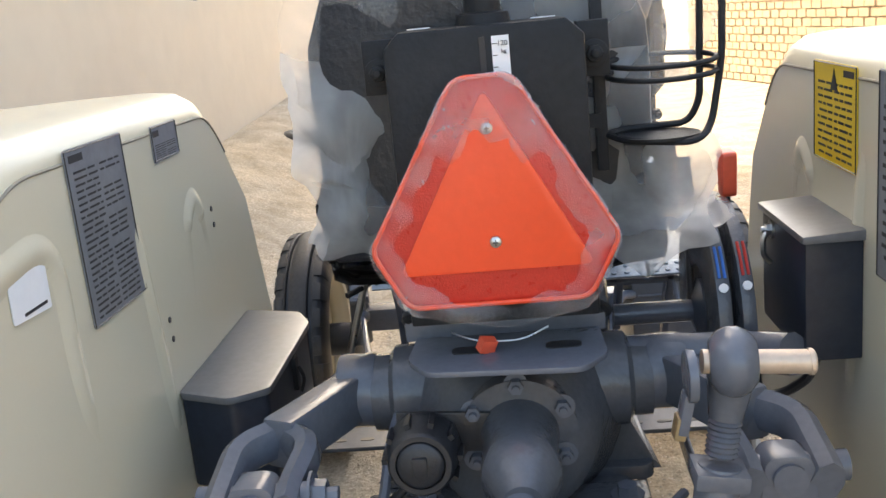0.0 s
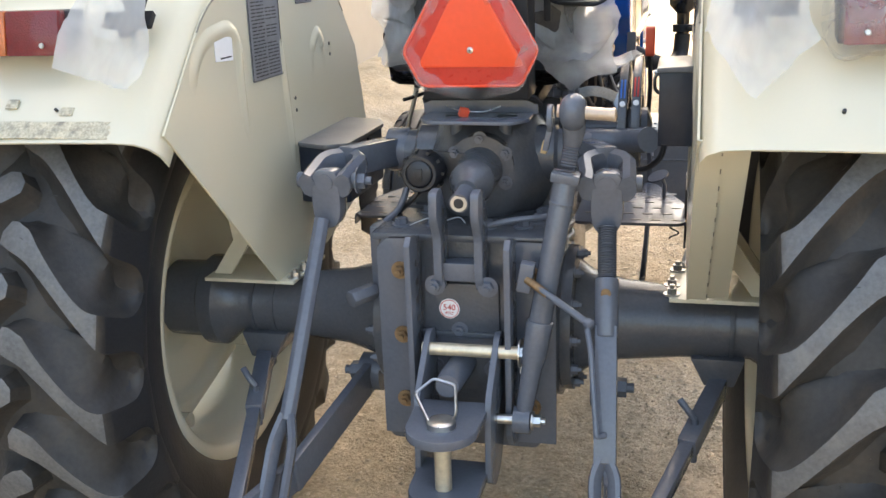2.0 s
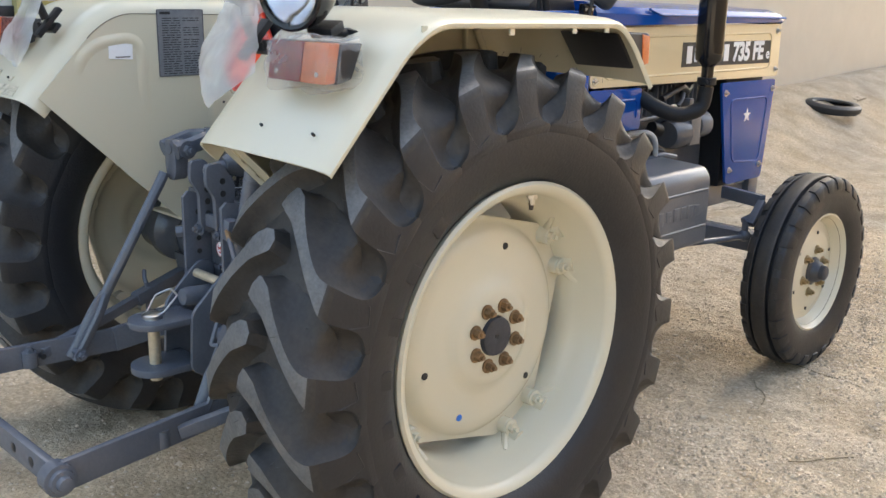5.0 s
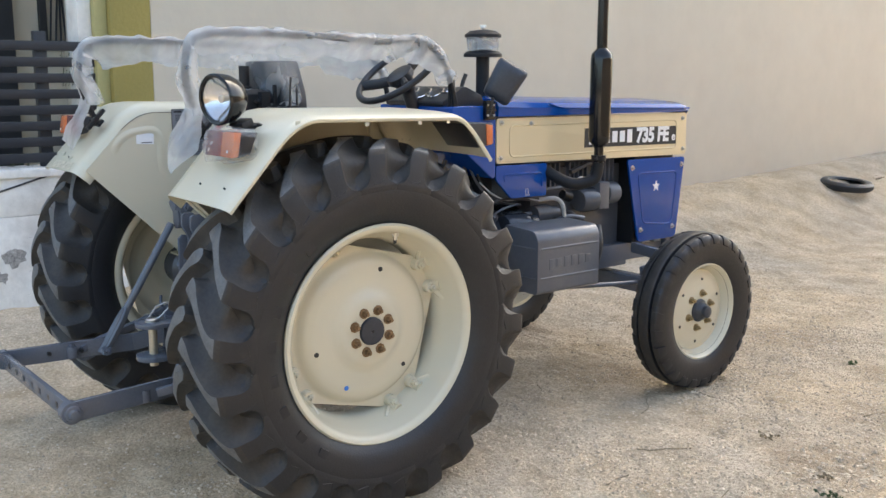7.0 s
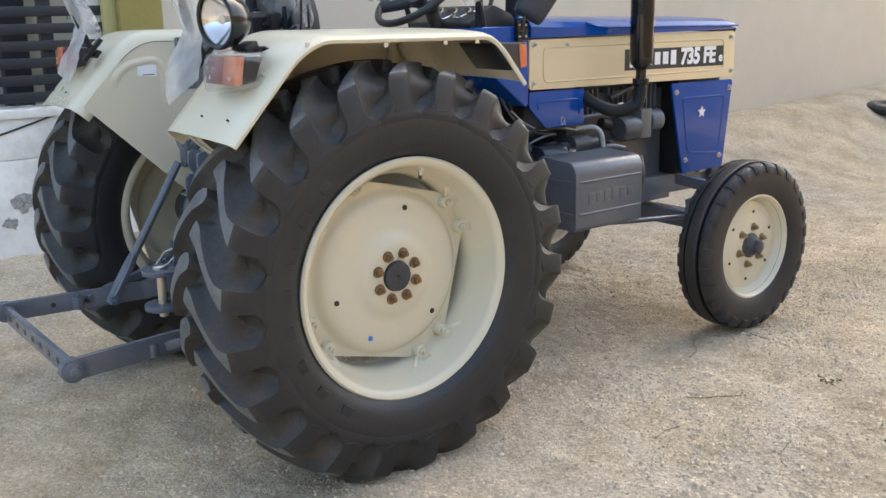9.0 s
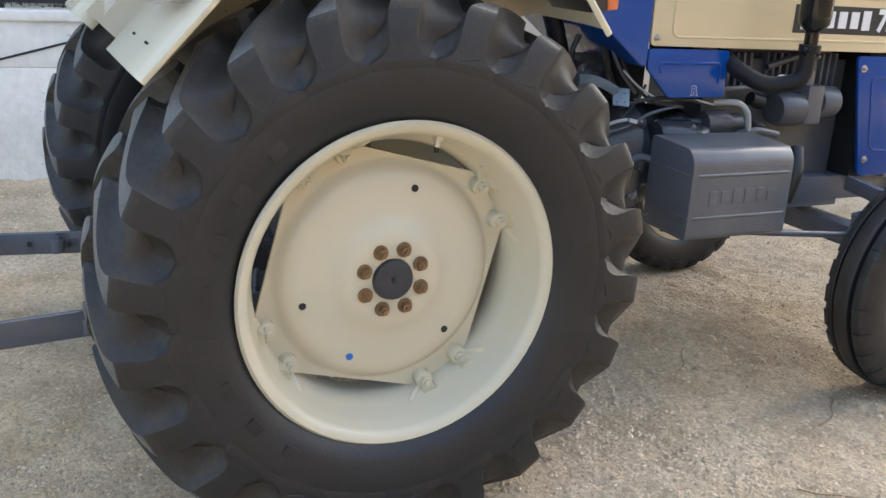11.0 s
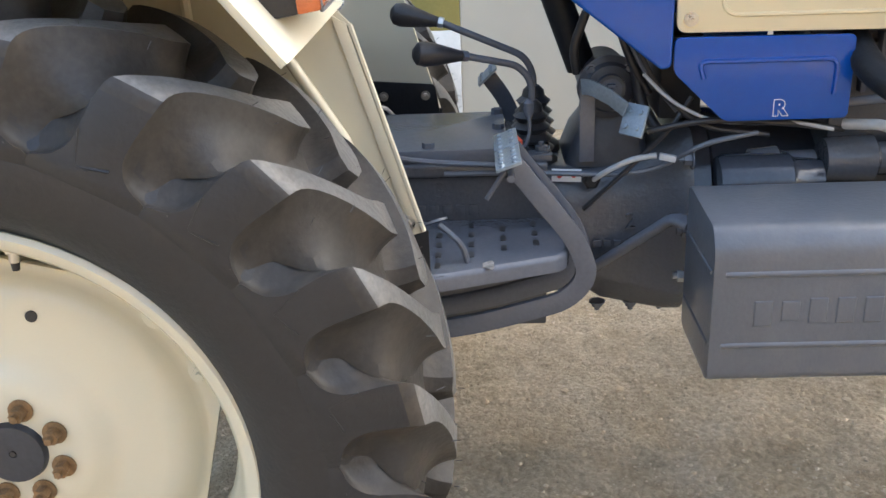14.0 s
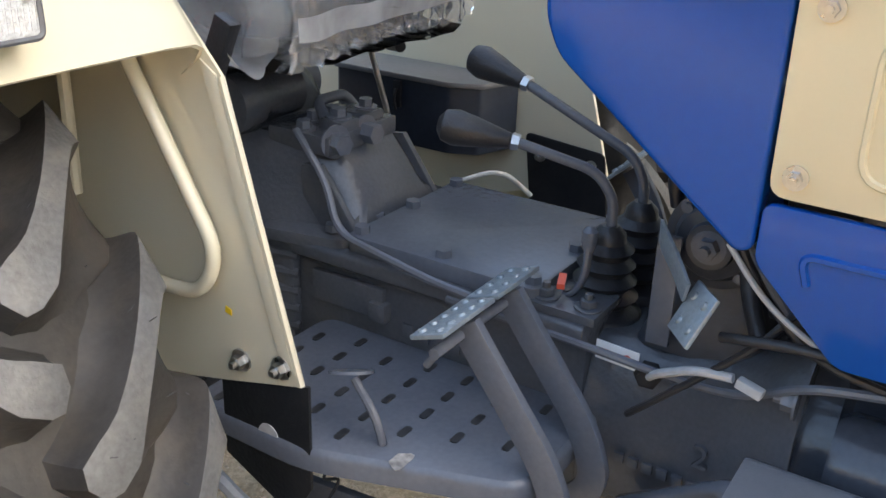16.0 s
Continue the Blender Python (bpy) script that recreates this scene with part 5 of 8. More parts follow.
# telescopic stabilisers from the axle brackets to the links
for s in (-1, 1):
    top = Vector((s * 0.50, -0.06, 0.50))
    foot = LOW[s] + Vector((s * 0.03, -0.12, 0.0))
    d = (foot - top).normalized()
    b = BM()
    bar_between(b, top, top + d * 0.22, 0.036, 0.040)
    st = part("stabiliser", b, SLATE, tractor, "slate grey telescopic stabiliser", bevel=0.004)
    b = BM()
    bar_between(b, top + d * 0.18, foot - d * 0.04, 0.026, 0.028)
    rod(b, foot + Vector((0, 0, -0.02)), foot + Vector((0, 0, 0.02)), 0.020, n=16)
    part("inner_bar", b, SLATE, st, bevel=0.002)
    b = BM()
    q = top + d * 0.17
    rod(b, q + Vector((0, 0, -0.06)), q + Vector((0, 0, 0.03)), 0.007, n=10)
    tube(b, [q + Vector((0, 0, 0.03)), q + Vector((-0.012, 0.0, 0.045)), q + Vector((-0.03, 0.01, 0.065))], 0.007, 8, corner=0.01)
    part("locking_pin", b, SLATE, st)
    b = BM()
    hexbolt(b, foot + Vector((0, 0, 0.02)), (0, 0, 1), 0.013, 0.010)
    part("foot_bolt", b, SLATE, st)
    b = BM()
    prism(b, [(s * 0.44, 0.56), (s * 0.55, 0.56), (s * 0.53, 0.50), (s * 0.47, 0.50)], "y", -0.07, 0.07)
    prism(b, [(s * 0.485, 0.51), (s * 0.515, 0.51), (s * 0.515, 0.47), (s * 0.485, 0.47)], "y", -0.08, -0.03)
    part("axle_bracket", b, SLATE_CAST, st, bevel=0.006)

# axle trumpets
for s in (-1, 1):
    b = BM()
    lathe(b, [(0.145, 0.165), (0.180, 0.168), (0.184, 0.155), (0.205, 0.155), (0.210, 0.125), (0.235, 0.105), (0.300, 0.086), (0.42, 0.074), (0.56, 0.070), (0.585, 0.085), (0.605, 0.105), (0.640, 0.105), (0.650, 0.090), (0.735, 0.088)], (0, 0, 0.612), (s, 0, 0), 40)
    ax = part("axle_housing", b, SLATE_CAST, tractor, "slate grey rear axle housing", angle=40)
    for k in range(12):
        a = 2 * math.pi * k / 12
        b = BM()
        hexbolt(b, (s * 0.205, 0.140 * math.cos(a), 0.612 + 0.140 * math.sin(a)), (s, 0, 0), 0.010, 0.011)
        part("flange_bolt", b, SLATE, ax)
    for x in (0.36, 0.47, 0.52):
        b = BM()
        lathe(b, [(-0.004, 0.070), (-0.004, 0.0775), (0.004, 0.0775), (0.004, 0.070)], (s * x, 0, 0.612), (s, 0, 0), 32, shut=True)
        part("collar", b, SLATE_CAST, ax)

# swinging drawbar clevis with its pin
for x in (-0.055, 0.080):
    b = BM()
    prism(b, round_poly([(-0.225, 0.665), (-0.270, 0.672), (-0.300, 0.645), (-0.375, 0.575), (-0.385, 0.42), (-0.335, 0.385), (-0.28, 0.40), (-0.225, 0.48)], 0.02), "x", x - 0.006, x + 0.006)
    cl = part("hitch_cheek", b, SLATE, tractor, "slate grey hitch side plate", bevel=0.002)
HX = 0.010
for z, t0 in ((0.553, 0.018), (0.428, 0.020)):
    b = BM()
    out = [(HX - 0.070, -0.34), (HX - 0.066, -0.43)] + [(HX + 0.066 * math.cos(a), -0.445 + 0.066 * math.sin(a)) for a in np.linspace(math.pi, 2 * math.pi, 13)] + [(HX + 0.066, -0.43), (HX + 0.070, -0.34)]
    prism(b, out, "z", z - t0 / 2, z + t0 / 2)
    part("hitch_jaw", b, SLATE, tractor, "slate grey hitch jaw", bevel=0.004)
b = BM()
rod(b, (HX, -0.447, 0.392), (HX, -0.447, 0.566), 0.0155, n=20)
hp = part("hitch_pin", b, ZINC, tractor, "brass coloured hitch pin with a wire clip")
b = BM()
lathe(b, [(0, 0.026), (0.010, 0.026), (0.013, 0.022)], (HX, -0.447, 0.562), (0, 0, 1), 24)
part("pin_head", b, STEEL, hp, "worn steel pin head")
b = BM()
tube(b, [(HX - 0.022, -0.452, 0.572), (HX - 0.058, -0.405, 0.602), (HX - 0.030, -0.375, 0.620), (HX + 0.012, -0.380, 0.612), (HX + 0.024, -0.430, 0.578), (HX + 0.018, -0.447, 0.572)], 0.0028, 6, corner=0.008)
part("wire_clip", b, STEEL, hp, "bent steel wire clip")
b = BM()
rod(b, (-0.064, -0.279, 0.638), (0.125, -0.284, 0.641), 0.0125, n=16)
cp = part("cross_pin", b, ZINC, tractor, "bright zinc plated cross pin")
b = BM()
hexbolt(b, (0.125, -0.284, 0.641), (1, 0, 0), 0.017, 0.012)
tube(b, [(0.130, -0.284, 0.641), (0.140, -0.30, 0.62), (0.138, -0.30, 0.60), (0.128, -0.29, 0.60)], 0.002, 6, corner=0.01, shut=True)
part("pin_end", b, STEEL, cp)
b = BM()
rod(b, (-0.05, -0.275, 0.512), (0.08, -0.275, 0.512), 0.009, n=14)
part("cross_pin", b, STEEL, tractor)

# stowed top link: turnbuckle between its ball ends
TOP, COL, BOT = Vector((0.222, -0.262, 1.093)), Vector((0.210, -0.252, 0.985)), Vector((0.132, -0.302, 0.512))
d = (BOT - COL).normalized()
b = BM()
rod(b, COL, BOT - d * 0.11, 0.0215, n=20)
rod(b, COL + d * 0.055, COL + d * 0.062, 0.0232, n=20)
rod(b, BOT - d * 0.20, BOT - d * 0.12, 0.0255, 0.0235, n=20)
tl = part("top_link", b, SLATE, tractor, "slate grey turnbuckle top link", bevel=0.003)
b = BM()
box(b, COL + d * 0.01, (0.052, 0.048, 0.018), (0, 8, 0))
part("lock_nut", b, SLATE, tl, bevel=0.004)
b = BM()
for k in range(9):
    lathe(b, [(0, 0.0135), (0.0028, 0.0162), (0.0056, 0.0135)], COL - d * (0.008 + 0.0052 * k), -d, 16)
part("thread", b, SLATE, tl)
b = BM()
tube(b, [COL - d * 0.045, COL - d * 0.07, TOP], lambda t: 0.016 + 0.008 * t, 14, corner=0)
lathe(b, [(-0.022, 0.014), (-0.021, 0.021), (-0.014, 0.029), (-0.005, 0.033), (0.005, 0.033), (0.014, 0.029), (0.021, 0.021), (0.022, 0.014)], TOP, (1, -0.1, 0), 28)
part("ball_end", b, SLATE, tl, bevel=0.002)
b = BM()
rod(b, TOP + Vector((-0.028, 0, 0.002)), TOP + Vector((0.070, 0.0, -0.005)), 0.0115, n=18)
lathe(b, [(0, 0.0125), (0.004, 0.0125), (0.006, 0.010)], TOP + Vector((0.068, 0, -0.005)), (1, 0, 0), 20)
part("link_pin", b, LINKPIN, tl, "bright zinc plated link pin")
b = BM()
lathe(b, [(-0.006, 0.012), (-0.006, 0.025), (0.003, 0.025), (0.003, 0.012)], TOP + Vector((-0.038, -0.004, -0.010)), (1, 0, 0), 18)
box(b, TOP + Vector((-0.045, 0.0, -0.048)), (0.010, 0.022, 0.04), (0, 12, 0))
part("washer", b, SLATE, tl, bevel=0.002)
b = BM()
box(b, TOP + Vector((-0.050, 0.0, -0.062)), (0.011, 0.020, 0.022), (0, 12, 0))
part("worn_tip", b, WORN, tl, "scraped brass coloured pin tip", bevel=0.002)
b = BM()
tube(b, [BOT - d * 0.125, BOT - d * 0.06, BOT - d * 0.02], lambda t: 0.020 - 0.004 * t, 12, corner=0)
lathe(b, [(-0.016, 0.014), (-0.016, 0.026), (0.016, 0.026), (0.016, 0.014)], BOT, (1, 0, 0), 22)
part("ball_end", b, SLATE, tl)
b = BM()
rod(b, BOT + Vector((-0.052, -0.006, 0.002)), BOT + Vector((0.01, 0, 0)), 0.0095, n=14)
hexbolt(b, BOT + Vector((0.018, 0, 0)), (1, 0, 0), 0.012, 0.014)
part("link_pin", b, STEEL, tl)
q = COL + d * 0.212
b = BM()
tube(b, [q + Vector((-0.040, -0.02, 0.02)), q + Vector((-0.01, -0.034, 0.004)), q + Vector((0.085, -0.075, -0.045))], lambda t: 0.0060 + 0.001 * t, 10, corner=0.01)
lathe(b, [(0, 0.008), (0.004, 0.0105), (0.012, 0.0105), (0.016, 0.007)], q + Vector((0.078, -0.071, -0.041)), (0.75, -0.4, -0.4), 16)
part("turning_handle", b, SLATE, tl, "partly rusty turning handle")
b = BM()
rod(b, q + Vector((-0.034, -0.023, 0.0165)), q + Vector((0.008, -0.041, -0.006)), 0.0074, n=12)
part("rusty_collar", b, RUST, tl, "rusty stretch of the handle")
b = BM()
box(b, q + Vector((-0.036, -0.012, 0.018)), (0.026, 0.03, 0.055), (0, 10, 0))
part("handle_block", b, SLATE, tl, bevel=0.003)
# bracket that carries the stowed pin
b = BM()
tube(b, [(0.16, 0.05, 0.985), (0.30, 0.04, 0.985), (0.345, -0.02, 1.00)], 0.026, 12, corner=0.05)
part("pipe", b, SLATE, tractor, "slate grey cross pipe")

# seven pin socket
SK = Vector((-0.091, -0.102, 0.950))
b = BM()
box(b, (-0.045, -0.094, 0.962), (0.155, 0.006, 0.048), (0, 4, 0))
sk = part("trailer_socket", b, PLASTIC_BLACK, tractor, "round black trailer socket on its bracket", bevel=0.002)
b = BM()
lathe(b, [(0, 0.042), (0.016, 0.042), (0.020, 0.039), (0.050, 0.037), (0.054, 0.034), (0.054, 0.028), (0.046, 0.026)], SK, (0, -1, 0.05), 32)
part("socket_body", b, PLASTIC_BLACK, sk)
b = BM()
lathe(b, [(0, 0.027), (0.008, 0.026), (0.011, 0.020)], SK + Vector((0, -0.048, 0.003)), (0, -1, 0.05), 28)
box(b, SK + Vector((0.0, -0.058, 0.004)), (0.016, 0.010, 0.022))
part("socket_lid", b, PLASTIC_BLACK, sk, bevel=0.0015)
for k in range(10):
    a = 2 * math.pi * k / 10
    b = BM()
    box(b, SK + Vector((0.0425 * math.cos(a), -0.02, 0.0425 * math.sin(a))), (0.006, 0.03, 0.006), (0, -math.degrees(a), 0))
    part("grip", b, PLASTIC_BLACK, sk)
b = BM()
hexbolt(b, (0.012, -0.098, 0.972), (0, -1, 0), 0.013, 0.014)
part("bracket_bolt", b, SLATE, sk)
# wires and pipes round the casing
for pts, r, m in (([(-0.10, -0.08, 0.915), (-0.13, -0.09, 0.88), (-0.165, -0.06, 0.85), (-0.19, -0.10, 0.80), (-0.185, -0.13, 0.74)], 0.0055, PLASTIC_BLACK),
                  ([(-0.12, 0.02, 0.97), (-0.14, -0.03, 0.93), (-0.15, -0.10, 0.865), (-0.185, -0.14, 0.84), (-0.195, -0.15, 0.78)], 0.007, SLATE),
                  ([(0.05, -0.19, 0.862), (0.10, -0.185, 0.874), (0.155, -0.17, 0.876), (0.20, -0.10, 0.872)], 0.006, SLATE),
                  ([(-0.11, -0.17, 0.853), (-0.08, -0.13, 0.860), (-0.05, -0.165, 0.858), (-0.02, -0.12, 0.861), (0.0, -0.16, 0.858)], 0.0012, HOSE)):
    b = BM()
    tube(b, pts, r, 8, corner=0.03)
    part("pipe", b, m, tractor)
b = BM()
rod(b, (-0.185, -0.19, 0.72), (-0.22, -0.24, 0.715), 0.018, n=6)
box(b, (-0.182, -0.15, 0.78), (0.02, 0.06, 0.14))
part("side_block", b, SLATE, tractor, bevel=0.003)

# seat support plate over the lift
b = BM()
out = [(-0.094, -0.02), (-0.100, -0.105), (-0.075, -0.148), (0.092, -0.160), (0.122, -0.12), (0.120, -0.03)]
prism(b, round_poly(out, 0.012), "z", 1.050, 1.057)
box(b, (0.01, -0.03, 1.068), (0.235, 0.012, 0.03))
sp = part("seat_support", b, SLATE, tractor, "pressed slate grey seat support plate", bevel=0.002)
for x in (-0.04, 0.06):
    b = BM()
    rod(b, (x, -0.03, 0.99), (x, -0.03, 1.052), 0.014, n=12)
    part("post", b, SLATE, sp)
for x in (0.075, -0.03):
    b = BM()
    prism(b, round_poly([(x - 0.02, -0.10), (x + 0.02, -0.10), (x + 0.02, -0.078), (x - 0.02, -0.078)], 0.008), "z", 1.0571, 1.0579)
    part("slot", b, INK, sp)
b = BM()
tube(b, [(-0.105, -0.02, 1.075), (-0.10, -0.045, 1.09), (0.115, -0.045, 1.09), (0.13, -0.02, 1.07)], 0.008, 8, corner=0.02)
part("spring_rail", b, BLACK, sp)
b = BM()
box(b, (-0.010, -0.098, 1.066), (0.018, 0.012, 0.016), (20, 15, 30))
part("seal_tag", b, REDTAG, sp, "red plastic seal tag")
b = BM()
tube(b, [(-0.05, -0.075, 1.075), (-0.02, -0.092, 1.068), (0.03, -0.085, 1.064), (0.06, -0.075, 1.075)], 0.0011, 5, corner=0.02)
part("tag_wire", b, STEEL, sp)

# seat suspension box, weight scale and its tube
b = BM()
prism(b, [(-0.092, 1.09), (0.118, 1.09), (0.118, 1.395), (0.10, 1.412), (-0.075, 1.412), (-0.092, 1.395)], "y", -0.092, 0.0)
sb = part("suspension_box", b, BLACK, tractor, "black seat suspension box with a weight scale", bevel=0.004)
b = BM()
rod(b, (0.014, -0.04, 1.408), (0.014, -0.04, 1.50), 0.020, n=20)
lathe(b, [(0, 0.03), (0.012, 0.028), (0.014, 0.02)], (0.014, -0.04, 1.411), (0, 0, 1), 20)
part("adjuster_tube", b, BLACK, sb)
b = BM()
box(b, (0.031, -0.0926, 1.367), (0.018, 0.0012, 0.066))
sc = part("weight_scale", b, WHITE, sb, "white weight scale label")
writing("lettering", "120", 0.0075, Matrix.Translation((0.033, -0.0936, 1.392)) @ rx, INK, sc)
writing("lettering", "kg", 0.006, Matrix.Translation((0.034, -0.0936, 1.384)) @ rx, INK, sc)
for k in range(5):
    b = BM()
    box(b, (0.025, -0.0935, 1.392 - k * 0.012), (0.005, 0.0006, 0.0009))
    part("scale_mark", b, INK, sc)
b = BM()
box(b, (0.012, -0.0925, 1.375), (0.006, 0.002, 0.05))
part("scale_slot", b, INK, sb)
for x, y, a in ((-0.055, -0.06, 8), (0.078, -0.055, -12)):
    b = BM()
    box(b, (x, y, 1.4135), (0.024, 0.016, 0.001), (0, 0, a))
    part("paper_scrap", b, WHITE, sb)
for x in (-0.105, 0.131):
    b = BM()
    box(b, (x, -0.02, 1.375), (0.034, 0.035, 0.06))
    hexbolt(b, (x, -0.04, 1.37), (0, -1, 0), 0.010, 0.01)
    part("side_bracket", b, BLACK, sb, bevel=0.003)

# warning triangle
TX, TY = 0.009, -0.114
b = BM()
prism(b, round_poly([(TX - 0.030, 1.362), (TX + 0.030, 1.362), (TX + 0.133, 1.186), (TX + 0.098, 1.120), (TX - 0.098, 1.120), (TX - 0.133, 1.186)], 0.014), "y", TY, TY + 0.006)
tri = part("warning_triangle", b, REDEDGE, tractor, "orange slow vehicle triangle with red reflective border", bevel=0.001)
b = BM()
prism(b, round_poly([(TX, 1.350), (TX + 0.105, 1.156), (TX - 0.105, 1.156)], 0.012), "y", TY - 0.004, TY + 0.001)
part("orange_plate", b, ORANGE, tri, "bright orange triangle plate", bevel=0.001)
for z in (1.309, 1.188):
    b = BM()
    lathe(b, [(0, 0.0065), (0.003, 0.006), (0.005, 0.002)], (TX + 0.001, TY - 0.004, z), (0, -1, 0), 16)
    part("screw", b, STEEL, tri)
    b = BM()
    box(b, (TX + 0.001, TY - 0.0088, z), (0.006, 0.0015, 0.0012))
    box(b, (TX + 0.001, TY - 0.0088, z), (0.0012, 0.0015, 0.006))
    part("screw_cross", b, INK, tri)
b = BM()
tube(b, [(TX - 0.030, TY - 0.003, 1.362), (TX + 0.030, TY - 0.003, 1.362), (TX + 0.133, TY - 0.003, 1.186), (TX + 0.098, TY - 0.003, 1.120), (TX - 0.098, TY - 0.003, 1.120), (TX - 0.133, TY - 0.003, 1.186)], 0.0028, 6, corner=0.014, shut=True)
part("rim", b, ORANGE, tri)

# bottle holder beside the seat
b = BM()
box(b, (0.140, 0.02, 1.33), (0.014, 0.012, 0.20))
bh = part("bottle_holder", b, BLACK, tractor, "black wire bottle holder", bevel=0.002)
for pts in ([(0.145, 0.02, 1.272), (0.165, -0.01, 1.266), (0.240, -0.03, 1.262), (0.262, 0.00, 1.275), (0.276, 0.005, 1.35), (0.280, 0.01, 1.46)],
            [(0.145, 0.02, 1.272), (0.17, 0.05, 1.272), (0.245, 0.05, 1.274), (0.258, 0.045, 1.30), (0.262, 0.045, 1.46)]):
    b = BM()
    tube(b, pts, 0.0042, 8, corner=0.02)
    part("wire", b, BLACK, bh)
for z in (1.352, 1.338):
    b = BM()
    tube(b, [(0.210 + 0.062 * math.cos(a), 0.015 + 0.055 * math.sin(a), z + 0.004 * math.sin(a)) for a in np.linspace(0, 2 * math.pi, 20)[:-1]], 0.0032, 8, corner=0, shut=True)
    part("ring", b, BLACK, bh)
b = BM()
lathe(b, [(0, 0.046), (0.003, 0.046)], (0.205, 0.012, 1.266), (0, 0, 1), 28)
part("base_disc", b, BLACK, bh)
for z in (1.29, 1.37):
    b = BM()
    box(b, (0.125, 0.015, z), (0.03, 0.01, 0.016))
    part("clip", b, BLACK, bh)

# driver's seat
b = BM()
prism(b, round_poly([(0.060, 1.125), (0.370, 1.130), (0.386, 1.155), (0.375, 1.222), (0.33, 1.236), (0.060, 1.226)], 0.03), "x", -0.205, 0.205)
seat = part("seat_cushion", b, VINYL, tractor, "black vinyl driver's seat under polythene", bevel=0.02, seg=3)
b = BM()
grid = []
for i in range(9):
    t = i / 8
    y = 0.036 - 0.016 * t
    z = 1.20 + 0.32 * t
    w = 0.206 - 0.05 * max(0, t - 0.6) / 0.4
    grid.append([(x * w, y + (0.035 * abs(x) ** 2.2) + dy, z) for x, dy in [(-1, 0), (-0.6, 0), (-0.2, 0), (0.2, 0), (0.6, 0), (1, 0), (1, 0.06), (0.6, 0.055), (0.2, 0.05), (-0.2, 0.05), (-0.6, 0.055), (-1, 0.06)]])
loop_rings(b, grid)
part("seat_back", b, VINYL, tractor, "black vinyl seat back", bevel=0.01)
b = BM()
box(b, (0.0, 0.17, 1.10), (0.20, 0.24, 0.045))
box(b, (0.10, 0.19, 1.07), (0.03, 0.24, 0.03), (4, 0, 0))
box(b, (-0.10, 0.19, 1.07), (0.03, 0.24, 0.03), (4, 0, 0))
part("seat_frame", b, BLACK, tractor, bevel=0.004)
# upright lever with a cross handle beside the seat
b = BM()
tube(b, [(-0.245, 0.232, 0.86), (-0.237, 0.228, 0.92), (-0.194, 0.216, 1.053), (-0.186, 0.212, 1.085)], 0.0055, 10, corner=0.02)
lv = part("side_lever", b, STEEL, tractor, "thin steel lever with a black cross handle")
b = BM()
tube(b, [(-0.215, 0.19, 1.049), (-0.194, 0.216, 1.053), (-0.135, 0.308, 1.069)], 0.0045, 8, corner=0.01)
part("cross_bar", b, BLACK, lv)
b = BM()
rod(b, (-0.140, 0.300, 1.068), (-0.113, 0.342, 1.074), 0.0095, n=14)
part("grip", b, PLASTIC_BLACK, lv)
b = BM()
rod(b, (-0.187, 0.213, 1.075), (-0.180, 0.209, 1.125), 0.008, 0.011, n=14)
part("knob", b, PLASTIC_BLACK, lv)


# ---------------------------------------------------------------- gearbox, clutch housing, engine
b = BM()
prism(b, round_poly([(-0.135, 0.47), (0.135, 0.47), (0.145, 0.50), (0.145, 0.800), (0.165, 0.808), (0.165, 0.832), (-0.165, 0.832), (-0.165, 0.808), (-0.145, 0.800), (-0.145, 0.50)], 0.008), "y", 0.34, 0.82)
gear = part("gearbox", b, SLATE_CAST, tractor, "slate grey cast gearbox", bevel=0.004)
b = BM()
prism(b, round_poly([(-0.145, 0.435), (0.150, 0.435), (0.150, 0.745), (-0.145, 0.745)], 0.012), "z", 0.832, 0.858)
part("top_cover", b, SLATE, gear, "flat slate grey gearbox cover", bevel=0.003)
for x, y in ((0.13, 0.45), (0.13, 0.59), (0.13, 0.73), (0.0, 0.73), (-0.125, 0.45), (-0.125, 0.73), (0.0, 0.45), (0.06, 0.425), (0.135, 0.40)):
    b = BM()
    hexbolt(b, (x, y, 0.858 if y > 0.43 else 0.850), (0, 0, 1), 0.0125, 0.011, washer=False, stud=False)
    part("cover_bolt", b, SLATE, gear)
b = BM()
box(b, (0.150, 0.44, 0.765), (0.012, 0.13, 0.05))
box(b, (0.155, 0.50, 0.755), (0.02, 0.03, 0.03))
part("side_pad", b, SLATE_CAST, gear, bevel=0.004)
for k in range(5):
    b = BM()
    tube(b, [(0.15, 0.22, 0.80 - 0.03 * k), (0.165, 0.29, 0.802 - 0.03 * k), (0.15, 0.345, 0.80 - 0.03 * k)], 0.008, 8, corner=0.03)
    part("cast_rib", b, SLATE_CAST, gear)
# cast lettering kept as plain raised bars, and the cast figures
ry90 = Matrix.Rotation(radians(90), 4, "Z") @ Matrix.Rotation(radians(90), 4, "X")
writing("cast_figure", "3", 0.045, Matrix.Translation((0.1455, 0.61, 0.772)) @ ry90, SLATE_CAST, gear, depth=0.002)
for k in range(6):
    b = BM()
    box(b, (0.1465, 0.545 + 0.026 * k, 0.733), (0.004, 0.019, 0.022))
    part("cast_bar", b, SLATE_CAST, gear, bevel=0.001)
for k in range(8):
    b = BM()
    box(b, (0.1465, 0.545 + 0.020 * k, 0.703), (0.004, 0.014, 0.013))
    part("cast_bar", b, SLATE_CAST, gear, bevel=0.001)
b = BM()
rings = []
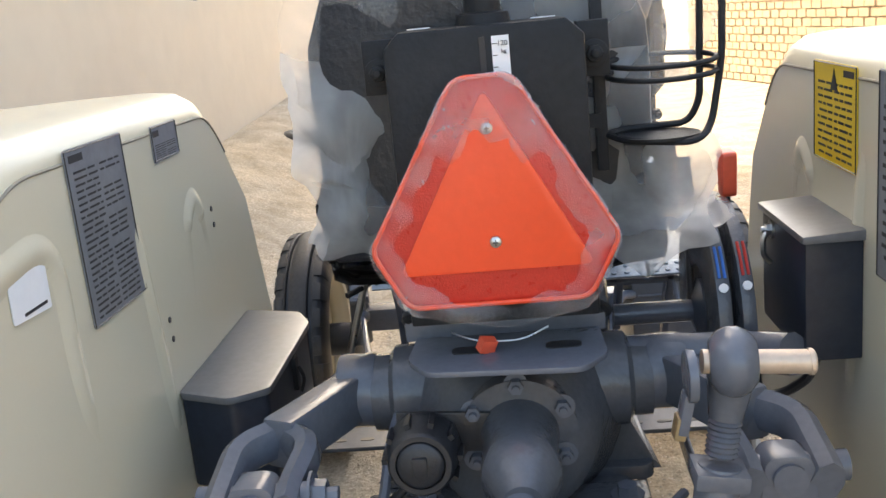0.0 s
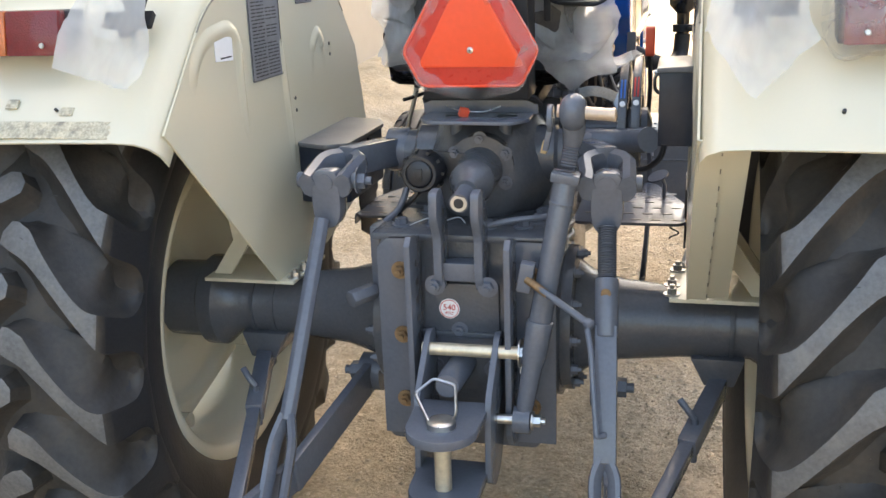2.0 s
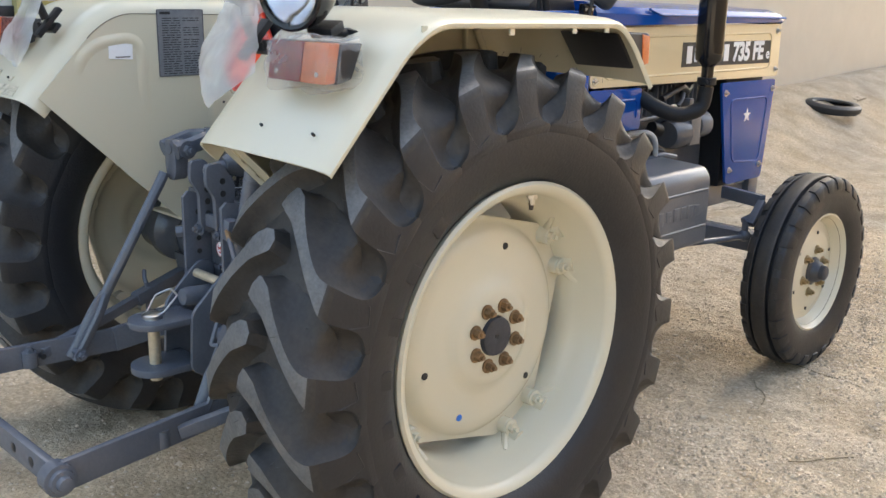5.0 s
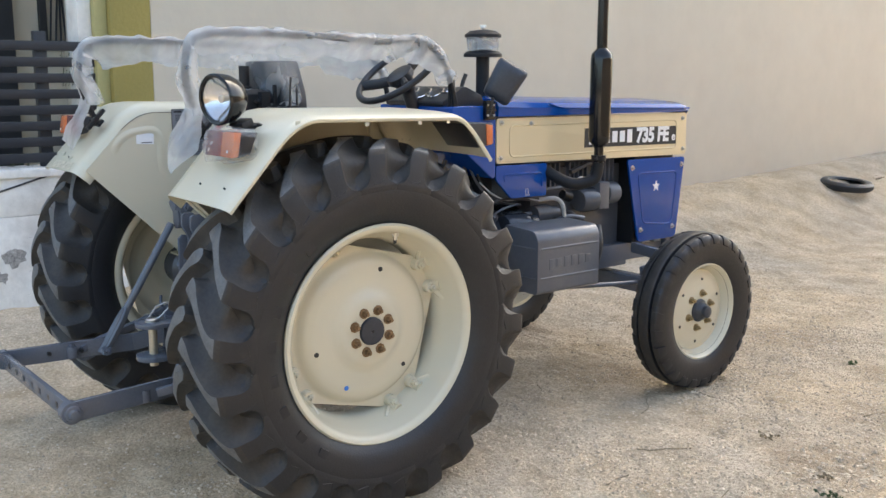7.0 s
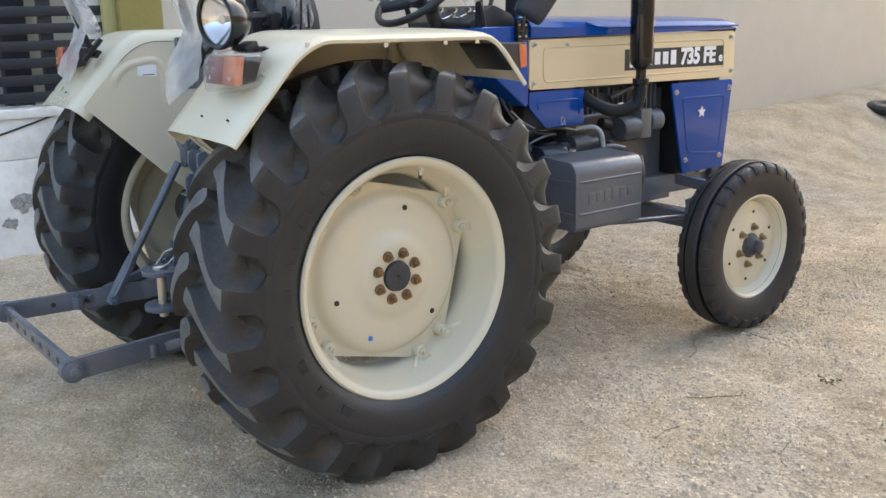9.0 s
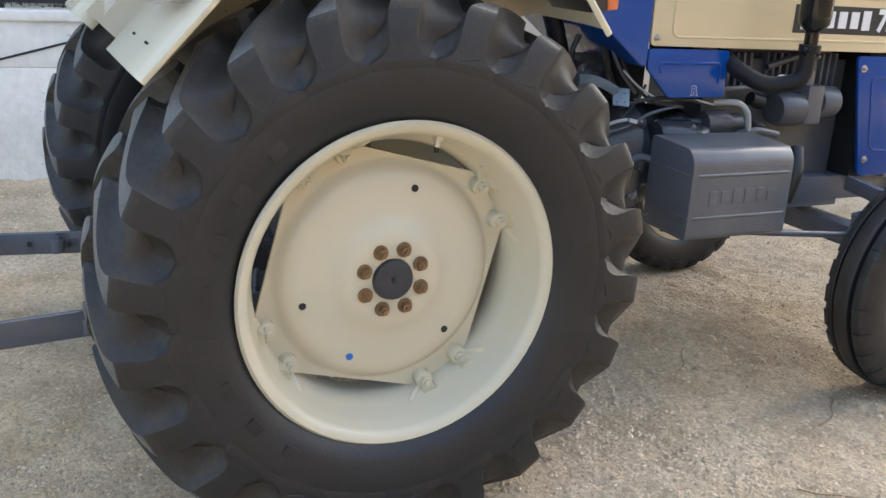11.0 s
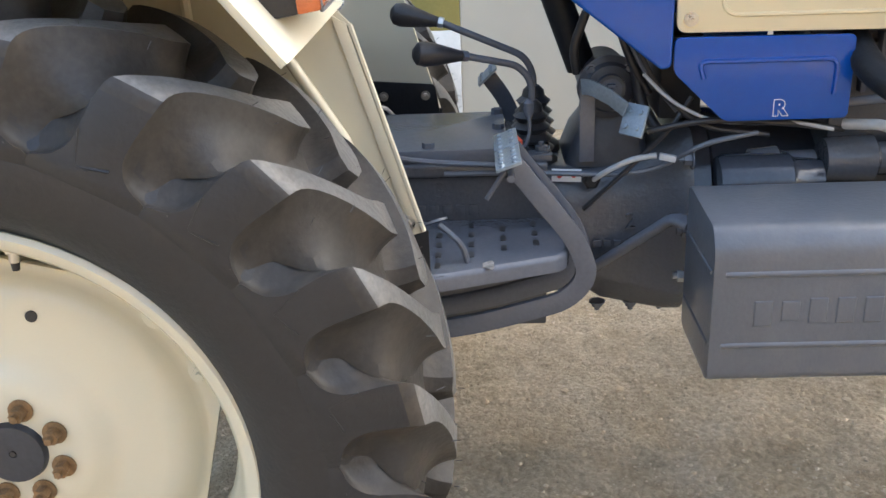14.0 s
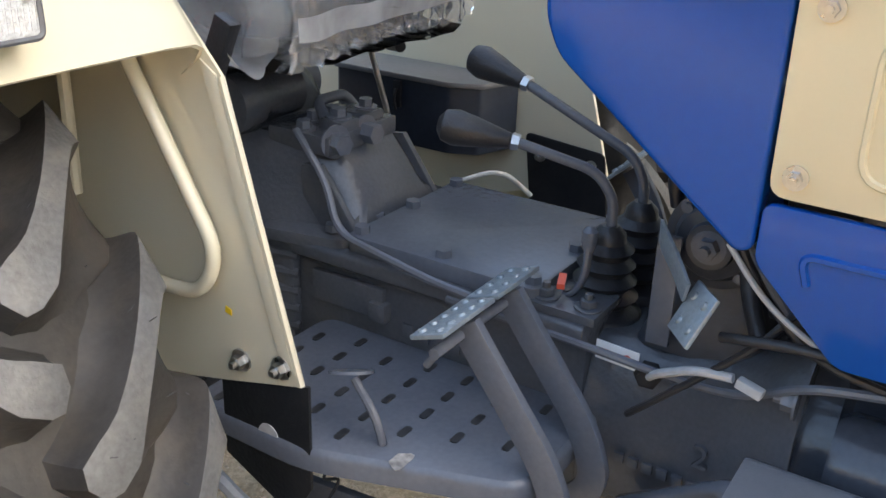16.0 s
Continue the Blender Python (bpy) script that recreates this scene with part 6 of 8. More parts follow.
for y, w, zb, zt in ((0.82, 0.150, 0.53, 0.805), (0.90, 0.135, 0.535, 0.80), (0.935, 0.138, 0.512, 0.803), (1.00, 0.150, 0.500, 0.815), (1.06, 0.185, 0.498, 0.86), (1.095, 0.205, 0.505, 0.885)):
    rings.append([(x, y, z) for x, z in ((-w * 0.7, zb), (w * 0.7, zb), (w, zb + 0.06), (w, zt - 0.09), (w * 0.85, zt - 0.02), (w * 0.7, zt), (-w * 0.7, zt), (-w * 0.85, zt - 0.02), (-w, zt - 0.09), (-w, zb + 0.06))])
loop_rings(b, rings)
ch = part("clutch_housing", b, SLATE_CAST, tractor, "slate grey cast clutch housing", bevel=0.006)
for y in (0.86, 0.93, 1.00, 1.06):
    b = BM()
    hexbolt(b, (0.095, y, 0.537 if y < 0.92 else 0.503), (0, 0, -1), 0.011, 0.010)
    part("bottom_bolt", b, SLATE, ch)
writing("cast_figure", "2", 0.045, Matrix.Translation((0.151, 0.985, 0.70)) @ ry90, SLATE_CAST, ch, depth=0.004)
for k in range(7):
    b = BM()
    box(b, (0.146 + 0.001 * k, 0.88 + 0.020 * k, 0.655), (0.006, 0.014, 0.014))
    part("cast_bar", b, SLATE_CAST, ch, bevel=0.001)
b = BM()
lathe(b, [(0, 0.205), (0.035, 0.208), (0.045, 0.19), (0.10, 0.185), (0.14, 0.165), (0.30, 0.16), (0.31, 0.10)], (0.0, 1.095, 0.70), (0, 1, 0), 44)
part("bell_housing", b, DARKGLOSS, ch, "round dark grey flywheel housing", angle=40)
b = BM()
lathe(b, [(0, 0.052), (0.012, 0.058), (0.13, 0.058), (0.14, 0.05), (0.19, 0.045), (0.20, 0.02)], (0.20, 1.135, 0.79), (0, 1, 0), 28)
part("starter_motor", b, DARKGLOSS, ch, "dark glossy starter motor")
for x, z in ((0.20, 0.84), (0.215, 0.70), (0.20, 0.60)):
    b = BM()
    hexbolt(b, (x * 0.97, 1.09, z), (0, -1, 0), 0.013, 0.014)
    part("flange_bolt", b, STEEL if z == 0.60 else SLATE, ch)
b = BM()
box(b, (0.0, 1.66, 0.79), (0.30, 0.62, 0.50))
box(b, (0.0, 1.62, 1.06), (0.24, 0.62, 0.10))
box(b, (0.0, 1.66, 0.545), (0.24, 0.60, 0.06))
eng = part("engine_block", b, SLATE_CAST, tractor, "dark greasy diesel engine block", bevel=0.01)
for k in range(15):
    b = BM()
    box(b, (0.155, 1.40 + 0.19 * (k // 5) + 0.030 * (k % 5), 1.005), (0.03, 0.010, 0.11))
    part("cylinder_fin", b, SLATE, eng, bevel=0.002)
# injection pump group and pipes on the right side
for c, d, prof, m in (((0.20, 1.62, 0.875), (0, 1, 0), [(0, 0.05), (0.02, 0.058), (0.10, 0.058), (0.115, 0.045)], SLATE_CAST),
                      ((0.20, 1.80, 0.90), (0, 1, 0), [(0, 0.05), (0.015, 0.055), (0.075, 0.052), (0.09, 0.03)], BOX_GREY),
                      ((0.19, 1.33, 0.83), (0, 1, 0), [(0, 0.042), (0.09, 0.045), (0.10, 0.032), (0.15, 0.032)], SLATE_CAST),
                      ((0.18, 1.20, 0.815), (0, 1, 0.05), [(0, 0.035), (0.05, 0.038), (0.06, 0.028), (0.12, 0.026)], SLATE),
                      ((0.22, 1.52, 0.76), (0, 0.2, 1), [(0, 0.03), (0.07, 0.032), (0.08, 0.02)], BLACK),
                      ((0.21, 1.50, 0.915), (0, 1, -0.3), [(0, 0.022), (0.05, 0.026), (0.06, 0.016)], BLACK)):
    b = BM()
    lathe(b, prof, c, d, 24)
    part("engine_auxiliary", b, m, eng)
b = BM()
box(b, (0.21, 1.755, 0.895), (0.075, 0.07, 0.13))
box(b, (0.21, 1.73, 0.985), (0.05, 0.03, 0.05))
part("pump_block", b, BOX_GREY, eng, bevel=0.005)
b = BM()
lathe(b, [(0, 0.018), (0.015, 0.022), (0.03, 0.018)], (0.21, 1.655, 0.96), (0, 0, 1), 14)
part("pump_cap", b, BLACK, eng)
for pts, r, m in (([(0.20, 1.36, 0.90), (0.25, 1.42, 0.91), (0.26, 1.455, 0.88), (0.25, 1.48, 0.80), (0.22, 1.50, 0.72)], 0.010, HOSE),
                  ([(0.20, 1.25, 0.93), (0.22, 1.40, 0.95), (0.21, 1.60, 0.955), (0.21, 1.70, 1.00), (0.20, 1.72, 1.04)], 0.009, SLATE),
                  ([(0.21, 1.0, 0.90), (0.23, 1.10, 0.925), (0.235, 1.25, 0.915), (0.20, 1.36, 0.89)], 0.006, PLASTIC_BLACK),
                  ([(0.21, 1.74, 0.74), (0.25, 1.72, 0.66), (0.24, 1.70, 0.56)], 0.028, PLASTIC_BLACK),
                  ([(0.22, 1.54, 1.02), (0.22, 1.68, 1.06), (0.20, 1.75, 1.03), (0.18, 1.80, 1.05)], 0.012, PLASTIC_BLACK),
                  ([(0.22, 1.66, 0.97), (0.235, 1.60, 1.0), (0.23, 1.55, 0.97)], 0.004, STEEL),
                  ([(0.235, 1.44, 0.80), (0.26, 1.50, 0.82), (0.255, 1.60, 0.80)], 0.012, SLATE)):
    b = BM()
    tube(b, pts, r, 10, corner=0.05)
    part("pipe", b, m, eng)
# radiator and front bolster
b = BM()
box(b, (0.0, 2.14, 0.86), (0.46, 0.30, 0.46))
part("radiator", b, BLACK, tractor, "black radiator core", bevel=0.005)
b = BM()
box(b, (0.0, 2.02, 0.585), (0.40, 0.66, 0.09))
box(b, (0.0, 2.30, 0.60), (0.46, 0.08, 0.10))
box(b, (0.165, 1.75, 0.55), (0.05, 0.5, 0.07))
box(b, (-0.165, 1.75, 0.55), (0.05, 0.5, 0.07))
part("front_bolster", b, SLATE, tractor, "slate grey front axle bolster", bevel=0.008)
b = BM()
box(b, (0.215, 2.10, 0.635), (0.03, 0.06, 0.02))
part("shim", b, HOSE, tractor, bevel=0.002)
b = BM()
box(b, (0.215, 2.19, 0.632), (0.03, 0.05, 0.02))
part("shim", b, HOSE, tractor, bevel=0.002)
b = BM()
bar_between(b, (-0.52, 1.955, 0.445), (0.52, 1.955, 0.445), 0.09, 0.075)
fa = part("front_axle", b, SLATE, tractor, "slate grey front axle beam", bevel=0.008)
for s in (-1, 1):
    b = BM()
    rod(b, (s * 0.52, 1.955, 0.36), (s * 0.515, 1.955, 0.60), 0.034, n=20)
    rod(b, (s * 0.52, 1.955, 0.375), (s * 0.60, 1.955, 0.375), 0.03, n=18)
    bar_between(b, (s * 0.515, 1.955, 0.60), (s * 0.48, 1.78, 0.56), 0.05, 0.02)
    part("kingpin", b, SLATE, fa, bevel=0.004)
    b = BM()
    hexbolt(b, (s * 0.515, 1.955, 0.61), (0, 0, 1), 0.018, 0.016)
    part("arm_bolt", b, SLATE, fa)
    b = BM()
    rod(b, (s * 0.48, 1.78, 0.50), (s * 0.48, 1.78, 0.57), 0.013, n=12)
    part("arm_pin", b, SLATE, fa)
    b = BM()
    tube(b, [(s * 0.48, 1.78, 0.50), (s * 0.42, 1.45, 0.515), (s * 0.34, 1.10, 0.53)], 0.011, 10, corner=0.1)
    ball(b, (s * 0.48, 1.78, 0.505), 0.024)
    part("drag_link", b, SLATE, fa)
    b = BM()
    bar_between(b, (s * 0.30, 1.92, 0.63), (s * 0.50, 1.86, 0.63), 0.03, 0.05)
    bar_between(b, (s * 0.50, 1.86, 0.63), (s * 0.50, 1.78, 0.55), 0.03, 0.03)
    part("stop_arm", b, SLATE, fa, bevel=0.004)

# ---------------------------------------------------------------- grey side box
b = BM()
prism(b, round_poly([(0.285, 0.54), (0.500, 0.535), (0.500, 0.775), (0.475, 0.812), (0.285, 0.822)], 0.02, 5), "y", 1.065, 1.45)
sb = part("side_box", b, BOX_GREY, tractor, "grey painted steel side box with raised lettering", bevel=0.004)
for z in (0.735, 0.605):
    b = BM()
    tube(b, [(0.4965, 1.085, z), (0.4975, 1.10, z), (0.4975, 1.42, z), (0.4965, 1.435, z)], 0.006, 10, corner=0.01)
    part("swage", b, BOX_GREY, sb)
    b = BM()
    tube(b, [(0.30, 1.066, z), (0.488, 1.066, z)], 0.004, 8, corner=0)
    part("swage", b, BOX_GREY, sb)
for k in range(6):
    b = BM()
    y0 = 1.150 + k * 0.045
    box(b, (0.4998, y0, 0.668 if k else 0.664), (0.0045, 0.030, 0.046 if k not in (1, 5) else 0.036))
    part("raised_mark", b, BOX_GREY, sb, bevel=0.0022, seg=3)
b = BM()
tube(b, [(0.285, 1.075, 0.74), (0.25, 1.05, 0.745), (0.20, 0.96, 0.66), (0.16, 0.90, 0.60)], 0.020, 10, corner=0.06, flat=0.6)
part("box_bracket", b, SLATE, sb, bevel=0.003)

# ---------------------------------------------------------------- exhaust and air cleaner
EX = (0.405, 1.53)
b = BM()
lathe(b, [(1.06, 0.021), (1.15, 0.022), (1.175, 0.046), (1.20, 0.049), (1.54, 0.049), (1.565, 0.046), (1.59, 0.024), (2.05, 0.024)], (EX[0], EX[1], 0), (0, 0, 1), 32)
ex = part("exhaust", b, GLOSS_BLACK, tractor, "glossy black upright exhaust silencer", angle=40)
b = BM()
tube(b, [(EX[0], EX[1], 1.08), (EX[0] - 0.005, EX[1] - 0.005, 1.0), (0.36, 1.42, 0.975), (0.28, 1.36, 1.02), (0.20, 1.36, 1.06)], 0.027, 14, corner=0.08)
part("elbow", b, BLACK, ex)
b = BM()
lathe(b, [(-0.012, 0.022), (-0.012, 0.034), (0.012, 0.034), (0.012, 0.022)], (EX[0], EX[1], 1.10), (0, 0, 1), 20)
hexbolt(b, (EX[0] + 0.02, EX[1] - 0.034, 1.10), (0.3, -1, 0), 0.008, 0.012)
part("clamp", b, BLACK, ex)
PC = (0.0, 1.175)
b = BM()
rod(b, (*PC, 1.34), (*PC, 1.562), 0.031, n=24)
pc = part("air_cleaner", b, BLACK, tractor, "black air pre-cleaner with a clear bowl")
b = BM()
lathe(b, [(1.552, 0.03), (1.552, 0.088), (1.566, 0.088), (1.578, 0.074), (1.582, 0.03)], (*PC, 0), (0, 0, 1), 36)
part("base", b, BLACK, pc)
b = BM()
lathe(b, [(1.580, 0.020), (1.588, 0.038), (1.618, 0.040), (1.622, 0.02)], (*PC, 0), (0, 0, 1), 28)
part("dust_core", b, HOSE, pc)
b = BM()
lathe(b, [(1.580, 0.070), (1.645, 0.078), (1.645, 0.076), (1.580, 0.068)], (*PC, 0), (0, 0, 1), 36, shut=True)
bowl = part("clear_bowl", b, CLEARFILM, pc, "clear plastic dust bowl")
b = BM()
lathe(b, [(1.640, 0.02), (1.640, 0.084), (1.652, 0.084), (1.668, 0.062), (1.674, 0.02)], (*PC, 0), (0, 0, 1), 36)
part("cap", b, BLACK, pc)
b = BM()
ball(b, (*PC, 1.682), 0.009)
box(b, (PC[0], PC[1], 1.69), (0.03, 0.006, 0.012), (0, 0, 40))
part("wing_nut", b, STEEL, pc)
for a in range(6):
    b = BM()
    t = a * math.pi / 3
    rod(b, (PC[0] + 0.066 * math.cos(t), PC[1] + 0.066 * math.sin(t), 1.58), (PC[0] + 0.070 * math.cos(t), PC[1] + 0.070 * math.sin(t), 1.645), 0.003, n=6)
    part("stay", b, HOSE, pc)

# ---------------------------------------------------------------- dash, steering wheel, mirror
b = BM()
prism(b, round_poly([(0.79, 1.33), (0.775, 1.355), (0.90, 1.425), (1.0, 1.385), (1.02, 1.33)], 0.02), "x", -0.20, 0.20)
dash = part("dashboard", b, PLASTIC_BLACK, tractor, "black dashboard with round chrome-ringed gauges", bevel=0.01)
dn = Vector((0, -0.49, 0.87))
for x, y, z, r in ((-0.09, 0.835, 1.388, 0.035), (0.0, 0.83, 1.385, 0.04), (0.09, 0.835, 1.388, 0.035), (0.145, 0.86, 1.402, 0.02)):
    b = BM()
    lathe(b, [(-0.004, r + 0.006), (0.008, r + 0.006), (0.010, r), (0.002, r - 0.001)], (x, y, z), dn, 28)
    part("gauge_ring", b, CHROME, dash)
    b = BM()
    rod(b, Vector((x, y, z)) + dn * 0.003, Vector((x, y, z)) + dn * 0.005, r - 0.001, n=28)
    part("gauge_face", b, INK, dash)
b = BM()
tube(b, [(0.14, 0.93, 1.40), (0.14, 0.94, 1.44), (0.15, 0.95, 1.475)], 0.009, 8, corner=0.02)
part("throttle_lever", b, PLASTIC_BLACK, dash)
b = BM()
rod(b, (0.22, 0.80, 1.30), (0.225, 0.80, 1.43), 0.008, n=10)
rod(b, (0.24, 0.81, 1.30), (0.24, 0.81, 1.45), 0.004, n=8)
part("stop_rod", b, BLACK, dash)
b = BM()
tube(b, [(0.10, 0.752, 1.25), (0.10, 0.735, 1.235), (0.10, 0.735, 1.17)], 0.003, 6, corner=0.01)
box(b, (0.10, 0.735, 1.195), (0.006, 0.035, 0.045), (20, 0, 0))
part("key", b, PLASTIC_BLACK, dash, "ignition keys on a ring", bevel=0.002)
SW = Matrix.Translation((0.0, 0.695, 1.480)) @ Matrix.Rotation(radians(38), 4, "X")
b = BM()
tube(b, [SW @ Vector((0.195 * math.cos(a), 0.195 * math.sin(a), 0)) for a in np.linspace(0, 2 * math.pi, 49)[:-1]], 0.0145, 12, corner=0, shut=True)
sw = part("steering_wheel", b, PLASTIC_BLACK, tractor, "black three spoke steering wheel")
for a in (90, 210, 330):
    b = BM()
    a = radians(a)
    e = Vector((math.cos(a), math.sin(a), 0))
    tube(b, [SW @ (e * 0.03 + Vector((0, 0, -0.03))), SW @ (e * 0.11 + Vector((0, 0, -0.02))), SW @ (e * 0.19)], 0.014, 8, corner=0.04, flat=1.6)
    part("spoke", b, PLASTIC_BLACK, sw)
b = BM()
lathe(b, [(-0.10, 0.032), (-0.05, 0.045), (-0.03, 0.062), (-0.005, 0.060), (0.0, 0.045)], SW @ Vector((0, 0, 0)), SW.to_3x3() @ Vector((0, 0, 1)), 28)
part("hub", b, PLASTIC_BLACK, sw)
b = BM()
rod(b, SW @ Vector((0, 0, -0.08)), (0.0, 0.78, 1.32), 0.03, n=18)
part("column", b, PLASTIC_BLACK, sw)

MR = Matrix.Translation((0.305, 1.035, 1.440)) @ Matrix(((0.62, -0.78, 0, 0), (0.78, 0.62, 0, 0), (0, 0, 1, 0), (0, 0, 0, 1))) @ Matrix.Rotation(radians(30), 4, "Y")
b = BM()
rings = []
for depth, k in ((0.022, 0.96), (0.016, 1.0), (-0.004, 1.0), (-0.022, 0.95), (-0.034, 0.82), (-0.038, 0.60)):
    outline = round_poly([(-0.060 * k, -0.086 * k), (0.060 * k, -0.086 * k), (0.072 * k, 0.086 * k), (-0.072 * k, 0.086 * k)], 0.022, 4)
    rings.append([MR @ Vector((x, depth, z)) for x, z in outline])
loop_rings(b, rings)
mir = part("mirror", b, MIRROR_GREY, tractor, "dark grey rear view mirror housing", angle=40)
b = BM()
r = bmesh.ops.create_cube(b, size=1)["verts"]
for v in r:
    v.co = MR @ Vector((v.co.x * 0.118, 0.0215 + v.co.y * 0.002, v.co.z * 0.150))
part("mirror_glass", b, CHROME, mir)
b = BM()
rod(b, (0.290, 0.985, 1.385), (0.280, 0.975, 1.30), 0.007, n=10)
part("mirror_stem", b, PLASTIC_BLACK, mir, bevel=0.002)
b = BM()
box(b, (0.272, 0.978, 1.322), (0.022, 0.052, 0.082))
mc = part("mirror_clamp", b, GLOSS_BLACK, mir, "glossy black mirror clamp", bevel=0.004)
for z in (1.292, 1.322, 1.352):
    b = BM()
    box(b, (0.286, 0.978, z), (0.008, 0.056, 0.007))
    part("clamp_band", b, GLOSS_BLACK, mir, bevel=0.002)
for y, z in ((0.962, 1.300), (0.996, 1.300), (0.962, 1.345), (0.996, 1.345)):
    b = BM()
    lathe(b, [(0, 0.0055), (0.003, 0.005), (0.0045, 0.002)], (0.283, y, z), (1, 0, 0), 12)
    part("clamp_screw", b, STEEL, mir)

# ---------------------------------------------------------------- driver's platform, pedals, levers
for s in (1, -1):
    b = BM()
    out = round_poly([(s * 0.150, 0.40), (s * 0.425, 0.40), (s * 0.430, 0.59), (s * 0.345, 0.835), (s * 0.30, 0.845), (s * 0.150, 0.845)], 0.03, 5)
    prism(b, out, "z", 0.706, 0.714)
    fp = part("footplate", b, SLATE, tractor, "slate grey footplate with punched slots", bevel=0.002)
    b = BM()
    way = rounded([(s * 0.426, 0.42, 0), (s * 0.429, 0.592, 0), (s * 0.344, 0.834, 0), (s * 0.30, 0.844, 0), (s * 0.16, 0.844, 0)], 6, 0.04)
    rings = []
    for i, p in enumerate(way):
        d = (way[min(i + 1, len(way) - 1)] - way[max(i - 1, 0)]).normalized()
        n = Vector((d.y * s, -d.x * s, 0))
        rings.append([p + n * a + Vector((0, 0, z)) for a, z in ((-0.006, 0.7085), (-0.001, 0.7145), (0.004, 0.7115), (0.0065, 0.704), (0.0065, 0.684), (0.0035, 0.684), (0.0030, 0.7015), (-0.006, 0.7055))])
    loop_rings(b, rings)
    part("skirt", b, SLATE, fp, angle=50)
    for i in range(5):
        for j in range(7):
            x, y = 0.186 + 0.049 * i + (0.022 if j in (0, 2, 5) else 0.0), 0.430 + 0.060 * j
            if x > 0.405 - max(0, y - 0.58) * 0.36 or y > 0.80:
                continue
            b = BM()
            prism(b, round_poly([(s * (x - 0.0125), y - 0.0055), (s * (x + 0.0125), y - 0.0055), (s * (x + 0.0125), y + 0.0055), (s * (x - 0.0125), y + 0.0055)], 0.005, 3), "z", 0.7141, 0.7150)
            part("slot", b, INK, fp)
    b = BM()
    prism(b, [(0.46, 0.785), (0.60, 0.80), (0.60, 0.655), (0.57, 0.60), (0.46, 0.655)], "x", s * 0.425, s * 0.430)
    hp2 = part("hanger_plate", b, BLACK, fp, "black hanger plate", bevel=0.001)
    b = BM()
    rod(b, (s * 0.4305, 0.535, 0.71), (s * 0.4315, 0.535, 0.71), 0.016, n=20)
    part("round_hole", b, HOSE, fp)
    for y, z in ((0.564, 0.816), (0.50, 0.805)):
        b = BM()
        hexbolt(b, (s * (FEN_IN + 0.001), y, z), (s, 0, 0), 0.0095, 0.010)
        part("panel_bolt", b, STEEL, fp)
b = BM()
tube(b, [(0.370, 0.664, 0.714), (0.372, 0.655, 0.75), (0.362, 0.615, 0.785)], 0.0055, 8, corner=0.03)
lathe(b, [(0, 0.028), (0.004, 0.028)], (0.355, 0.605, 0.785), (-0.4, -0.3, 1), 20)
part("lock_pedal", b, SLATE, tractor, "small slate grey foot pedal")
b = BM()
out = [(0.385 + 0.017 * math.cos(a) * (1 + 0.25 * math.sin(3 * a)), 0.70 + 0.014 * math.sin(a) * (1 + 0.3 * math.cos(2 * a))) for a in np.linspace(0, 2 * math.pi, 18)[:-1]]
prism(b, out, "z", 0.7142, 0.7150)
part("cement_splash", b, FLAKE, tractor, "dried pale splash")


def pad(name, c, u, v, w, h, parent):
    """A foot pad of size w by h along u and v, with raised studs."""
    c, u, v = Vector(c), Vector(u).normalized(), Vector(v).normalized()
    n = u.cross(v).normalized()
    if n.z < 0:
        n = -n
    b = BM()
    rings = [[c + u * a * w / 2 + v * e * h / 2 + n * k for a, e in ((-1, -1), (1, -1), (1, 1), (-1, 1))] for k in (-0.003, 0.003)]
    loop_rings(b, rings)
    p = part(name, b, PEDAL, parent, bevel=0.002)
    k = max(2, round(w / 0.024))
    for i in range(k):
        for j in range(2):
            b = BM()
            q = c + u * w * ((i + 0.5) / k - 0.5) + v * h * (0.25 if j else -0.25) + n * 0.003
            lathe(b, [(0, 0.0055), (0.003, 0.0045), (0.0035, 0.001)], q, n, 10)
            part("stud", b, PEDAL, parent)
    return p


def brake_pedals(s):
    hold = None
    for x in (0.325, 0.225):
        b = BM()
        flat_bar(b, [(s * x, 0.745, 0.885), (s * x, 0.775, 0.845), (s * x, 0.86, 0.735), (s * x, 0.885, 0.665), (s * x, 0.845, 0.615), (s * x, 0.66, 0.565), (s * x, 0.42, 0.545)], 0.038, 0.013, 0.08)
        o = part("brake_pedal", b, SLATE, tractor, "slate grey pedal arm with a studded pad", bevel=0.002)
        hold = hold or o
    for x0, x1 in ((0.285, 0.395), (0.175, 0.278)):
        pad("pedal_pad", (s * (x0 + x1) / 2, 0.738, 0.896), (s, 0, 0), (0, 0.95, 0.34), x1 - x0, 0.046, hold)
    b = BM()
    rod(b, (s * 0.20, 0.742, 0.872), (s * 0.385, 0.742, 0.872), 0.007, n=10)
    rod(b, (s * 0.33, 0.735, 0.872), (s * 0.335, 0.70, 0.82), 0.005, n=8)
    part("latch_bar", b, SLATE, hold)
    return hold


brake_pedals(1)
# clutch pedal on the other side
b = BM()
flat_bar(b, [(-0.22, 0.716, 0.918), (-0.22, 0.752, 0.868), (-0.22, 0.780, 0.79), (-0.22, 0.785, 0.70), (-0.22, 0.73, 0.60), (-0.22, 0.55, 0.56)], 0.036, 0.012, 0.06)
cp2 = part("clutch_pedal", b, SLATE, tractor, "slate grey clutch pedal", bevel=0.002)
pad("pedal_pad", (-0.22, 0.712, 0.926), (1, 0, 0), (0, 0.72, 0.69), 0.085, 0.055, cp2)
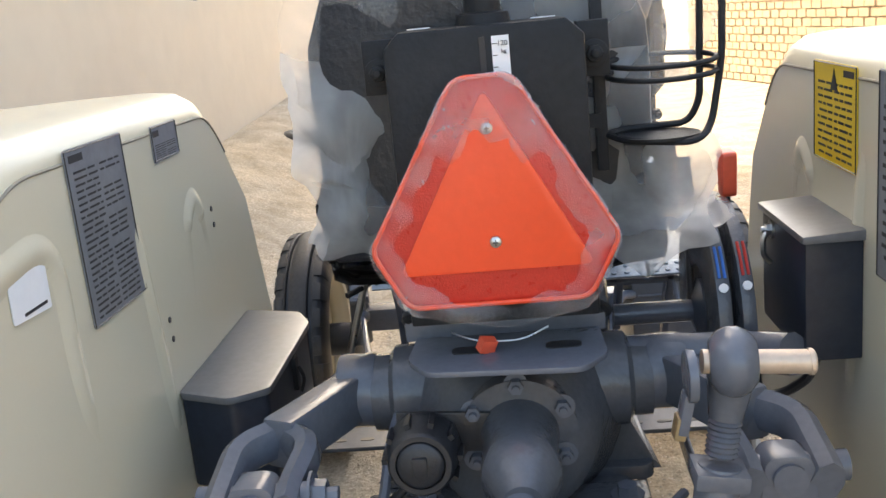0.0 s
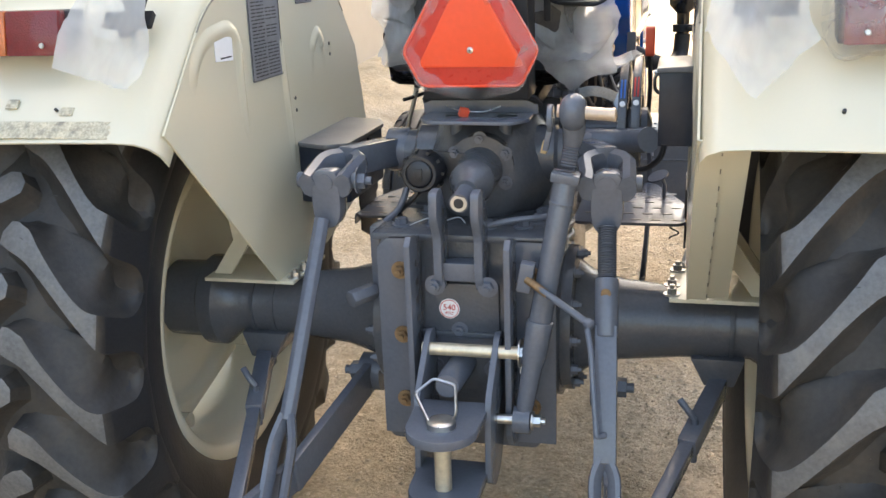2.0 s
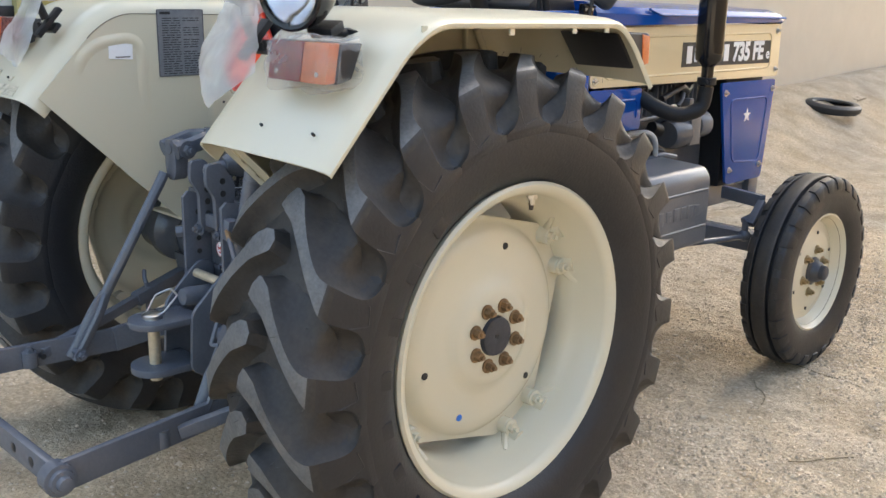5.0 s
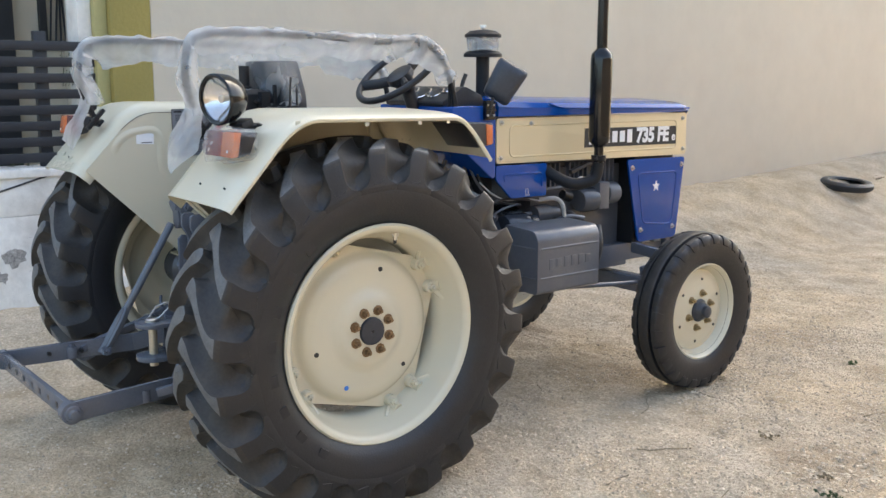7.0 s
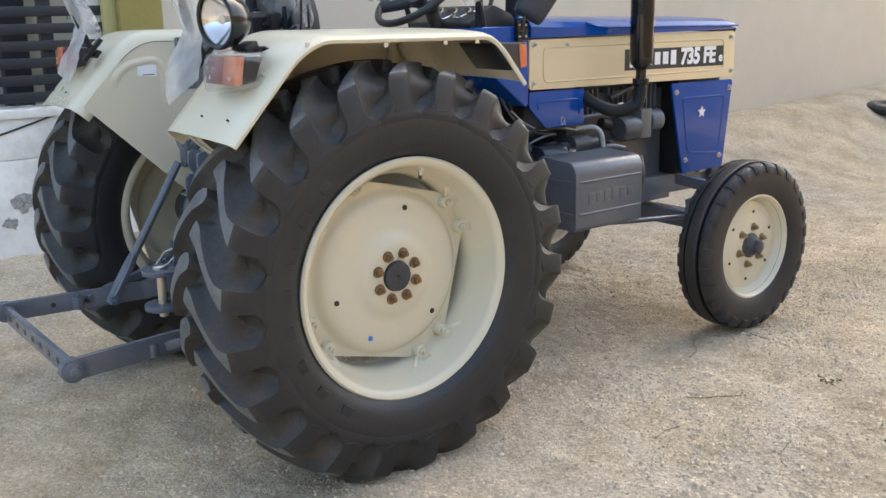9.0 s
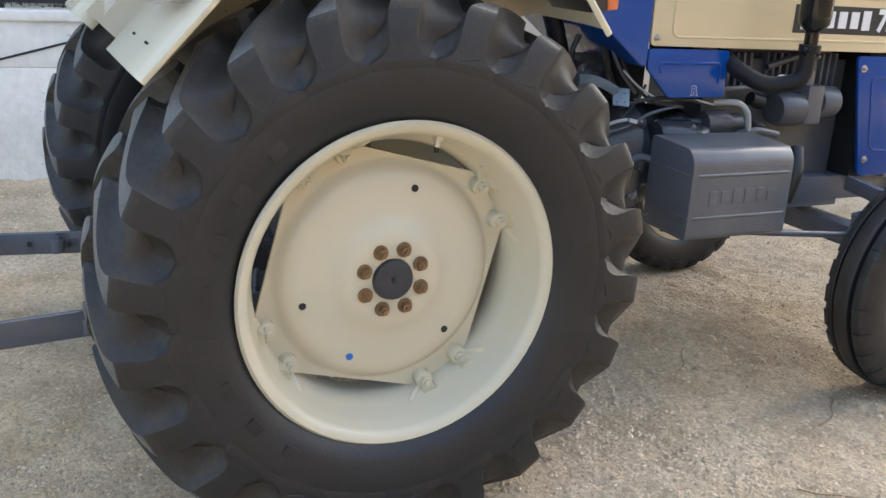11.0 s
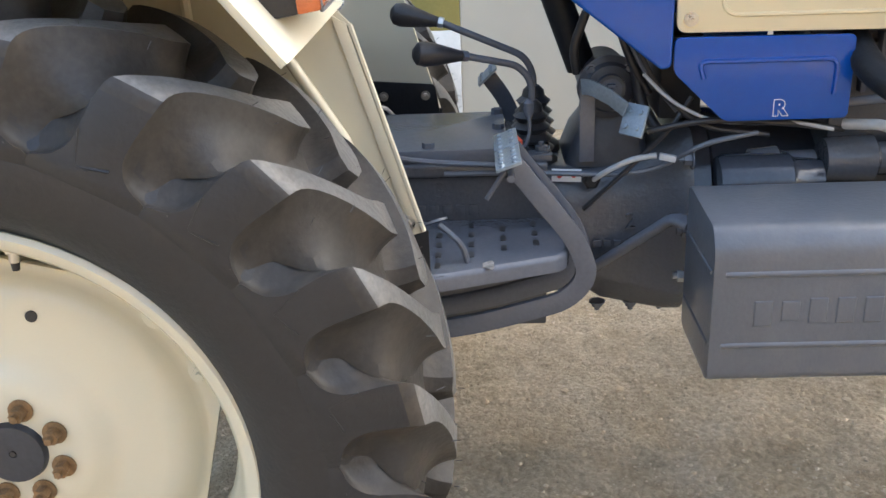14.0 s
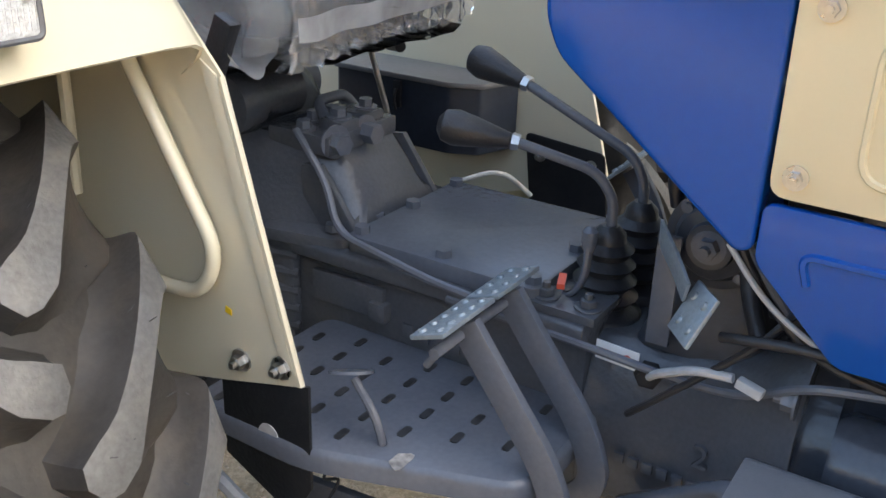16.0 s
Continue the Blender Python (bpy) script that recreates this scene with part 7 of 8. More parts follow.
# foot throttle
b = BM()
flat_bar(b, [(0.118, 0.888, 0.966), (0.150, 0.902, 0.972), (0.188, 0.932, 0.962), (0.218, 0.958, 0.944)], 0.030, 0.004, 0.015, (0.55, -0.83, 0))
ft = part("foot_throttle", b, PEDAL, tractor, "pale galvanised foot throttle", bevel=0.001)
b = BM()
box(b, (0.116, 0.900, 0.890), (0.006, 0.030, 0.148))
part("throttle_post", b, SLATE, ft, bevel=0.002)
pad("pedal_pad", (0.229, 0.972, 0.927), (0.75, 0.66, 0), (0.35, -0.2, -0.55), 0.052, 0.062, ft)

# gear levers with rubber boots
for base, pts, tip in (((-0.038, 0.805), [(-0.038, 0.805, 0.85), (-0.037, 0.805, 0.965), (-0.036, 0.785, 1.000), (-0.030, 0.620, 1.073)], (-0.044, 0.520, 1.094)),
                       ((0.047, 0.795), [(0.047, 0.795, 0.83), (0.048, 0.797, 0.965), (0.051, 0.770, 0.998), (0.085, 0.668, 1.026)], (0.114, 0.588, 1.038))):
    b = BM()
    tube(b, pts, 0.0072, 10, corner=0.035)
    gl = part("gear_lever", b, SLATE, tractor, "grey gear lever with a black knob")
    a, t = Vector(pts[-1]), Vector(tip)
    d = (t - a).normalized()
    b = BM()
    lathe(b, [(-0.004, 0.011), (0.006, 0.012), (0.008, 0.009)], a, d, 6)
    part("lock_nut", b, STEEL, gl)
    b = BM()
    lathe(b, [(0.008, 0.010), (0.025, 0.0135), (0.055, 0.020), (0.082, 0.0245), (0.098, 0.021), (0.106, 0.010)], a, d, 20)
    part("knob", b, PLASTIC_BLACK, gl)
    b = BM()
    prof = [(0.80, 0.056), (0.815, 0.054)]
    for k in range(5):
        prof += [(0.818 + 0.022 * k, 0.051 - 0.0038 * k), (0.828 + 0.022 * k, 0.036 - 0.003 * k)]
    prof += [(0.928, 0.022), (0.938, 0.012)]
    lathe(b, prof, (base[0], base[1], 0 if base[0] < 0 else -0.01), (0, 0, 1), 24)
    part("rubber_boot", b, PLASTIC_BLACK, gl)
b = BM()
tube(b, [(0.070, 0.70, 0.836), (0.100, 0.745, 0.834), (0.108, 0.780, 0.846), (0.100, 0.790, 0.875), (0.094, 0.788, 0.925)], 0.0085, 8, corner=0.03, flat=0.55)
lathe(b, [(0, 0.007), (0.012, 0.0105), (0.028, 0.0105), (0.035, 0.004)], (0.094, 0.788, 0.905), (0, 0, 1), 14)
part("range_lever", b, SLATE, tractor, "slate grey range lever")
b = BM()
box(b, (0.11, 0.78, 0.838), (0.09, 0.10, 0.012))
hexbolt(b, (0.13, 0.75, 0.844), (0, 0, 1), 0.012, 0.010)
hexbolt(b, (0.13, 0.81, 0.844), (0, 0, 1), 0.012, 0.010)
part("lever_base", b, SLATE_CAST, tractor, bevel=0.003)
b = BM()
box(b, (0.118, 0.765, 0.865), (0.026, 0.010, 0.008), (0, 10, 20))
part("seal_tag", b, REDTAG, tractor, "red plastic seal tag")
# steering box and dark linkage under the cowl
b = BM()
lathe(b, [(-0.16, 0.030), (-0.15, 0.052), (-0.02, 0.054), (-0.015, 0.062), (0.0, 0.062), (0.004, 0.050), (0.014, 0.044), (0.018, 0.030), (0.026, 0.028)], (0.085, 0.945, 0.957), (1, 0, 0), 28)
sbx = part("steering_box", b, CAP, tractor, "dark slate grey steering box", angle=40)
b = BM()
rod(b, (0.0, 0.90, 0.98), (0.0, 0.80, 1.25), 0.030, n=18)
part("steering_column", b, BLACK, sbx)
b = BM()
rings = []
for z, w, y0, y1 in ((0.800, 0.100, 0.86, 1.03), (0.855, 0.092, 0.88, 1.02), (0.885, 0.078, 0.90, 1.01), (0.925, 0.070, 0.905, 1.00)):
    rings.append([(x, y, z) for x, y in round_poly([(-w, y0), (w, y0), (w, y1), (-w, y1)], 0.03, 4)])
loop_rings(b, rings)
part("steering_pedestal", b, CAP, sbx, angle=40)
b = BM()
hexbolt(b, (0.109, 0.945, 0.957), (1, 0, 0), 0.014, 0.012)
part("shaft_nut", b, SLATE, sbx)
for k in range(4):
    t = radians(45 + 90 * k)
    b = BM()
    hexbolt(b, (0.086, 0.945 + 0.051 * math.cos(t), 0.957 + 0.051 * math.sin(t)), (1, 0, 0), 0.007, 0.007, stud=False)
    part("bolt", b, SLATE, sbx)
b = BM()
box(b, (0.0, 1.07, 0.985), (0.30, 0.08, 0.16))
part("firewall", b, BLACK, sbx, bevel=0.01)
for pts, r in (([(0.10, 0.985, 1.06), (0.115, 0.990, 1.00), (0.125, 1.00, 0.93), (0.16, 1.03, 0.885)], 0.011), ([(0.14, 0.95, 1.09), (0.13, 0.975, 1.02), (0.12, 1.015, 0.95)], 0.008), ([(0.07, 0.90, 1.10), (0.065, 0.875, 1.03), (0.06, 0.885, 0.98)], 0.009)):
    b = BM()
    tube(b, pts, r, 10, corner=0.04)
    part("hose", b, PLASTIC_BLACK, sbx)
# pipes, cables and plug on the clutch housing
for pts, r, m in (([(0.165, 0.62, 0.815), (0.165, 0.80, 0.812), (0.162, 0.95, 0.802), (0.175, 1.03, 0.815), (0.215, 1.10, 0.875), (0.22, 1.20, 0.895)], 0.0055, SLATE),
                  ([(0.150, 0.905, 0.785), (0.178, 0.925, 0.812), (0.20, 0.975, 0.845), (0.205, 1.02, 0.852)], 0.0055, HOSE),
                  ([(0.165, 0.89, 0.735), (0.185, 0.95, 0.80), (0.21, 1.04, 0.90), (0.20, 1.08, 0.96)], 0.0045, PLASTIC_BLACK),
                  ([(0.20, 0.99, 1.005), (0.215, 1.04, 0.955), (0.225, 1.12, 0.915), (0.23, 1.25, 0.918), (0.235, 1.33, 0.90)], 0.0035, HOSE),
                  ([(0.19, 0.985, 1.04), (0.20, 1.02, 0.97), (0.215, 1.10, 0.905), (0.22, 1.22, 0.89)], 0.005, PLASTIC_BLACK),
                  ([(0.16, 0.96, 1.08), (0.165, 1.0, 1.0), (0.18, 1.06, 0.93)], 0.006, BOX_GREY),
                  ([(0.12, 0.32, 0.985), (0.135, 0.39, 0.92), (0.165, 0.43, 0.865), (0.178, 0.60, 0.842), (0.185, 0.74, 0.835)], 0.006, SLATE),
                  ([(-0.16, 0.42, 0.845), (-0.24, 0.47, 0.86), (-0.30, 0.50, 0.80)], 0.0045, HOSE),
                  ([(0.42, 0.42, 0.60), (0.43, 0.50, 0.575), (0.44, 0.56, 0.60)], 0.010, HOSE)):
    b = BM()
    tube(b, pts, r, 8, corner=0.04)
    part("pipe", b, m, tractor)
b = BM()
lathe(b, [(0, 0.018), (0.010, 0.018), (0.011, 0.012), (0.018, 0.012)], (0.143, 0.905, 0.788), (1, 0.1, 0.1), 6)
part("sender", b, BLACK, tractor)
b = BM()
bar_between(b, (0.206, 1.025, 0.851), (0.210, 1.055, 0.845), 0.012, 0.012)
part("cable_plug", b, HOSE, tractor, "grey cable connector", bevel=0.002)
b = BM()
prism(b, [(0.83, 0.785), (0.888, 0.782), (0.888, 0.808), (0.83, 0.811)], "x", 0.138, 0.1395)
st = part("sticker", b, WHITE, tractor, "white and red operation sticker")
for y in (0.845, 0.873):
    b = BM()
    rod(b, (0.1395, y, 0.796), (0.1403, y, 0.796), 0.005, n=12)
    part("red_mark", b, REDINK, st)
# return spring under the footplate
b = BM()
tube(b, [(0.40 + 0.012 * math.cos(a), 0.60 + 0.006 * a / 6.28, 0.70 - 0.0055 * a) for a in np.arange(0, 6.28 * 2.6, 0.5)], 0.0022, 6, corner=0)
part("return_spring", b, BLACK, tractor)

# hydraulic distributor on the lift
b = BM()
box(b, (0.02, 0.31, 0.962), (0.17, 0.12, 0.030))
box(b, (0.05, 0.345, 0.978), (0.045, 0.045, 0.03))
box(b, (-0.02, 0.33, 0.978), (0.05, 0.06, 0.025))
hv = part("control_valve", b, SLATE_CAST, tractor, "slate grey hydraulic control valve", bevel=0.005)
for c, d, r, h in (((0.085, 0.365, 0.967), (0.3, 1, 0), 0.017, 0.022), ((0.014, 0.365, 0.967), (0.1, 1, 0), 0.017, 0.025), ((0.09, 0.31, 0.977), (0, 0, 1), 0.012, 0.012), ((0.0, 0.29, 0.977), (0, 0, 1), 0.012, 0.012), ((-0.03, 0.335, 0.990), (0, 0, 1), 0.012, 0.012), ((0.05, 0.345, 0.993), (0, 0, 1), 0.013, 0.012), ((0.045, 0.29, 0.977), (0, 0, 1), 0.010, 0.014)):
    b = BM()
    hexbolt(b, c, d, r, h, stud=False)
    part("plug", b, SLATE, hv)
b = BM()
tube(b, [(-0.06, 0.29, 0.977), (-0.045, 0.28, 1.0), (0.03, 0.285, 1.004), (0.05, 0.32, 0.985)], 0.009, 10, corner=0.03)
part("oil_pipe", b, SLATE, hv)
b = BM()
lathe(b, [(0, 0.040), (0.004, 0.048), (0.05, 0.050), (0.06, 0.044), (0.11, 0.040), (0.15, 0.040), (0.16, 0.03)], (0.15, 0.20, 1.005), (-1, 0, 0), 28)
part("drum", b, SLATE_CAST, hv)
# control quadrants with coloured stripes
for x, ink, r in ((0.287, BLUEINK, 0.150), (0.315, REDINK, 0.158)):
    b = BM()
    arc = [(0.21 - r * math.cos(a), 0.985 + r * math.sin(a)) for a in np.linspace(radians(-50), radians(200), 22)]
    arc += [(0.21 - (r - 0.085) * math.cos(a), 0.985 + (r - 0.085) * math.sin(a)) for a in np.linspace(radians(200), radians(-50), 22)]
    prism(b, arc, "x", x - 0.009, x + 0.009)
    qd = part("control_quadrant", b, SLATE_CAST, tractor, "dark grey control quadrant with a coloured stripe", bevel=0.003)
    for off in (-0.0035, 0.0035):
        for a0, a1 in ((33, 50), (132, 148)):
            b = BM()
            tube(b, [(x + off, 0.21 - (r + 0.001) * math.cos(a), 0.985 + (r + 0.001) * math.sin(a)) for a in np.linspace(radians(a0), radians(a1), 8)], 0.0020, 6, corner=0)
            part("stripe", b, ink if a0 < 90 else BLUEINK, qd)
    b = BM()
    rod(b, (x, 0.21 - (r + 0.0) * math.cos(radians(28)), 0.985 + r * math.sin(radians(28))), (x, 0.21 - (r + 0.003) * math.cos(radians(28)), 0.985 + (r + 0.003) * math.sin(radians(28))), 0.006, n=12)
    part("stripe_dot", b, WHITE, qd)
b = BM()
lathe(b, [(-0.03, 0.02), (-0.02, 0.045), (0.035, 0.045), (0.045, 0.02)], (0.30, 0.21, 0.985), (1, 0, 0), 24)
rod(b, (0.16, 0.21, 0.985), (0.33, 0.21, 0.985), 0.016, n=14)
part("quadrant_hub", b, SLATE, tractor)
b = BM()
tube(b, [(0.335, 0.21, 0.99), (0.338, 0.25, 1.08), (0.334, 0.265, 1.135)], 0.005, 8, corner=0.02)
ql = part("draft_lever", b, BLACK, tractor, "draft lever with a red knob")
b = BM()
prism(b, round_poly([(0.247, 1.135), (0.277, 1.135), (0.287, 1.20), (0.240, 1.20)], 0.008), "x", 0.325, 0.345)
part("red_knob", b, REDTAG, ql, "red plastic knob", bevel=0.004)
b = BM()
tube(b, [(0.27, 0.21, 0.99), (0.285, 0.30, 1.07), (0.29, 0.34, 1.12)], 0.006, 8, corner=0.02)
bar_between(b, (0.29, 0.330, 1.10), (0.29, 0.365, 1.175), 0.020, 0.030)
part("position_lever", b, PLASTIC_BLACK, tractor, bevel=0.004)
# black tool boxes on the mudguards
b = BM()
prism(b, round_poly([(-0.428, 0.056), (-0.352, 0.026), (-0.310, 0.054), (-0.310, 0.312), (-0.335, 0.366), (-0.428, 0.398)], 0.008), "z", 0.838, 0.964)
tb = part("tool_box", b, TOOLBOX, tractor, "black steel tool box on the mudguard", bevel=0.003)
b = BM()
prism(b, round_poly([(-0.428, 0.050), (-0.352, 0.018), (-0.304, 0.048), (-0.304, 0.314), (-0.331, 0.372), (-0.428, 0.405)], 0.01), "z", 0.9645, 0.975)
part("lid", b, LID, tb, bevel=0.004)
b = BM()
box(b, (-0.308, 0.20, 0.935), (0.010, 0.018, 0.05))
tube(b, [(-0.302, 0.20, 0.945), (-0.294, 0.20, 0.925), (-0.302, 0.20, 0.905)], 0.003, 6, corner=0.01)
part("hasp", b, BLACK, tb, bevel=0.001)
b = BM()
prism(b, [(0.362, 0.985), (0.428, 0.985), (0.428, 1.13), (0.362, 1.13)], "y", -0.012, 0.178)
bx = part("battery_box", b, TOOLBOX, tractor, "black steel box on the mudguard panel", bevel=0.003)
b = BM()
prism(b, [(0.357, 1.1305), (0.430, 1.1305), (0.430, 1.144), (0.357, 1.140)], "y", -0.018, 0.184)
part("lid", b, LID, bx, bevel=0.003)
b = BM()
tube(b, [(0.358, 0.13, 1.115), (0.350, 0.13, 1.105), (0.350, 0.13, 1.08), (0.360, 0.13, 1.07)], 0.004, 6, corner=0.01)
hexbolt(b, (0.362, 0.13, 1.115), (-1, 0, 0), 0.008, 0.006)
part("latch", b, STEEL, bx)
b = BM()
tube(b, [(0.375, -0.01, 0.99), (0.37, 0.0, 0.96), (0.34, 0.02, 0.93), (0.30, 0.03, 0.93)], 0.006, 8, corner=0.03)
part("box_wire", b, PLASTIC_BLACK, bx)
# bracket with slots below the left panel
b = BM()
prism(b, round_poly([(0.42, 0.875), (0.585, 0.862), (0.60, 0.74), (0.44, 0.72)], 0.012), "x", -0.424, -0.419)
lb = part("panel_bracket", b, BLACK, tractor, "black bolted panel bracket", bevel=0.001)
for y in (0.455, 0.56):
    b = BM()
    hexbolt(b, (-0.419, y, 0.835), (1, 0, 0), 0.0075, 0.010)
    part("bracket_bolt", b, STEEL, lb)

# ---------------------------------------------------------------- labels
def label_plate(y0, y1, z0, z1, s, mat, rows, ink, name, text):
    x = s * (FEN_IN - 0.0048)
    b = BM()
    prism(b, round_poly([(y0, z0), (y1, z0), (y1, z1), (y0, z1)], 0.006), "x", x, x - s * 0.0012)
    p = part(name, b, mat, tractor, text)
    xi = x - s * 0.0014
    b = BM()
    tube(b, [(xi, y0 + 0.002, z0 + 0.002), (xi, y1 - 0.002, z0 + 0.002), (xi, y1 - 0.002, z1 - 0.002), (xi, y0 + 0.002, z1 - 0.002)], 0.0011, 4, corner=0, shut=True)
    part("border", b, ink, p)
    rnd = random.Random(int(1000 * (y0 + z0 + 5)))
    b = BM()
    dz = (z1 - z0 - 0.028) / rows
    box(b, (xi, y0 + 0.18 * (y1 - y0), z1 - 0.011), (0.0006, 0.22 * (y1 - y0), 0.008))
    for i in range(rows):
        z = z1 - 0.026 - dz * i
        for c0, c1 in ((0.10, 0.50), (0.54, 0.90)):
            a = c0
            while a < c1 - 0.04:
                e = min(c1, a + rnd.uniform(0.06, 0.22))
                box(b, (xi, y0 + (a + e) / 2 * (y1 - y0), z), (0.0006, (e - a) * (y1 - y0) * 0.9, dz * 0.34))
                a = e + 0.02
            if rnd.random() < 0.12:
                break
    part("print", b, ink, p)
    return p


label_plate(-0.151, 0.004, 1.132, 1.327, -1, SILVER, 24, INK, "instruction_label", "silver instruction label with rows of dark print")
label_plate(0.100, 0.198, 1.272, 1.320, -1, SILVER, 7, INK, "instruction_label", "small silver label with dark print")
yl = label_plate(0.010, 0.165, 1.200, 1.325, 1, YELLOW, 11, INK, "warning_label", "yellow warning label with black print")
label_plate(-0.190, -0.055, 1.100, 1.328, 1, SILVER, 16, INK, "instruction_label", "tall silver instruction label")
b = BM()
prism(b, [(0.075, 1.292), (0.100, 1.292), (0.0875, 1.318)], "x", FEN_IN - 0.0062, FEN_IN - 0.0068)
part("hazard_mark", b, INK, yl)
b = BM()
prism(b, round_poly([(-0.305, 1.190), (-0.232, 1.186), (-0.230, 1.240), (-0.303, 1.244)], 0.003), "x", -(FEN_IN - 0.0048), -(FEN_IN - 0.0060))
qs = part("sticker", b, WHITE, tractor, "white paper sticker")
b = BM()
box(b, (-(FEN_IN - 0.0062), -0.262, 1.194), (0.0005, 0.045, 0.003))
part("print", b, INK, qs)
for y, z in ((0.063, 1.072), (0.065, 1.045), (0.30, 1.17), (0.302, 1.145)):
    b = BM()
    rod(b, (-(FEN_IN - 0.004), y, z), (-(FEN_IN - 0.0052), y, z), 0.0042, n=10)
    part("panel_hole", b, INK, tractor)
b = BM()
prism(b, [(0.477, 0.863), (0.487, 0.860), (0.487, 0.868), (0.478, 0.871)], "x", FEN_IN + 0.0006, FEN_IN + 0.0014)
part("inspection_mark", b, YELLOW, tractor, "tiny yellow inspection sticker")
m = Matrix.Translation((BON_X + 0.001, 1.221, 0.949)) @ ry90
writing("lettering", "R", 0.036, m, WHITE, hood, hollow=0.0007, bold=0.0026)

# ---------------------------------------------------------------- lamps
def tail_lamp(s):
    x0, x1 = 0.615, 0.805
    b = BM()
    prism(b, [(-0.468, 1.222), (-0.455, 1.296), (-0.405, 1.296), (-0.432, 1.230)], "x", s * x0, s * x1)
    tl = part("tail_lamp", b, PLASTIC_BLACK, tractor, "rear lamp with red and amber lenses", bevel=0.004)
    for a, e, m in ((x0 + 0.004, (x0 + x1) / 2 + 0.012, REDLENS), ((x0 + x1) / 2 + 0.013, x1 - 0.004, AMBER)):
        b = BM()
        prism(b, [(-0.492, 1.222), (-0.480, 1.298), (-0.455, 1.298), (-0.468, 1.224)], "x", s * a, s * e)
        part("lens", b, m, tl, bevel=0.005)
    for x in (x0 + 0.035, x1 - 0.03):
        b = BM()
        lathe(b, [(0, 0.005), (0.002, 0.004)], (s * x, -0.492, 1.24), (0, -1, 0.15), 12)
        part("lens_screw", b, STEEL, tl)
    return tl


def front_lamp(s):
    x0, x1 = 0.65, 0.825
    b = BM()
    prism(b, [(0.377, 1.292), (0.492, 1.290), (0.499, 1.212), (0.452, 1.205)], "x", s * x0, s * x1)
    fl = part("front_lamp", b, PLASTIC_BLACK, tractor, "front lamp with amber and clear lenses", bevel=0.005)
    b = BM()
    prism(b, [(0.486, 1.289), (0.518, 1.284), (0.520, 1.216), (0.492, 1.211)], "x", s * 0.735, s * (x1 + 0.003))
    part("amber_lens", b, AMBER, fl, bevel=0.004)
    b = BM()
    prism(b, [(0.486, 1.289), (0.518, 1.284), (0.520, 1.216), (0.492, 1.211)], "x", s * (x0 + 0.003), s * 0.734)
    part("clear_lens", b, CLEARLENS, fl, bevel=0.004)
    b = BM()
    for k in range(15):
        rod(b, (s * (x0 + 0.008 + k * 0.0055), 0.5195, 1.222), (s * (x0 + 0.008 + k * 0.0055), 0.5185, 1.280), 0.0014, n=5)
    for k in range(10):
        rod(b, (s * (x0 + 0.006), 0.5192, 1.224 + k * 0.006), (s * 0.732, 0.5192, 1.224 + k * 0.006), 0.0012, n=5)
    part("lens_ribs", b, CLEARLENS, fl)
    b = BM()
    for k in range(14):
        rod(b, (s * (0.739 + k * 0.0062), 0.5195, 1.222), (s * (0.739 + k * 0.0062), 0.5185, 1.280), 0.0016, n=5)
    part("amber_ribs", b, AMBER, fl)
    b = BM()
    tube(b, [(s * (x0 + 0.002), 0.519, 1.215), (s * 0.822, 0.519, 1.215), (s * 0.822, 0.517, 1.288), (s * (x0 + 0.002), 0.517, 1.288)], 0.003, 6, corner=0.008, shut=True)
    part("lens_rim", b, BOX_GREY, fl)
    b = BM()
    lathe(b, [(0, 0.0055), (0.003, 0.004)], (s * 0.665, 0.520, 1.25), (0, 1, 0), 12)
    part("lens_screw", b, STEEL, fl)
    for o in [fl] + list(fl.children):
        o.data.transform(Matrix.Translation((0, -0.008, 0.010)))


for s in (1, -1):
    tail_lamp(s)
    front_lamp(s)
# work lamp on the right mudguard
WL, WD = Vector((0.665, -0.455, 1.392)), Vector((0.24, -0.96, -0.08)).normalized()
b = BM()
lathe(b, [(-0.085, 0.018), (-0.078, 0.037), (-0.055, 0.060), (-0.025, 0.074), (0.0, 0.078), (0.018, 0.079), (0.022, 0.074), (0.010, 0.072), (-0.015, 0.068), (-0.05, 0.050), (-0.072, 0.028), (-0.078, 0.012)], WL, WD, 36, shut=True)
wl = part("work_lamp", b, GLOSS_BLACK, tractor, "round black work lamp on the mudguard", angle=45)
b = BM()
lathe(b, [(0.010, 0.070), (-0.012, 0.054), (-0.036, 0.026), (-0.041, 0.004), (-0.043, 0.004), (-0.038, 0.028), (-0.014, 0.057), (0.008, 0.072)], WL, WD, 32, shut=True)
part("reflector", b, CHROME, wl)
b = BM()
lathe(b, [(-0.036, 0.009), (-0.012, 0.010), (-0.006, 0.014), (-0.002, 0.012), (0.0, 0.004)], WL, WD, 16)
part("bulb_shield", b, STEEL, wl)
b = BM()
lathe(b, [(0.011, 0.066), (0.020, 0.067), (0.022, 0.074), (0.012, 0.074)], WL, WD, 36, shut=True)
part("lamp_rim", b, GLOSS_BLACK, wl)
b = BM()
lathe(b, [(0.012, 0.071), (0.017, 0.05), (0.021, 0.005)], WL, WD, 32)
part("glass", b, LAMPGLASS, wl, "clear lamp glass")
b = BM()
box(b, WL + Vector((0.02, 0.06, -0.075)), (0.05, 0.05, 0.02), (20, 0, 20))
tube(b, [WL + Vector((0, 0.03, -0.07)), WL + Vector((0.01, 0.05, -0.08)), WL + Vector((0.02, 0.12, -0.085))], 0.012, 8, corner=0.02)
box(b, WL + Vector((0.03, 0.13, -0.09)), (0.06, 0.04, 0.025), (0, 10, 30))
part("lamp_bracket", b, BLACK, wl, bevel=0.004)

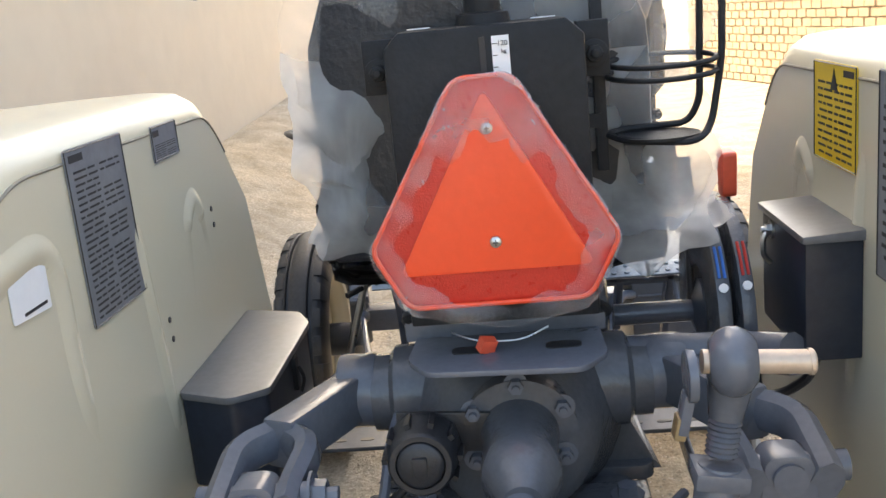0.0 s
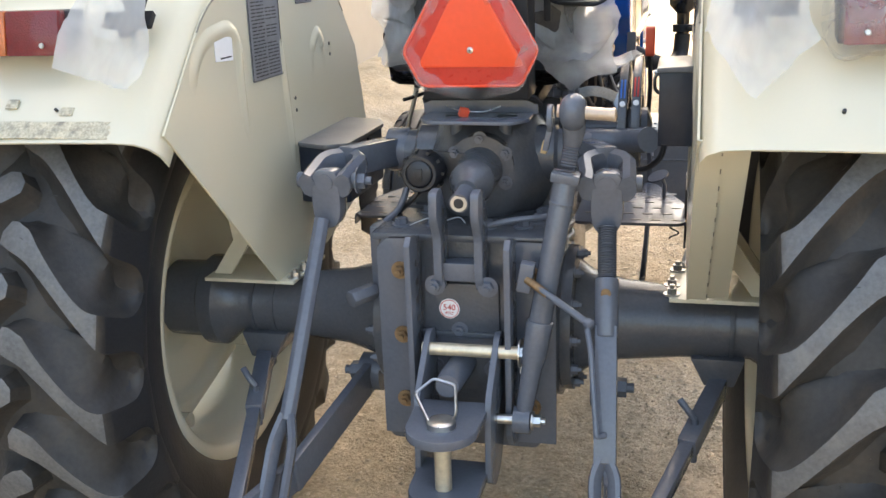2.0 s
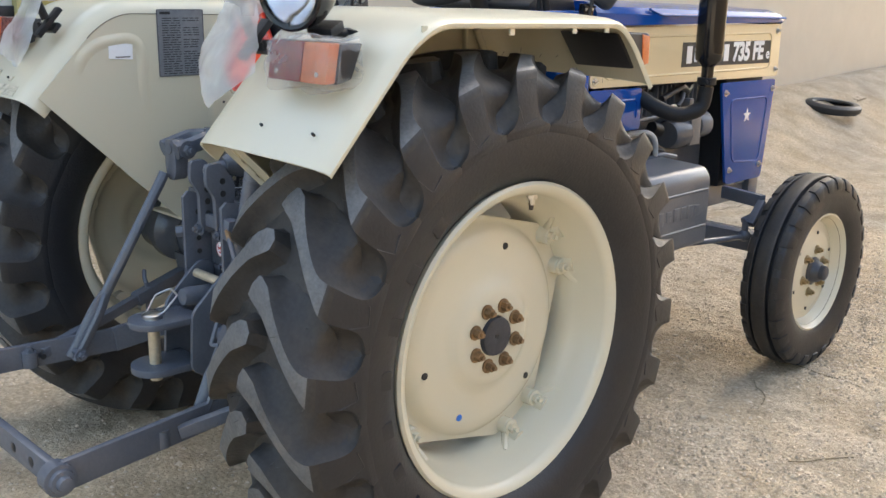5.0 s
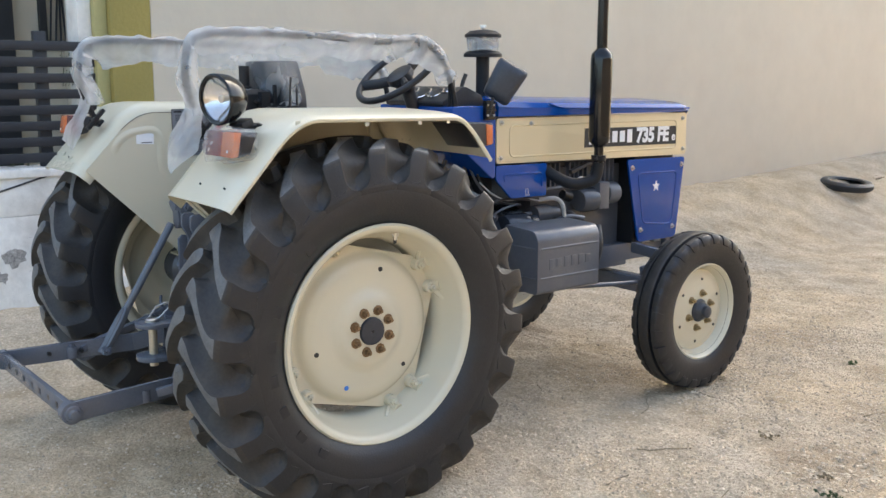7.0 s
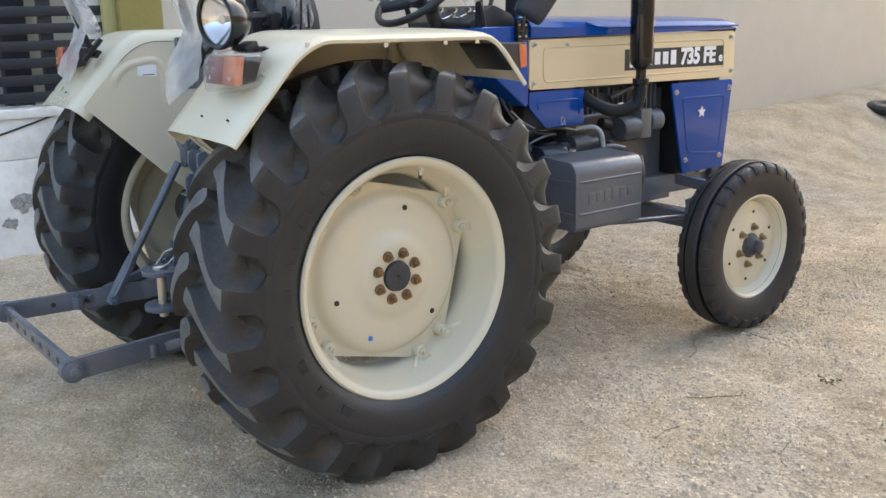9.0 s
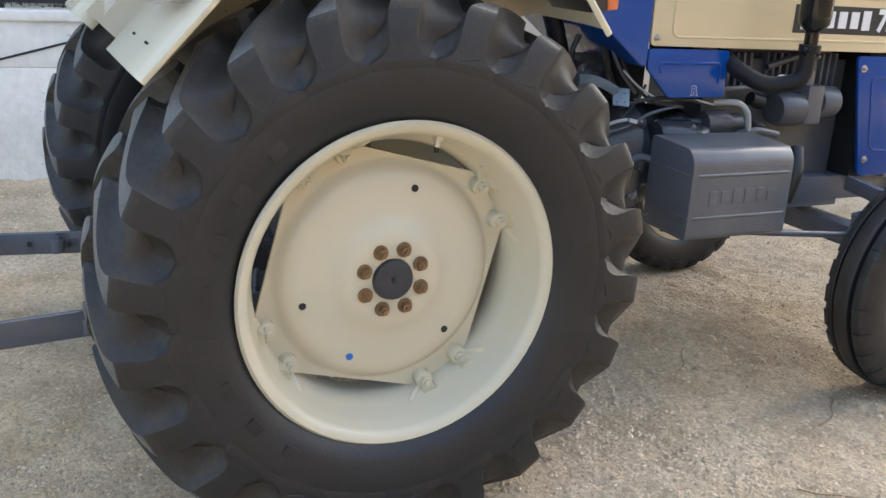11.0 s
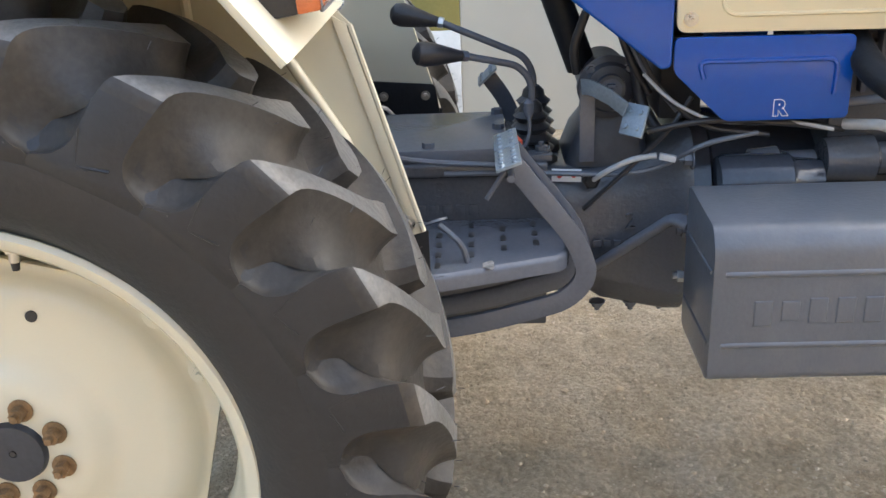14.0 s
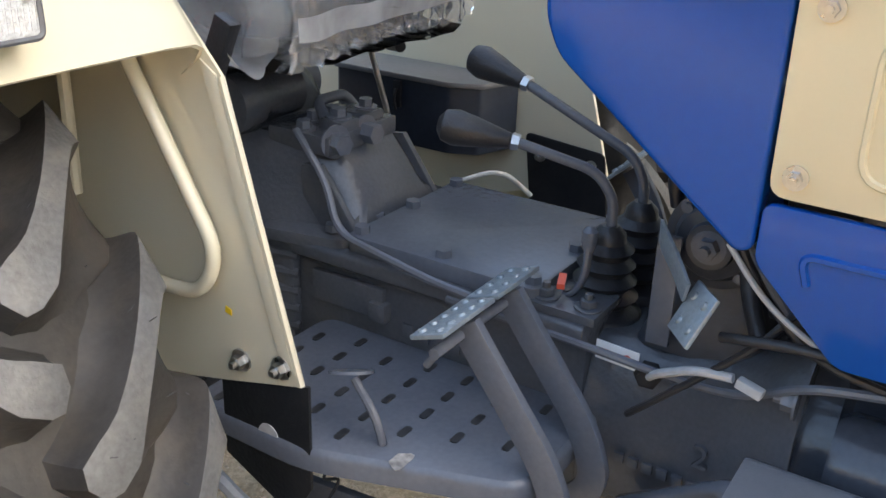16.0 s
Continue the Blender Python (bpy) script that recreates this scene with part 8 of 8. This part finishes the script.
# ---------------------------------------------------------------- wrapped grab rails
def crumple(p, k, amp):
    v = Vector(p) * k
    return Vector((noise.noise(v), noise.noise(v + Vector((17, 3, 5))), noise.noise(v + Vector((4, 29, 11))))) * amp


def crease(p, k, amp):
    """Sharp-edged folds."""
    v = Vector(p) * k
    return Vector((0.3 - abs(noise.noise(v)), 0.3 - abs(noise.noise(v + Vector((17, 3, 5)))), 0.3 - abs(noise.noise(v + Vector((4, 29, 11)))))) * amp


def rail_sleeve(s):
    X = s * 0.50
    pts = [(X, -0.445, 1.300), (X, -0.470, 1.36), (X, -0.498, 1.46), (X, -0.478, 1.575), (X, -0.38, 1.600), (X, 0.02, 1.598), (s * 0.40, 0.33, 1.588), (s * 0.26, 0.60, 1.612), (s * 0.245, 0.735, 1.555), (s * 0.24, 0.80, 1.42), (s * 0.24, 0.82, 1.33)]
    b = BM()
    tube(b, pts, 0.012, 10, corner=0.07)
    gr = part("grab_rail", b, BLACK, tractor, "black tubular grab rail")
    b = BM()
    box(b, (X + s * 0.02, -0.425, 1.275), (0.09, 0.012, 0.03), (-42, 0, 0))
    box(b, (X, -0.438, 1.29), (0.028, 0.014, 0.10), (-42, 0, 0))
    hexbolt(b, (X + s * 0.045, -0.435, 1.275), (0, -0.7, 0.7), 0.009, 0.01)
    part("rail_foot", b, BLACK, gr, bevel=0.002)
    # loose film sleeve
    rail = [Vector((X, -0.462, 1.345))] + rounded(pts[2:9] + [(s * 0.24, 0.79, 1.445)], 6, 0.09)
    fine = []
    for p, q in zip(rail, rail[1:]):
        n = max(1, int((q - p).length / 0.014))
        fine += [p.lerp(q, i / n) for i in range(n)]
    rings = []
    m = len(fine)
    for i, p in enumerate(fine):
        d = (fine[min(i + 1, m - 1)] - fine[max(i - 1, 0)]).normalized()
        level = abs(d.y) + abs(d.x)
        u = d.cross(Vector((0, 0, 1)))
        u = (u + Vector((s * 0.05, 0, 0))).normalized()
        if u.x < 0:
            u = -u
        w = d.cross(u).normalized()
        ring = []
        wave = noise.noise(Vector((i * 0.08, s * 3, 0)))
        sag = (0.030 + 0.022 * wave) * min(1, level) + 0.022 + (0.03 if s < 0 and level > 0.5 else 0)
        k = 1.0 if i < m * 0.8 else 1.5
        for j in range(16):
            turn = 2 * math.pi * j / 16
            r = 0.020 + sag * max(0, math.cos(turn)) * k
            q = p + u * math.sin(turn) * ((0.027 if level > 0.5 else 0.050) - 0.014 * max(0, math.cos(turn)) * min(1, level)) + w * math.cos(turn) * r
            ring.append(q + crumple(q, 7, 0.014) + crease(q, 12, 0.018) + crease(q, 30, 0.006))
        rings.append(ring)
    b = BM()
    loop_rings(b, rings, cap=False)
    thing("plastic_sleeve", b, FILM, "crumpled milky polythene sleeve round a grab rail", "plastic wrap", group="rail wraps")

    # loose flap of film that hangs from the rail's foot over the mudguard
    if s > 0:
        tl, tr, bl, br = Vector((0.462, -0.478, 1.375)), Vector((0.545, -0.462, 1.365)), Vector((0.424, -0.532, 1.245)), Vector((0.588, -0.492, 1.240))
        tip = Vector((0.0, -0.028, -0.092))
    else:
        tl, tr, bl, br = Vector((-0.552, -0.470, 1.375)), Vector((-0.455, -0.470, 1.375)), Vector((-0.600, -0.538, 1.205)), Vector((-0.432, -0.520, 1.225))
        tip = Vector((0.05, -0.012, -0.045))

    def tail(u, v):
        p = tl.lerp(tr, u).lerp(bl.lerp(br, u), v) + tip * v * v * max(0, 1 - abs(2 * u - 1.05)) + Vector((0, -0.020, 0)) * math.sin(math.pi * u) * (1 - 0.4 * v)
        return p + crumple(p, 9, 0.014) + crease(p, 16, 0.012) + crease(p, 40, 0.003)
    b = BM()
    grid_sheet(b, tail, 30, 34)
    thing("plastic_sleeve", b, THINFILM, "loose polythene film hanging over a mudguard", "plastic wrap", group="rail wraps")


rail_sleeve(1)
rail_sleeve(-1)

# torn sticker remains on the rear face of the left mudguard
def glue_strip(d0, d1, x0, x1, seed):
    e, n = Vector((0, 0.669, 0.743)), Vector((0, -0.743, 0.669))
    base = Vector((0, -0.545, 1.078))
    out = []
    for k in range(40):
        t = 2 * math.pi * k / 40
        c, s2 = math.cos(t), math.sin(t)
        m2 = max(abs(c), abs(s2))
        w = 0.92 + 0.10 * noise.noise(Vector((c * 3, s2 * 3, seed)))
        u, v = 0.5 + 0.5 * c / m2 * w, 0.5 + 0.5 * s2 / m2 * w
        out.append(base + e * (d0 + (d1 - d0) * v) + Vector((x0 + (x1 - x0) * u, 0, 0)))
    b = BM()
    loop_rings(b, [[p + n * 0.0110 for p in out], [p + n * 0.0138 for p in out]])
    return part("torn_sticker", b, GLUE, tractor, "torn remains of a pasted paper sticker")


for k, (d0, d1, x0, x1) in enumerate(((0.006, 0.042, -0.745, -0.505), (0.052, 0.070, -0.618, -0.592), (0.066, 0.086, -0.728, -0.704))):
    glue_strip(d0, d1, x0, x1, k)

# film over the seat: a cloudy curtain behind the back rest and a clear wrap round the cushion
def curtain(u, v):
    x = -0.215 + 0.475 * u
    z = 1.60 - 0.45 * v
    w = 1.0 + 0.16 * v * abs(u - 0.5)
    y = 0.002 + 0.040 * v + 0.03 * abs(u - 0.5)
    z -= 0.03 * math.sin(u * 9) * v + 0.05 * (u - 0.5) * v
    p = Vector((x * w, y, z))
    k = 0.35 + 0.65 * min(1, 2 * v)
    return p + (crumple(p, 6, 0.030) + crease(p, 10, 0.045) + crease(p, 24, 0.016)) * k


b = BM()
grid_sheet(b, lambda u, v: curtain(u, v * 0.5), 44, 22)
thing("seat_film", b, CLEARFILM, "clear crumpled polythene over the seat back", "plastic wrap")
b = BM()
grid_sheet(b, lambda u, v: curtain(u, 0.5 + v * 0.5), 44, 26)
thing("seat_film", b, FILM, "milky polythene skirt hanging below the seat", "plastic wrap")


def side_flap(u, v):
    p = Vector((0.13 + 0.17 * u, 0.08 + 0.28 * v, 1.150 - 0.03 * u * v - 0.01 * v + 0.015 * math.sin(u * 7)))
    return p + crumple(p, 10, 0.03) + crumple(p, 34, 0.01)


b = BM()
grid_sheet(b, side_flap, 22, 18)
thing("seat_film", b, FILM, "milky polythene flap beside the seat", "plastic wrap")
rings = []
for i in range(33):
    y = 0.055 + 0.350 * i / 32
    ring = []
    for j in range(44):
        a = 2 * math.pi * j / 44
        cx, cz = math.cos(a), math.sin(a)
        k = 1 / max(abs(cx), abs(cz)) ** 0.85
        q = Vector((cx * k * 0.216, y, 1.182 + cz * k * 0.062 - (0.022 if cz < -0.4 else 0)))
        ring.append(q + crumple(q, 12, 0.010) + crease(q, 30, 0.014) + crease(q, 70, 0.004))
    rings.append(ring)
b = BM()
loop_rings(b, rings, cap=False)
thing("seat_film", b, GLOSSFILM, "clear polythene wrap round the seat cushion", "plastic wrap")


def front_film(u, v):
    p = Vector((0.225 - 0.44 * u, 0.405 + (0.004 * math.sin(u * 95 + 3 * math.sin(u * 9)) + 0.003 * math.sin(u * 173)) * (0.4 + 0.6 * v), 1.235 - (0.115 + 0.02 * (1 - u)) * v))
    return p + crumple(p, 14, 0.010) + crease(p, 40, 0.014)


b = BM()
grid_sheet(b, front_film, 150, 16)
thing("seat_film", b, GLOSSFILM, "pleated clear polythene over the seat front", "plastic wrap")
b = BM()
grid_sheet(b, lambda u, v: Vector((0.228 - 0.44 * u, 0.424 + 0.004 * math.sin(u * 23), 1.186 - 0.012 * (1 - u) - 0.032 * v)) + crumple((u * 0.44, v * 0.03, 0), 18, 0.003), 70, 5)
thing("seat_film", b, FILM, "folded milky polythene hem along the seat front", "plastic wrap")


def side_film(u, v):
    p = Vector((0.236 + 0.012 * math.sin(u * 17) * v, 0.10 + 0.315 * u, 1.238 - (0.10 + 0.035 * math.sin(u * 3.1)) * v))
    return p + crumple(p, 16, 0.016) + crumple(p, 50, 0.006)


b = BM()
grid_sheet(b, side_film, 40, 18)
thing("seat_film", b, GLOSSFILM, "clear creased polythene down the side of the seat cushion", "plastic wrap")


def droop(u, v):
    p = Vector((0.235 - 0.25 * u, 0.418 - 0.03 * v, 1.150 - 0.055 * v * (1 - u) ** 0.6 + 0.012 * u))
    return p + crumple(p, 14, 0.012) + crumple(p, 45, 0.004)


b = BM()
grid_sheet(b, droop, 30, 10)
thing("seat_film", b, CLEARFILM, "loose clear polythene drooping under the seat front", "plastic wrap")

# torn film round the rim of the warning triangle
hexo = [Vector((TX + x, 0, z)) for x, z in ((-0.032, 1.365), (0.032, 1.365), (0.137, 1.186), (0.101, 1.112), (0.01, 1.092), (-0.101, 1.114), (-0.137, 1.186))]
mid = Vector((TX, 0, 1.21))
ring_o = rounded(hexo, 6, 0.02, True)
loop_pts = []
for a, c in zip(ring_o, ring_o[1:] + ring_o[:1]):
    n = max(1, int((c - a).length / 0.008))
    loop_pts += [a.lerp(c, i / n) for i in range(n)]


def rim_film(u, v):
    i = int(u * len(loop_pts)) % len(loop_pts)
    p = loop_pts[i]
    depth = 0.22 + 0.12 * noise.noise(p * 22) + (0.16 if p.z > 1.31 else 0.0) + (0.06 if p.x > TX + 0.09 else 0)
    q = p.lerp(mid, max(0.05, depth) * v)
    q.y = TY - 0.010 - 0.006 * math.sin(v * math.pi)
    c1 = crumple(q, 30, 0.004) + crease(q, 60, 0.008)
    return q + Vector((c1.x * 0.6, -abs(c1.y), c1.z * 0.6))


b = BM()
grid_sheet(b, rim_film, 150, 7)
thing("triangle_film", b, SHEERFILM, "torn clear polythene round the warning triangle", "plastic wrap")
b = BM()
grid_sheet(b, lambda u, v: rim_film(u, v * (0.07 + 0.16 * max(0, noise.noise(Vector((u * 21, 3.0, 1.0)))))) + Vector((0, -0.002, 0)), 150, 3)
thing("triangle_film", b, CLEARFILM, "milky polythene edge round the warning triangle", "plastic wrap")


# film over the right rear lamp
def lamp_film(u, v):
    turn = 2 * math.pi * u
    c, z = math.cos(turn), math.sin(turn)
    k = max(abs(c), abs(z)) ** -0.7
    gather = 1 - 0.55 * max(0, abs(2 * v - 1) - 0.8) / 0.2
    p = Vector((0.600 + 0.222 * v, -0.450 + 0.050 * c * k * gather, 1.260 + 0.048 * z * k * gather - 0.008 * (z < 0)))
    return p + crumple(p, 18, 0.010) + crease(p, 26, 0.012) + crease(p, 70, 0.003)


b = BM()
grid_sheet(b, lamp_film, 60, 34)
thing("lamp_film", b, CLEARFILM, "clear crumpled polythene over a rear lamp", "plastic wrap")

# ---------------------------------------------------------------- yard: litter, stones, far building
def scrap_tyre():
    x, y = -1.85, 7.85
    b = BM()
    lathe(b, [(0.0, 0.19), (0.0, 0.245), (0.025, 0.27), (0.062, 0.27), (0.085, 0.245), (0.085, 0.19), (0.07, 0.175), (0.045, 0.23), (0.02, 0.175)], (x, y, ground_height(x, y) - 0.004), (0.10, -0.02, 1), 44, shut=True)
    return thing("scrap_tyre", b, RUBBER, "old black tyre lying flat on the sand bank", "tyre", angle=45)


scrap_tyre()


def pebbles():
    rnd = random.Random(7)
    verts, faces = [], []
    base = [(0, 0, 1), (0.9, 0, 0.1), (0.25, 0.85, 0), (-0.75, 0.5, 0.1), (-0.7, -0.55, 0), (0.3, -0.85, 0.1), (0, 0, -0.6)]
    tri = [(0, i, i % 5 + 1) for i in range(1, 6)] + [(6, i % 5 + 1, i) for i in range(1, 6)]
    for k in range(105000):
        if k < 70000:
            x, y = rnd.uniform(0.25, 3.0), rnd.uniform(-0.9, 3.6)
            if noise.noise(Vector((x * 2.3, y * 1.7, 1.0))) < 0.9 * rnd.random() - 0.5:
                continue
        elif k < 98000:
            x, y = rnd.uniform(-2.2, 3.0), rnd.uniform(-1.4, 4.5)
        else:
            x, y = rnd.uniform(-2.3, 4.0), rnd.uniform(3.0, 10.0)
        r = 0.0022 + 0.0065 * rnd.random() ** 2.5 + (0.006 if rnd.random() < 0.012 else 0)
        a, sx, sz = rnd.uniform(0, 6.3), rnd.uniform(0.7, 1.4), rnd.uniform(0.5, 0.9)
        z = ground_height(x, y) + r * 0.2
        n = len(verts)
        for p in base:
            px, py = p[0] * sx, p[1]
            verts.append((x + r * (px * math.cos(a) - py * math.sin(a)), y + r * (px * math.sin(a) + py * math.cos(a)), z + r * p[2] * sz))
        faces += [(n + i, n + j, n + l) for i, j, l in tri]
    me = bpy.data.meshes.new("pebbles")
    me.from_pydata(verts, [], faces)
    me.materials.append(STONE)
    return tagged(new("pebbles", me), "small loose pebbles scattered on the sand", "pebbles", kind="stuff")


pebbles()


def clods():
    """Loose lumps of crusted sand, thickest where wheels have turned the ground."""
    rnd = random.Random(21)
    verts, faces = [], []
    spots = [(1.2, 2.9, 0.5), (1.0, 3.8, 0.6), (1.6, 1.6, 0.4), (0.95, 5.1, 0.7), (0.6, 1.5, 0.7), (1.9, 2.6, 0.6), (-1.9, 5.0, 1.2), (-1.6, 8.0, 1.2), (1.2, 0.4, 0.9), (0.3, 1.9, 0.6), (0.2, 3.0, 0.8), (2.0, 0.9, 0.8), (2.4, 2.2, 0.8)]
    for k in range(15000):
        cx, cy, sp = spots[k % len(spots)]
        x, y = rnd.gauss(cx, sp), rnd.gauss(cy, sp * 1.3)
        # gathered into drifts with bare ground between
        if x < WALL_X + 0.1 or noise.noise(Vector((x * 3.4, y * 2.2, 4.0))) < 0.45 * rnd.random() - 0.12:
            continue
        r = 0.0035 + 0.013 * rnd.random() ** 4
        z = ground_height(x, y) - r * 0.12
        n = len(verts)
        ph = rnd.uniform(0, 6.3)
        for lev, rad in ((0.0, 1.0), (0.32, 0.8)):
            for j in range(7):
                w = rnd.uniform(0.7, 1.15)
                verts.append((x + r * rad * w * math.cos(ph + j * 0.8976), y + r * rad * w * math.sin(ph + j * 0.8976), z + r * lev * rnd.uniform(0.8, 1.4)))
        verts.append((x, y, z + r * 0.5))
        for j in range(7):
            i = (j + 1) % 7
            faces += [(n + j, n + i, n + 7 + i, n + 7 + j), (n + 7 + j, n + 7 + i, n + 14)]
    me = bpy.data.meshes.new("clods")
    me.from_pydata(verts, [], faces)
    me.materials.append(CLOD)
    return tagged(new("clods", me), "loose crumbled clods of sandy soil", "clods", kind="stuff")


clods()


def weed(x, y, size, seed):
    rnd = random.Random(seed)
    b = BM()
    z = ground_height(x, y)
    for k in range(11):
        a = rnd.uniform(0, 6.28)
        l = size * rnd.uniform(0.3, 0.7)
        p0 = Vector((x + rnd.uniform(-0.02, 0.02), y + rnd.uniform(-0.02, 0.02), z - 0.003))
        p1 = p0 + Vector((math.cos(a) * l * 0.5, math.sin(a) * l * 0.5, l * rnd.uniform(0.1, 0.5)))
        p2 = p1 + Vector((math.cos(a + 0.6) * l * 0.4, math.sin(a + 0.6) * l * 0.4, l * rnd.uniform(-0.1, 0.2)))
        tube(b, [p0, p1, p2], 0.0014, 4, corner=0.01)
        for j in range(3):
            q = p1.lerp(p2, rnd.random())
            box(b, q, (0.012, 0.006, 0.002), (rnd.uniform(0, 90), rnd.uniform(0, 90), rnd.uniform(0, 180)))
    return thing("weed", b, LEAF if seed % 2 else TWIG, "small dry trampled weed on the sand", "weed", group="weeds")


for k, (x, y, sz) in enumerate(((1.302, 1.644, 0.075), (1.75, 1.30, 0.06), (1.65, 1.45, 0.05), (2.0, 2.4, 0.07), (1.45, 3.1, 0.06), (0.95, 2.9, 0.05), (-1.9, 8.6, 0.14), (1.9, 3.6, 0.08))):
    weed(x, y, sz, k)


def twig(x, y, a, l, seed):
    rnd = random.Random(seed)
    pts, h = [], a
    p = Vector((x, y, ground_height(x, y) + 0.003))
    for i in range(5):
        pts.append(p.copy())
        h += rnd.uniform(-0.5, 0.5)
        p = p + Vector((math.cos(h), math.sin(h), 0)) * l / 4
        p.z = ground_height(p.x, p.y) + 0.003
    b = BM()
    tube(b, pts, 0.002, 5, corner=0.02)
    return thing("twig", b, TWIG, "thin dry twig lying on the sand", "twig", group="twigs")


for k, (x, y, a, l) in enumerate(((1.05, 1.1, 0.5, 0.22), (0.78, 1.45, 2.2, 0.25), (1.2, 0.75, 1.2, 0.15), (0.65, 1.9, 0.2, 0.3), (1.6, 0.9, 2.8, 0.18), (1.4, 2.2, 0.9, 0.2), (0.3, 1.3, 2.0, 0.2), (-1.3, 2.8, 0.4, 0.25), (-1.0, 4.2, 1.4, 0.3), (1.5, 4.4, 0.1, 0.3))):
    twig(x, y, a, l, k)



def creeper(y0, y1, z0, z1, count, seed):
    rnd = random.Random(seed)
    b = BM()
    for k in range(count):
        p = Vector((WALL_X - rnd.uniform(0.16, 0.24), rnd.uniform(y0, y1), z0 + (z1 - z0) * rnd.random() ** 1.6))
        e = Vector((rnd.uniform(-1, 1), rnd.uniform(-1, 1), rnd.uniform(-0.3, 1))).normalized()
        f = e.cross(Vector((rnd.uniform(-1, 1), rnd.uniform(-1, 1), rnd.uniform(-1, 1)))).normalized()
        l = rnd.uniform(0.012, 0.028)
        vs = [b.verts.new(q) for q in (p, p + e * l * 0.5 + f * l * 0.28, p + e * l, p + e * l * 0.5 - f * l * 0.28)]
        b.faces.new(vs)
        if k % 6 == 0:
            tube(b, [(p.x, p.y, z0 - 0.02), (p.x, p.y + 0.01, (z0 + p.z) / 2), p], 0.0015, 4, corner=0.01)
    return thing("creeper", b, LEAF, "straggling dark green creeper behind the slatted fence", "plant", group="creepers")


creeper(-1.6, 0.05, 0.925, 1.00, 420, 5)
creeper(0.13, 0.27, 1.42, 1.66, 90, 6)

# far machine beside the brick building
red = holder("red_machine", "red farm machine parked beside the brick wall", "farm machine", (1.9, 16.4, 0))
b = BM()
lathe(b, [(-0.18, 0.34), (-0.19, 0.62), (-0.14, 0.70), (0.14, 0.70), (0.19, 0.62), (0.18, 0.34)], (0.55, 0, 0.69), (1, 0.25, 0), 40, shut=True)
part("wheel", b, RUBBER, red)
b = BM()
box(b, (-0.1, 0.3, 1.25), (0.5, 1.2, 0.5))
box(b, (0.2, -0.1, 0.75), (0.7, 0.12, 0.12), (0, -25, 0))
box(b, (0.0, -0.35, 0.55), (0.5, 0.10, 0.10))
part("frame", b, REDMACHINE, red, bevel=0.02)
b = BM()
box(b, (-0.3, -0.1, 1.25), (0.45, 0.5, 0.9))
part("cover", b, PLASTIC_BLACK, red, bevel=0.04)

# brick wall: courses of pale bricks, each with its own edges
B0, BD = Vector((2.92, 14.7, 0)), Vector((0.255, -0.967, 0)).normalized()
BN = Vector((-BD.y, BD.x, 0)) * -1
# the unseen near run of this length is added to bounce sunlight
LEN, HIGH = 20.0, 3.2
ang = math.degrees(math.atan2(BD.y, BD.x))
b = BM()
box(b, B0 + BD * LEN / 2 - BN * 0.20 + Vector((0, 0, HIGH / 2 - 0.1)), (LEN, 0.36, HIGH + 0.2), (0, 0, ang))
bw = thing("wall_brick", b, MORTAR, "sunlit wall of pale rough bricks, with an unseen run added as a reflector", "wall", kind="structure", bevel=0.005)
bb = BM()
box(bb, (0, 0, 0), (0.198, 0.05, 0.094), (0, 0, 0))
brick_me = finish("brick", bb, BRICK, 0.006, seg=1)
rest_v, rest_f = [], []
rnd = random.Random(11)
count = 0
turn = Matrix.Rotation(radians(ang), 4, "Z")
for r in range(int(HIGH / 0.108)):
    for k in range(int(LEN / 0.212)):
        off = (k + 0.5 + 0.5 * (r % 2)) * 0.212
        c = B0 + BD * off + BN * (-0.012 + rnd.uniform(-0.006, 0.006)) + Vector((0, 0, 0.054 + r * 0.108))
        m = Matrix.Translation(c) @ turn @ Matrix.Rotation(radians(rnd.uniform(-1.2, 1.2)), 4, "Y") @ Matrix.Diagonal((rnd.uniform(0.9, 1.02), 1, rnd.uniform(0.88, 1.04), 1))
        if count < 300 and off < 2.9 and r < 22:
            o = new("brick", brick_me)
            o.parent = bw
            o.matrix_basis = m
            count += 1
        else:
            n = len(rest_v)
            rest_v += [m @ Vector((0.099 * i, 0.025 * j, 0.047 * l)) for i in (-1, 1) for j in (-1, 1) for l in (-1, 1)]
            rest_f += [[n + i for i in f] for f in ((0, 1, 3, 2), (4, 6, 7, 5), (0, 4, 5, 1), (2, 3, 7, 6), (0, 2, 6, 4), (1, 5, 7, 3))]
me = bpy.data.meshes.new("brickwork")
me.from_pydata(rest_v, [], rest_f)
me.materials.append(BRICK)
o = new("brickwork", me)
o.parent = bw
tagged(o, "further pale bricks of the wall and its added unseen run", kind="stuff")
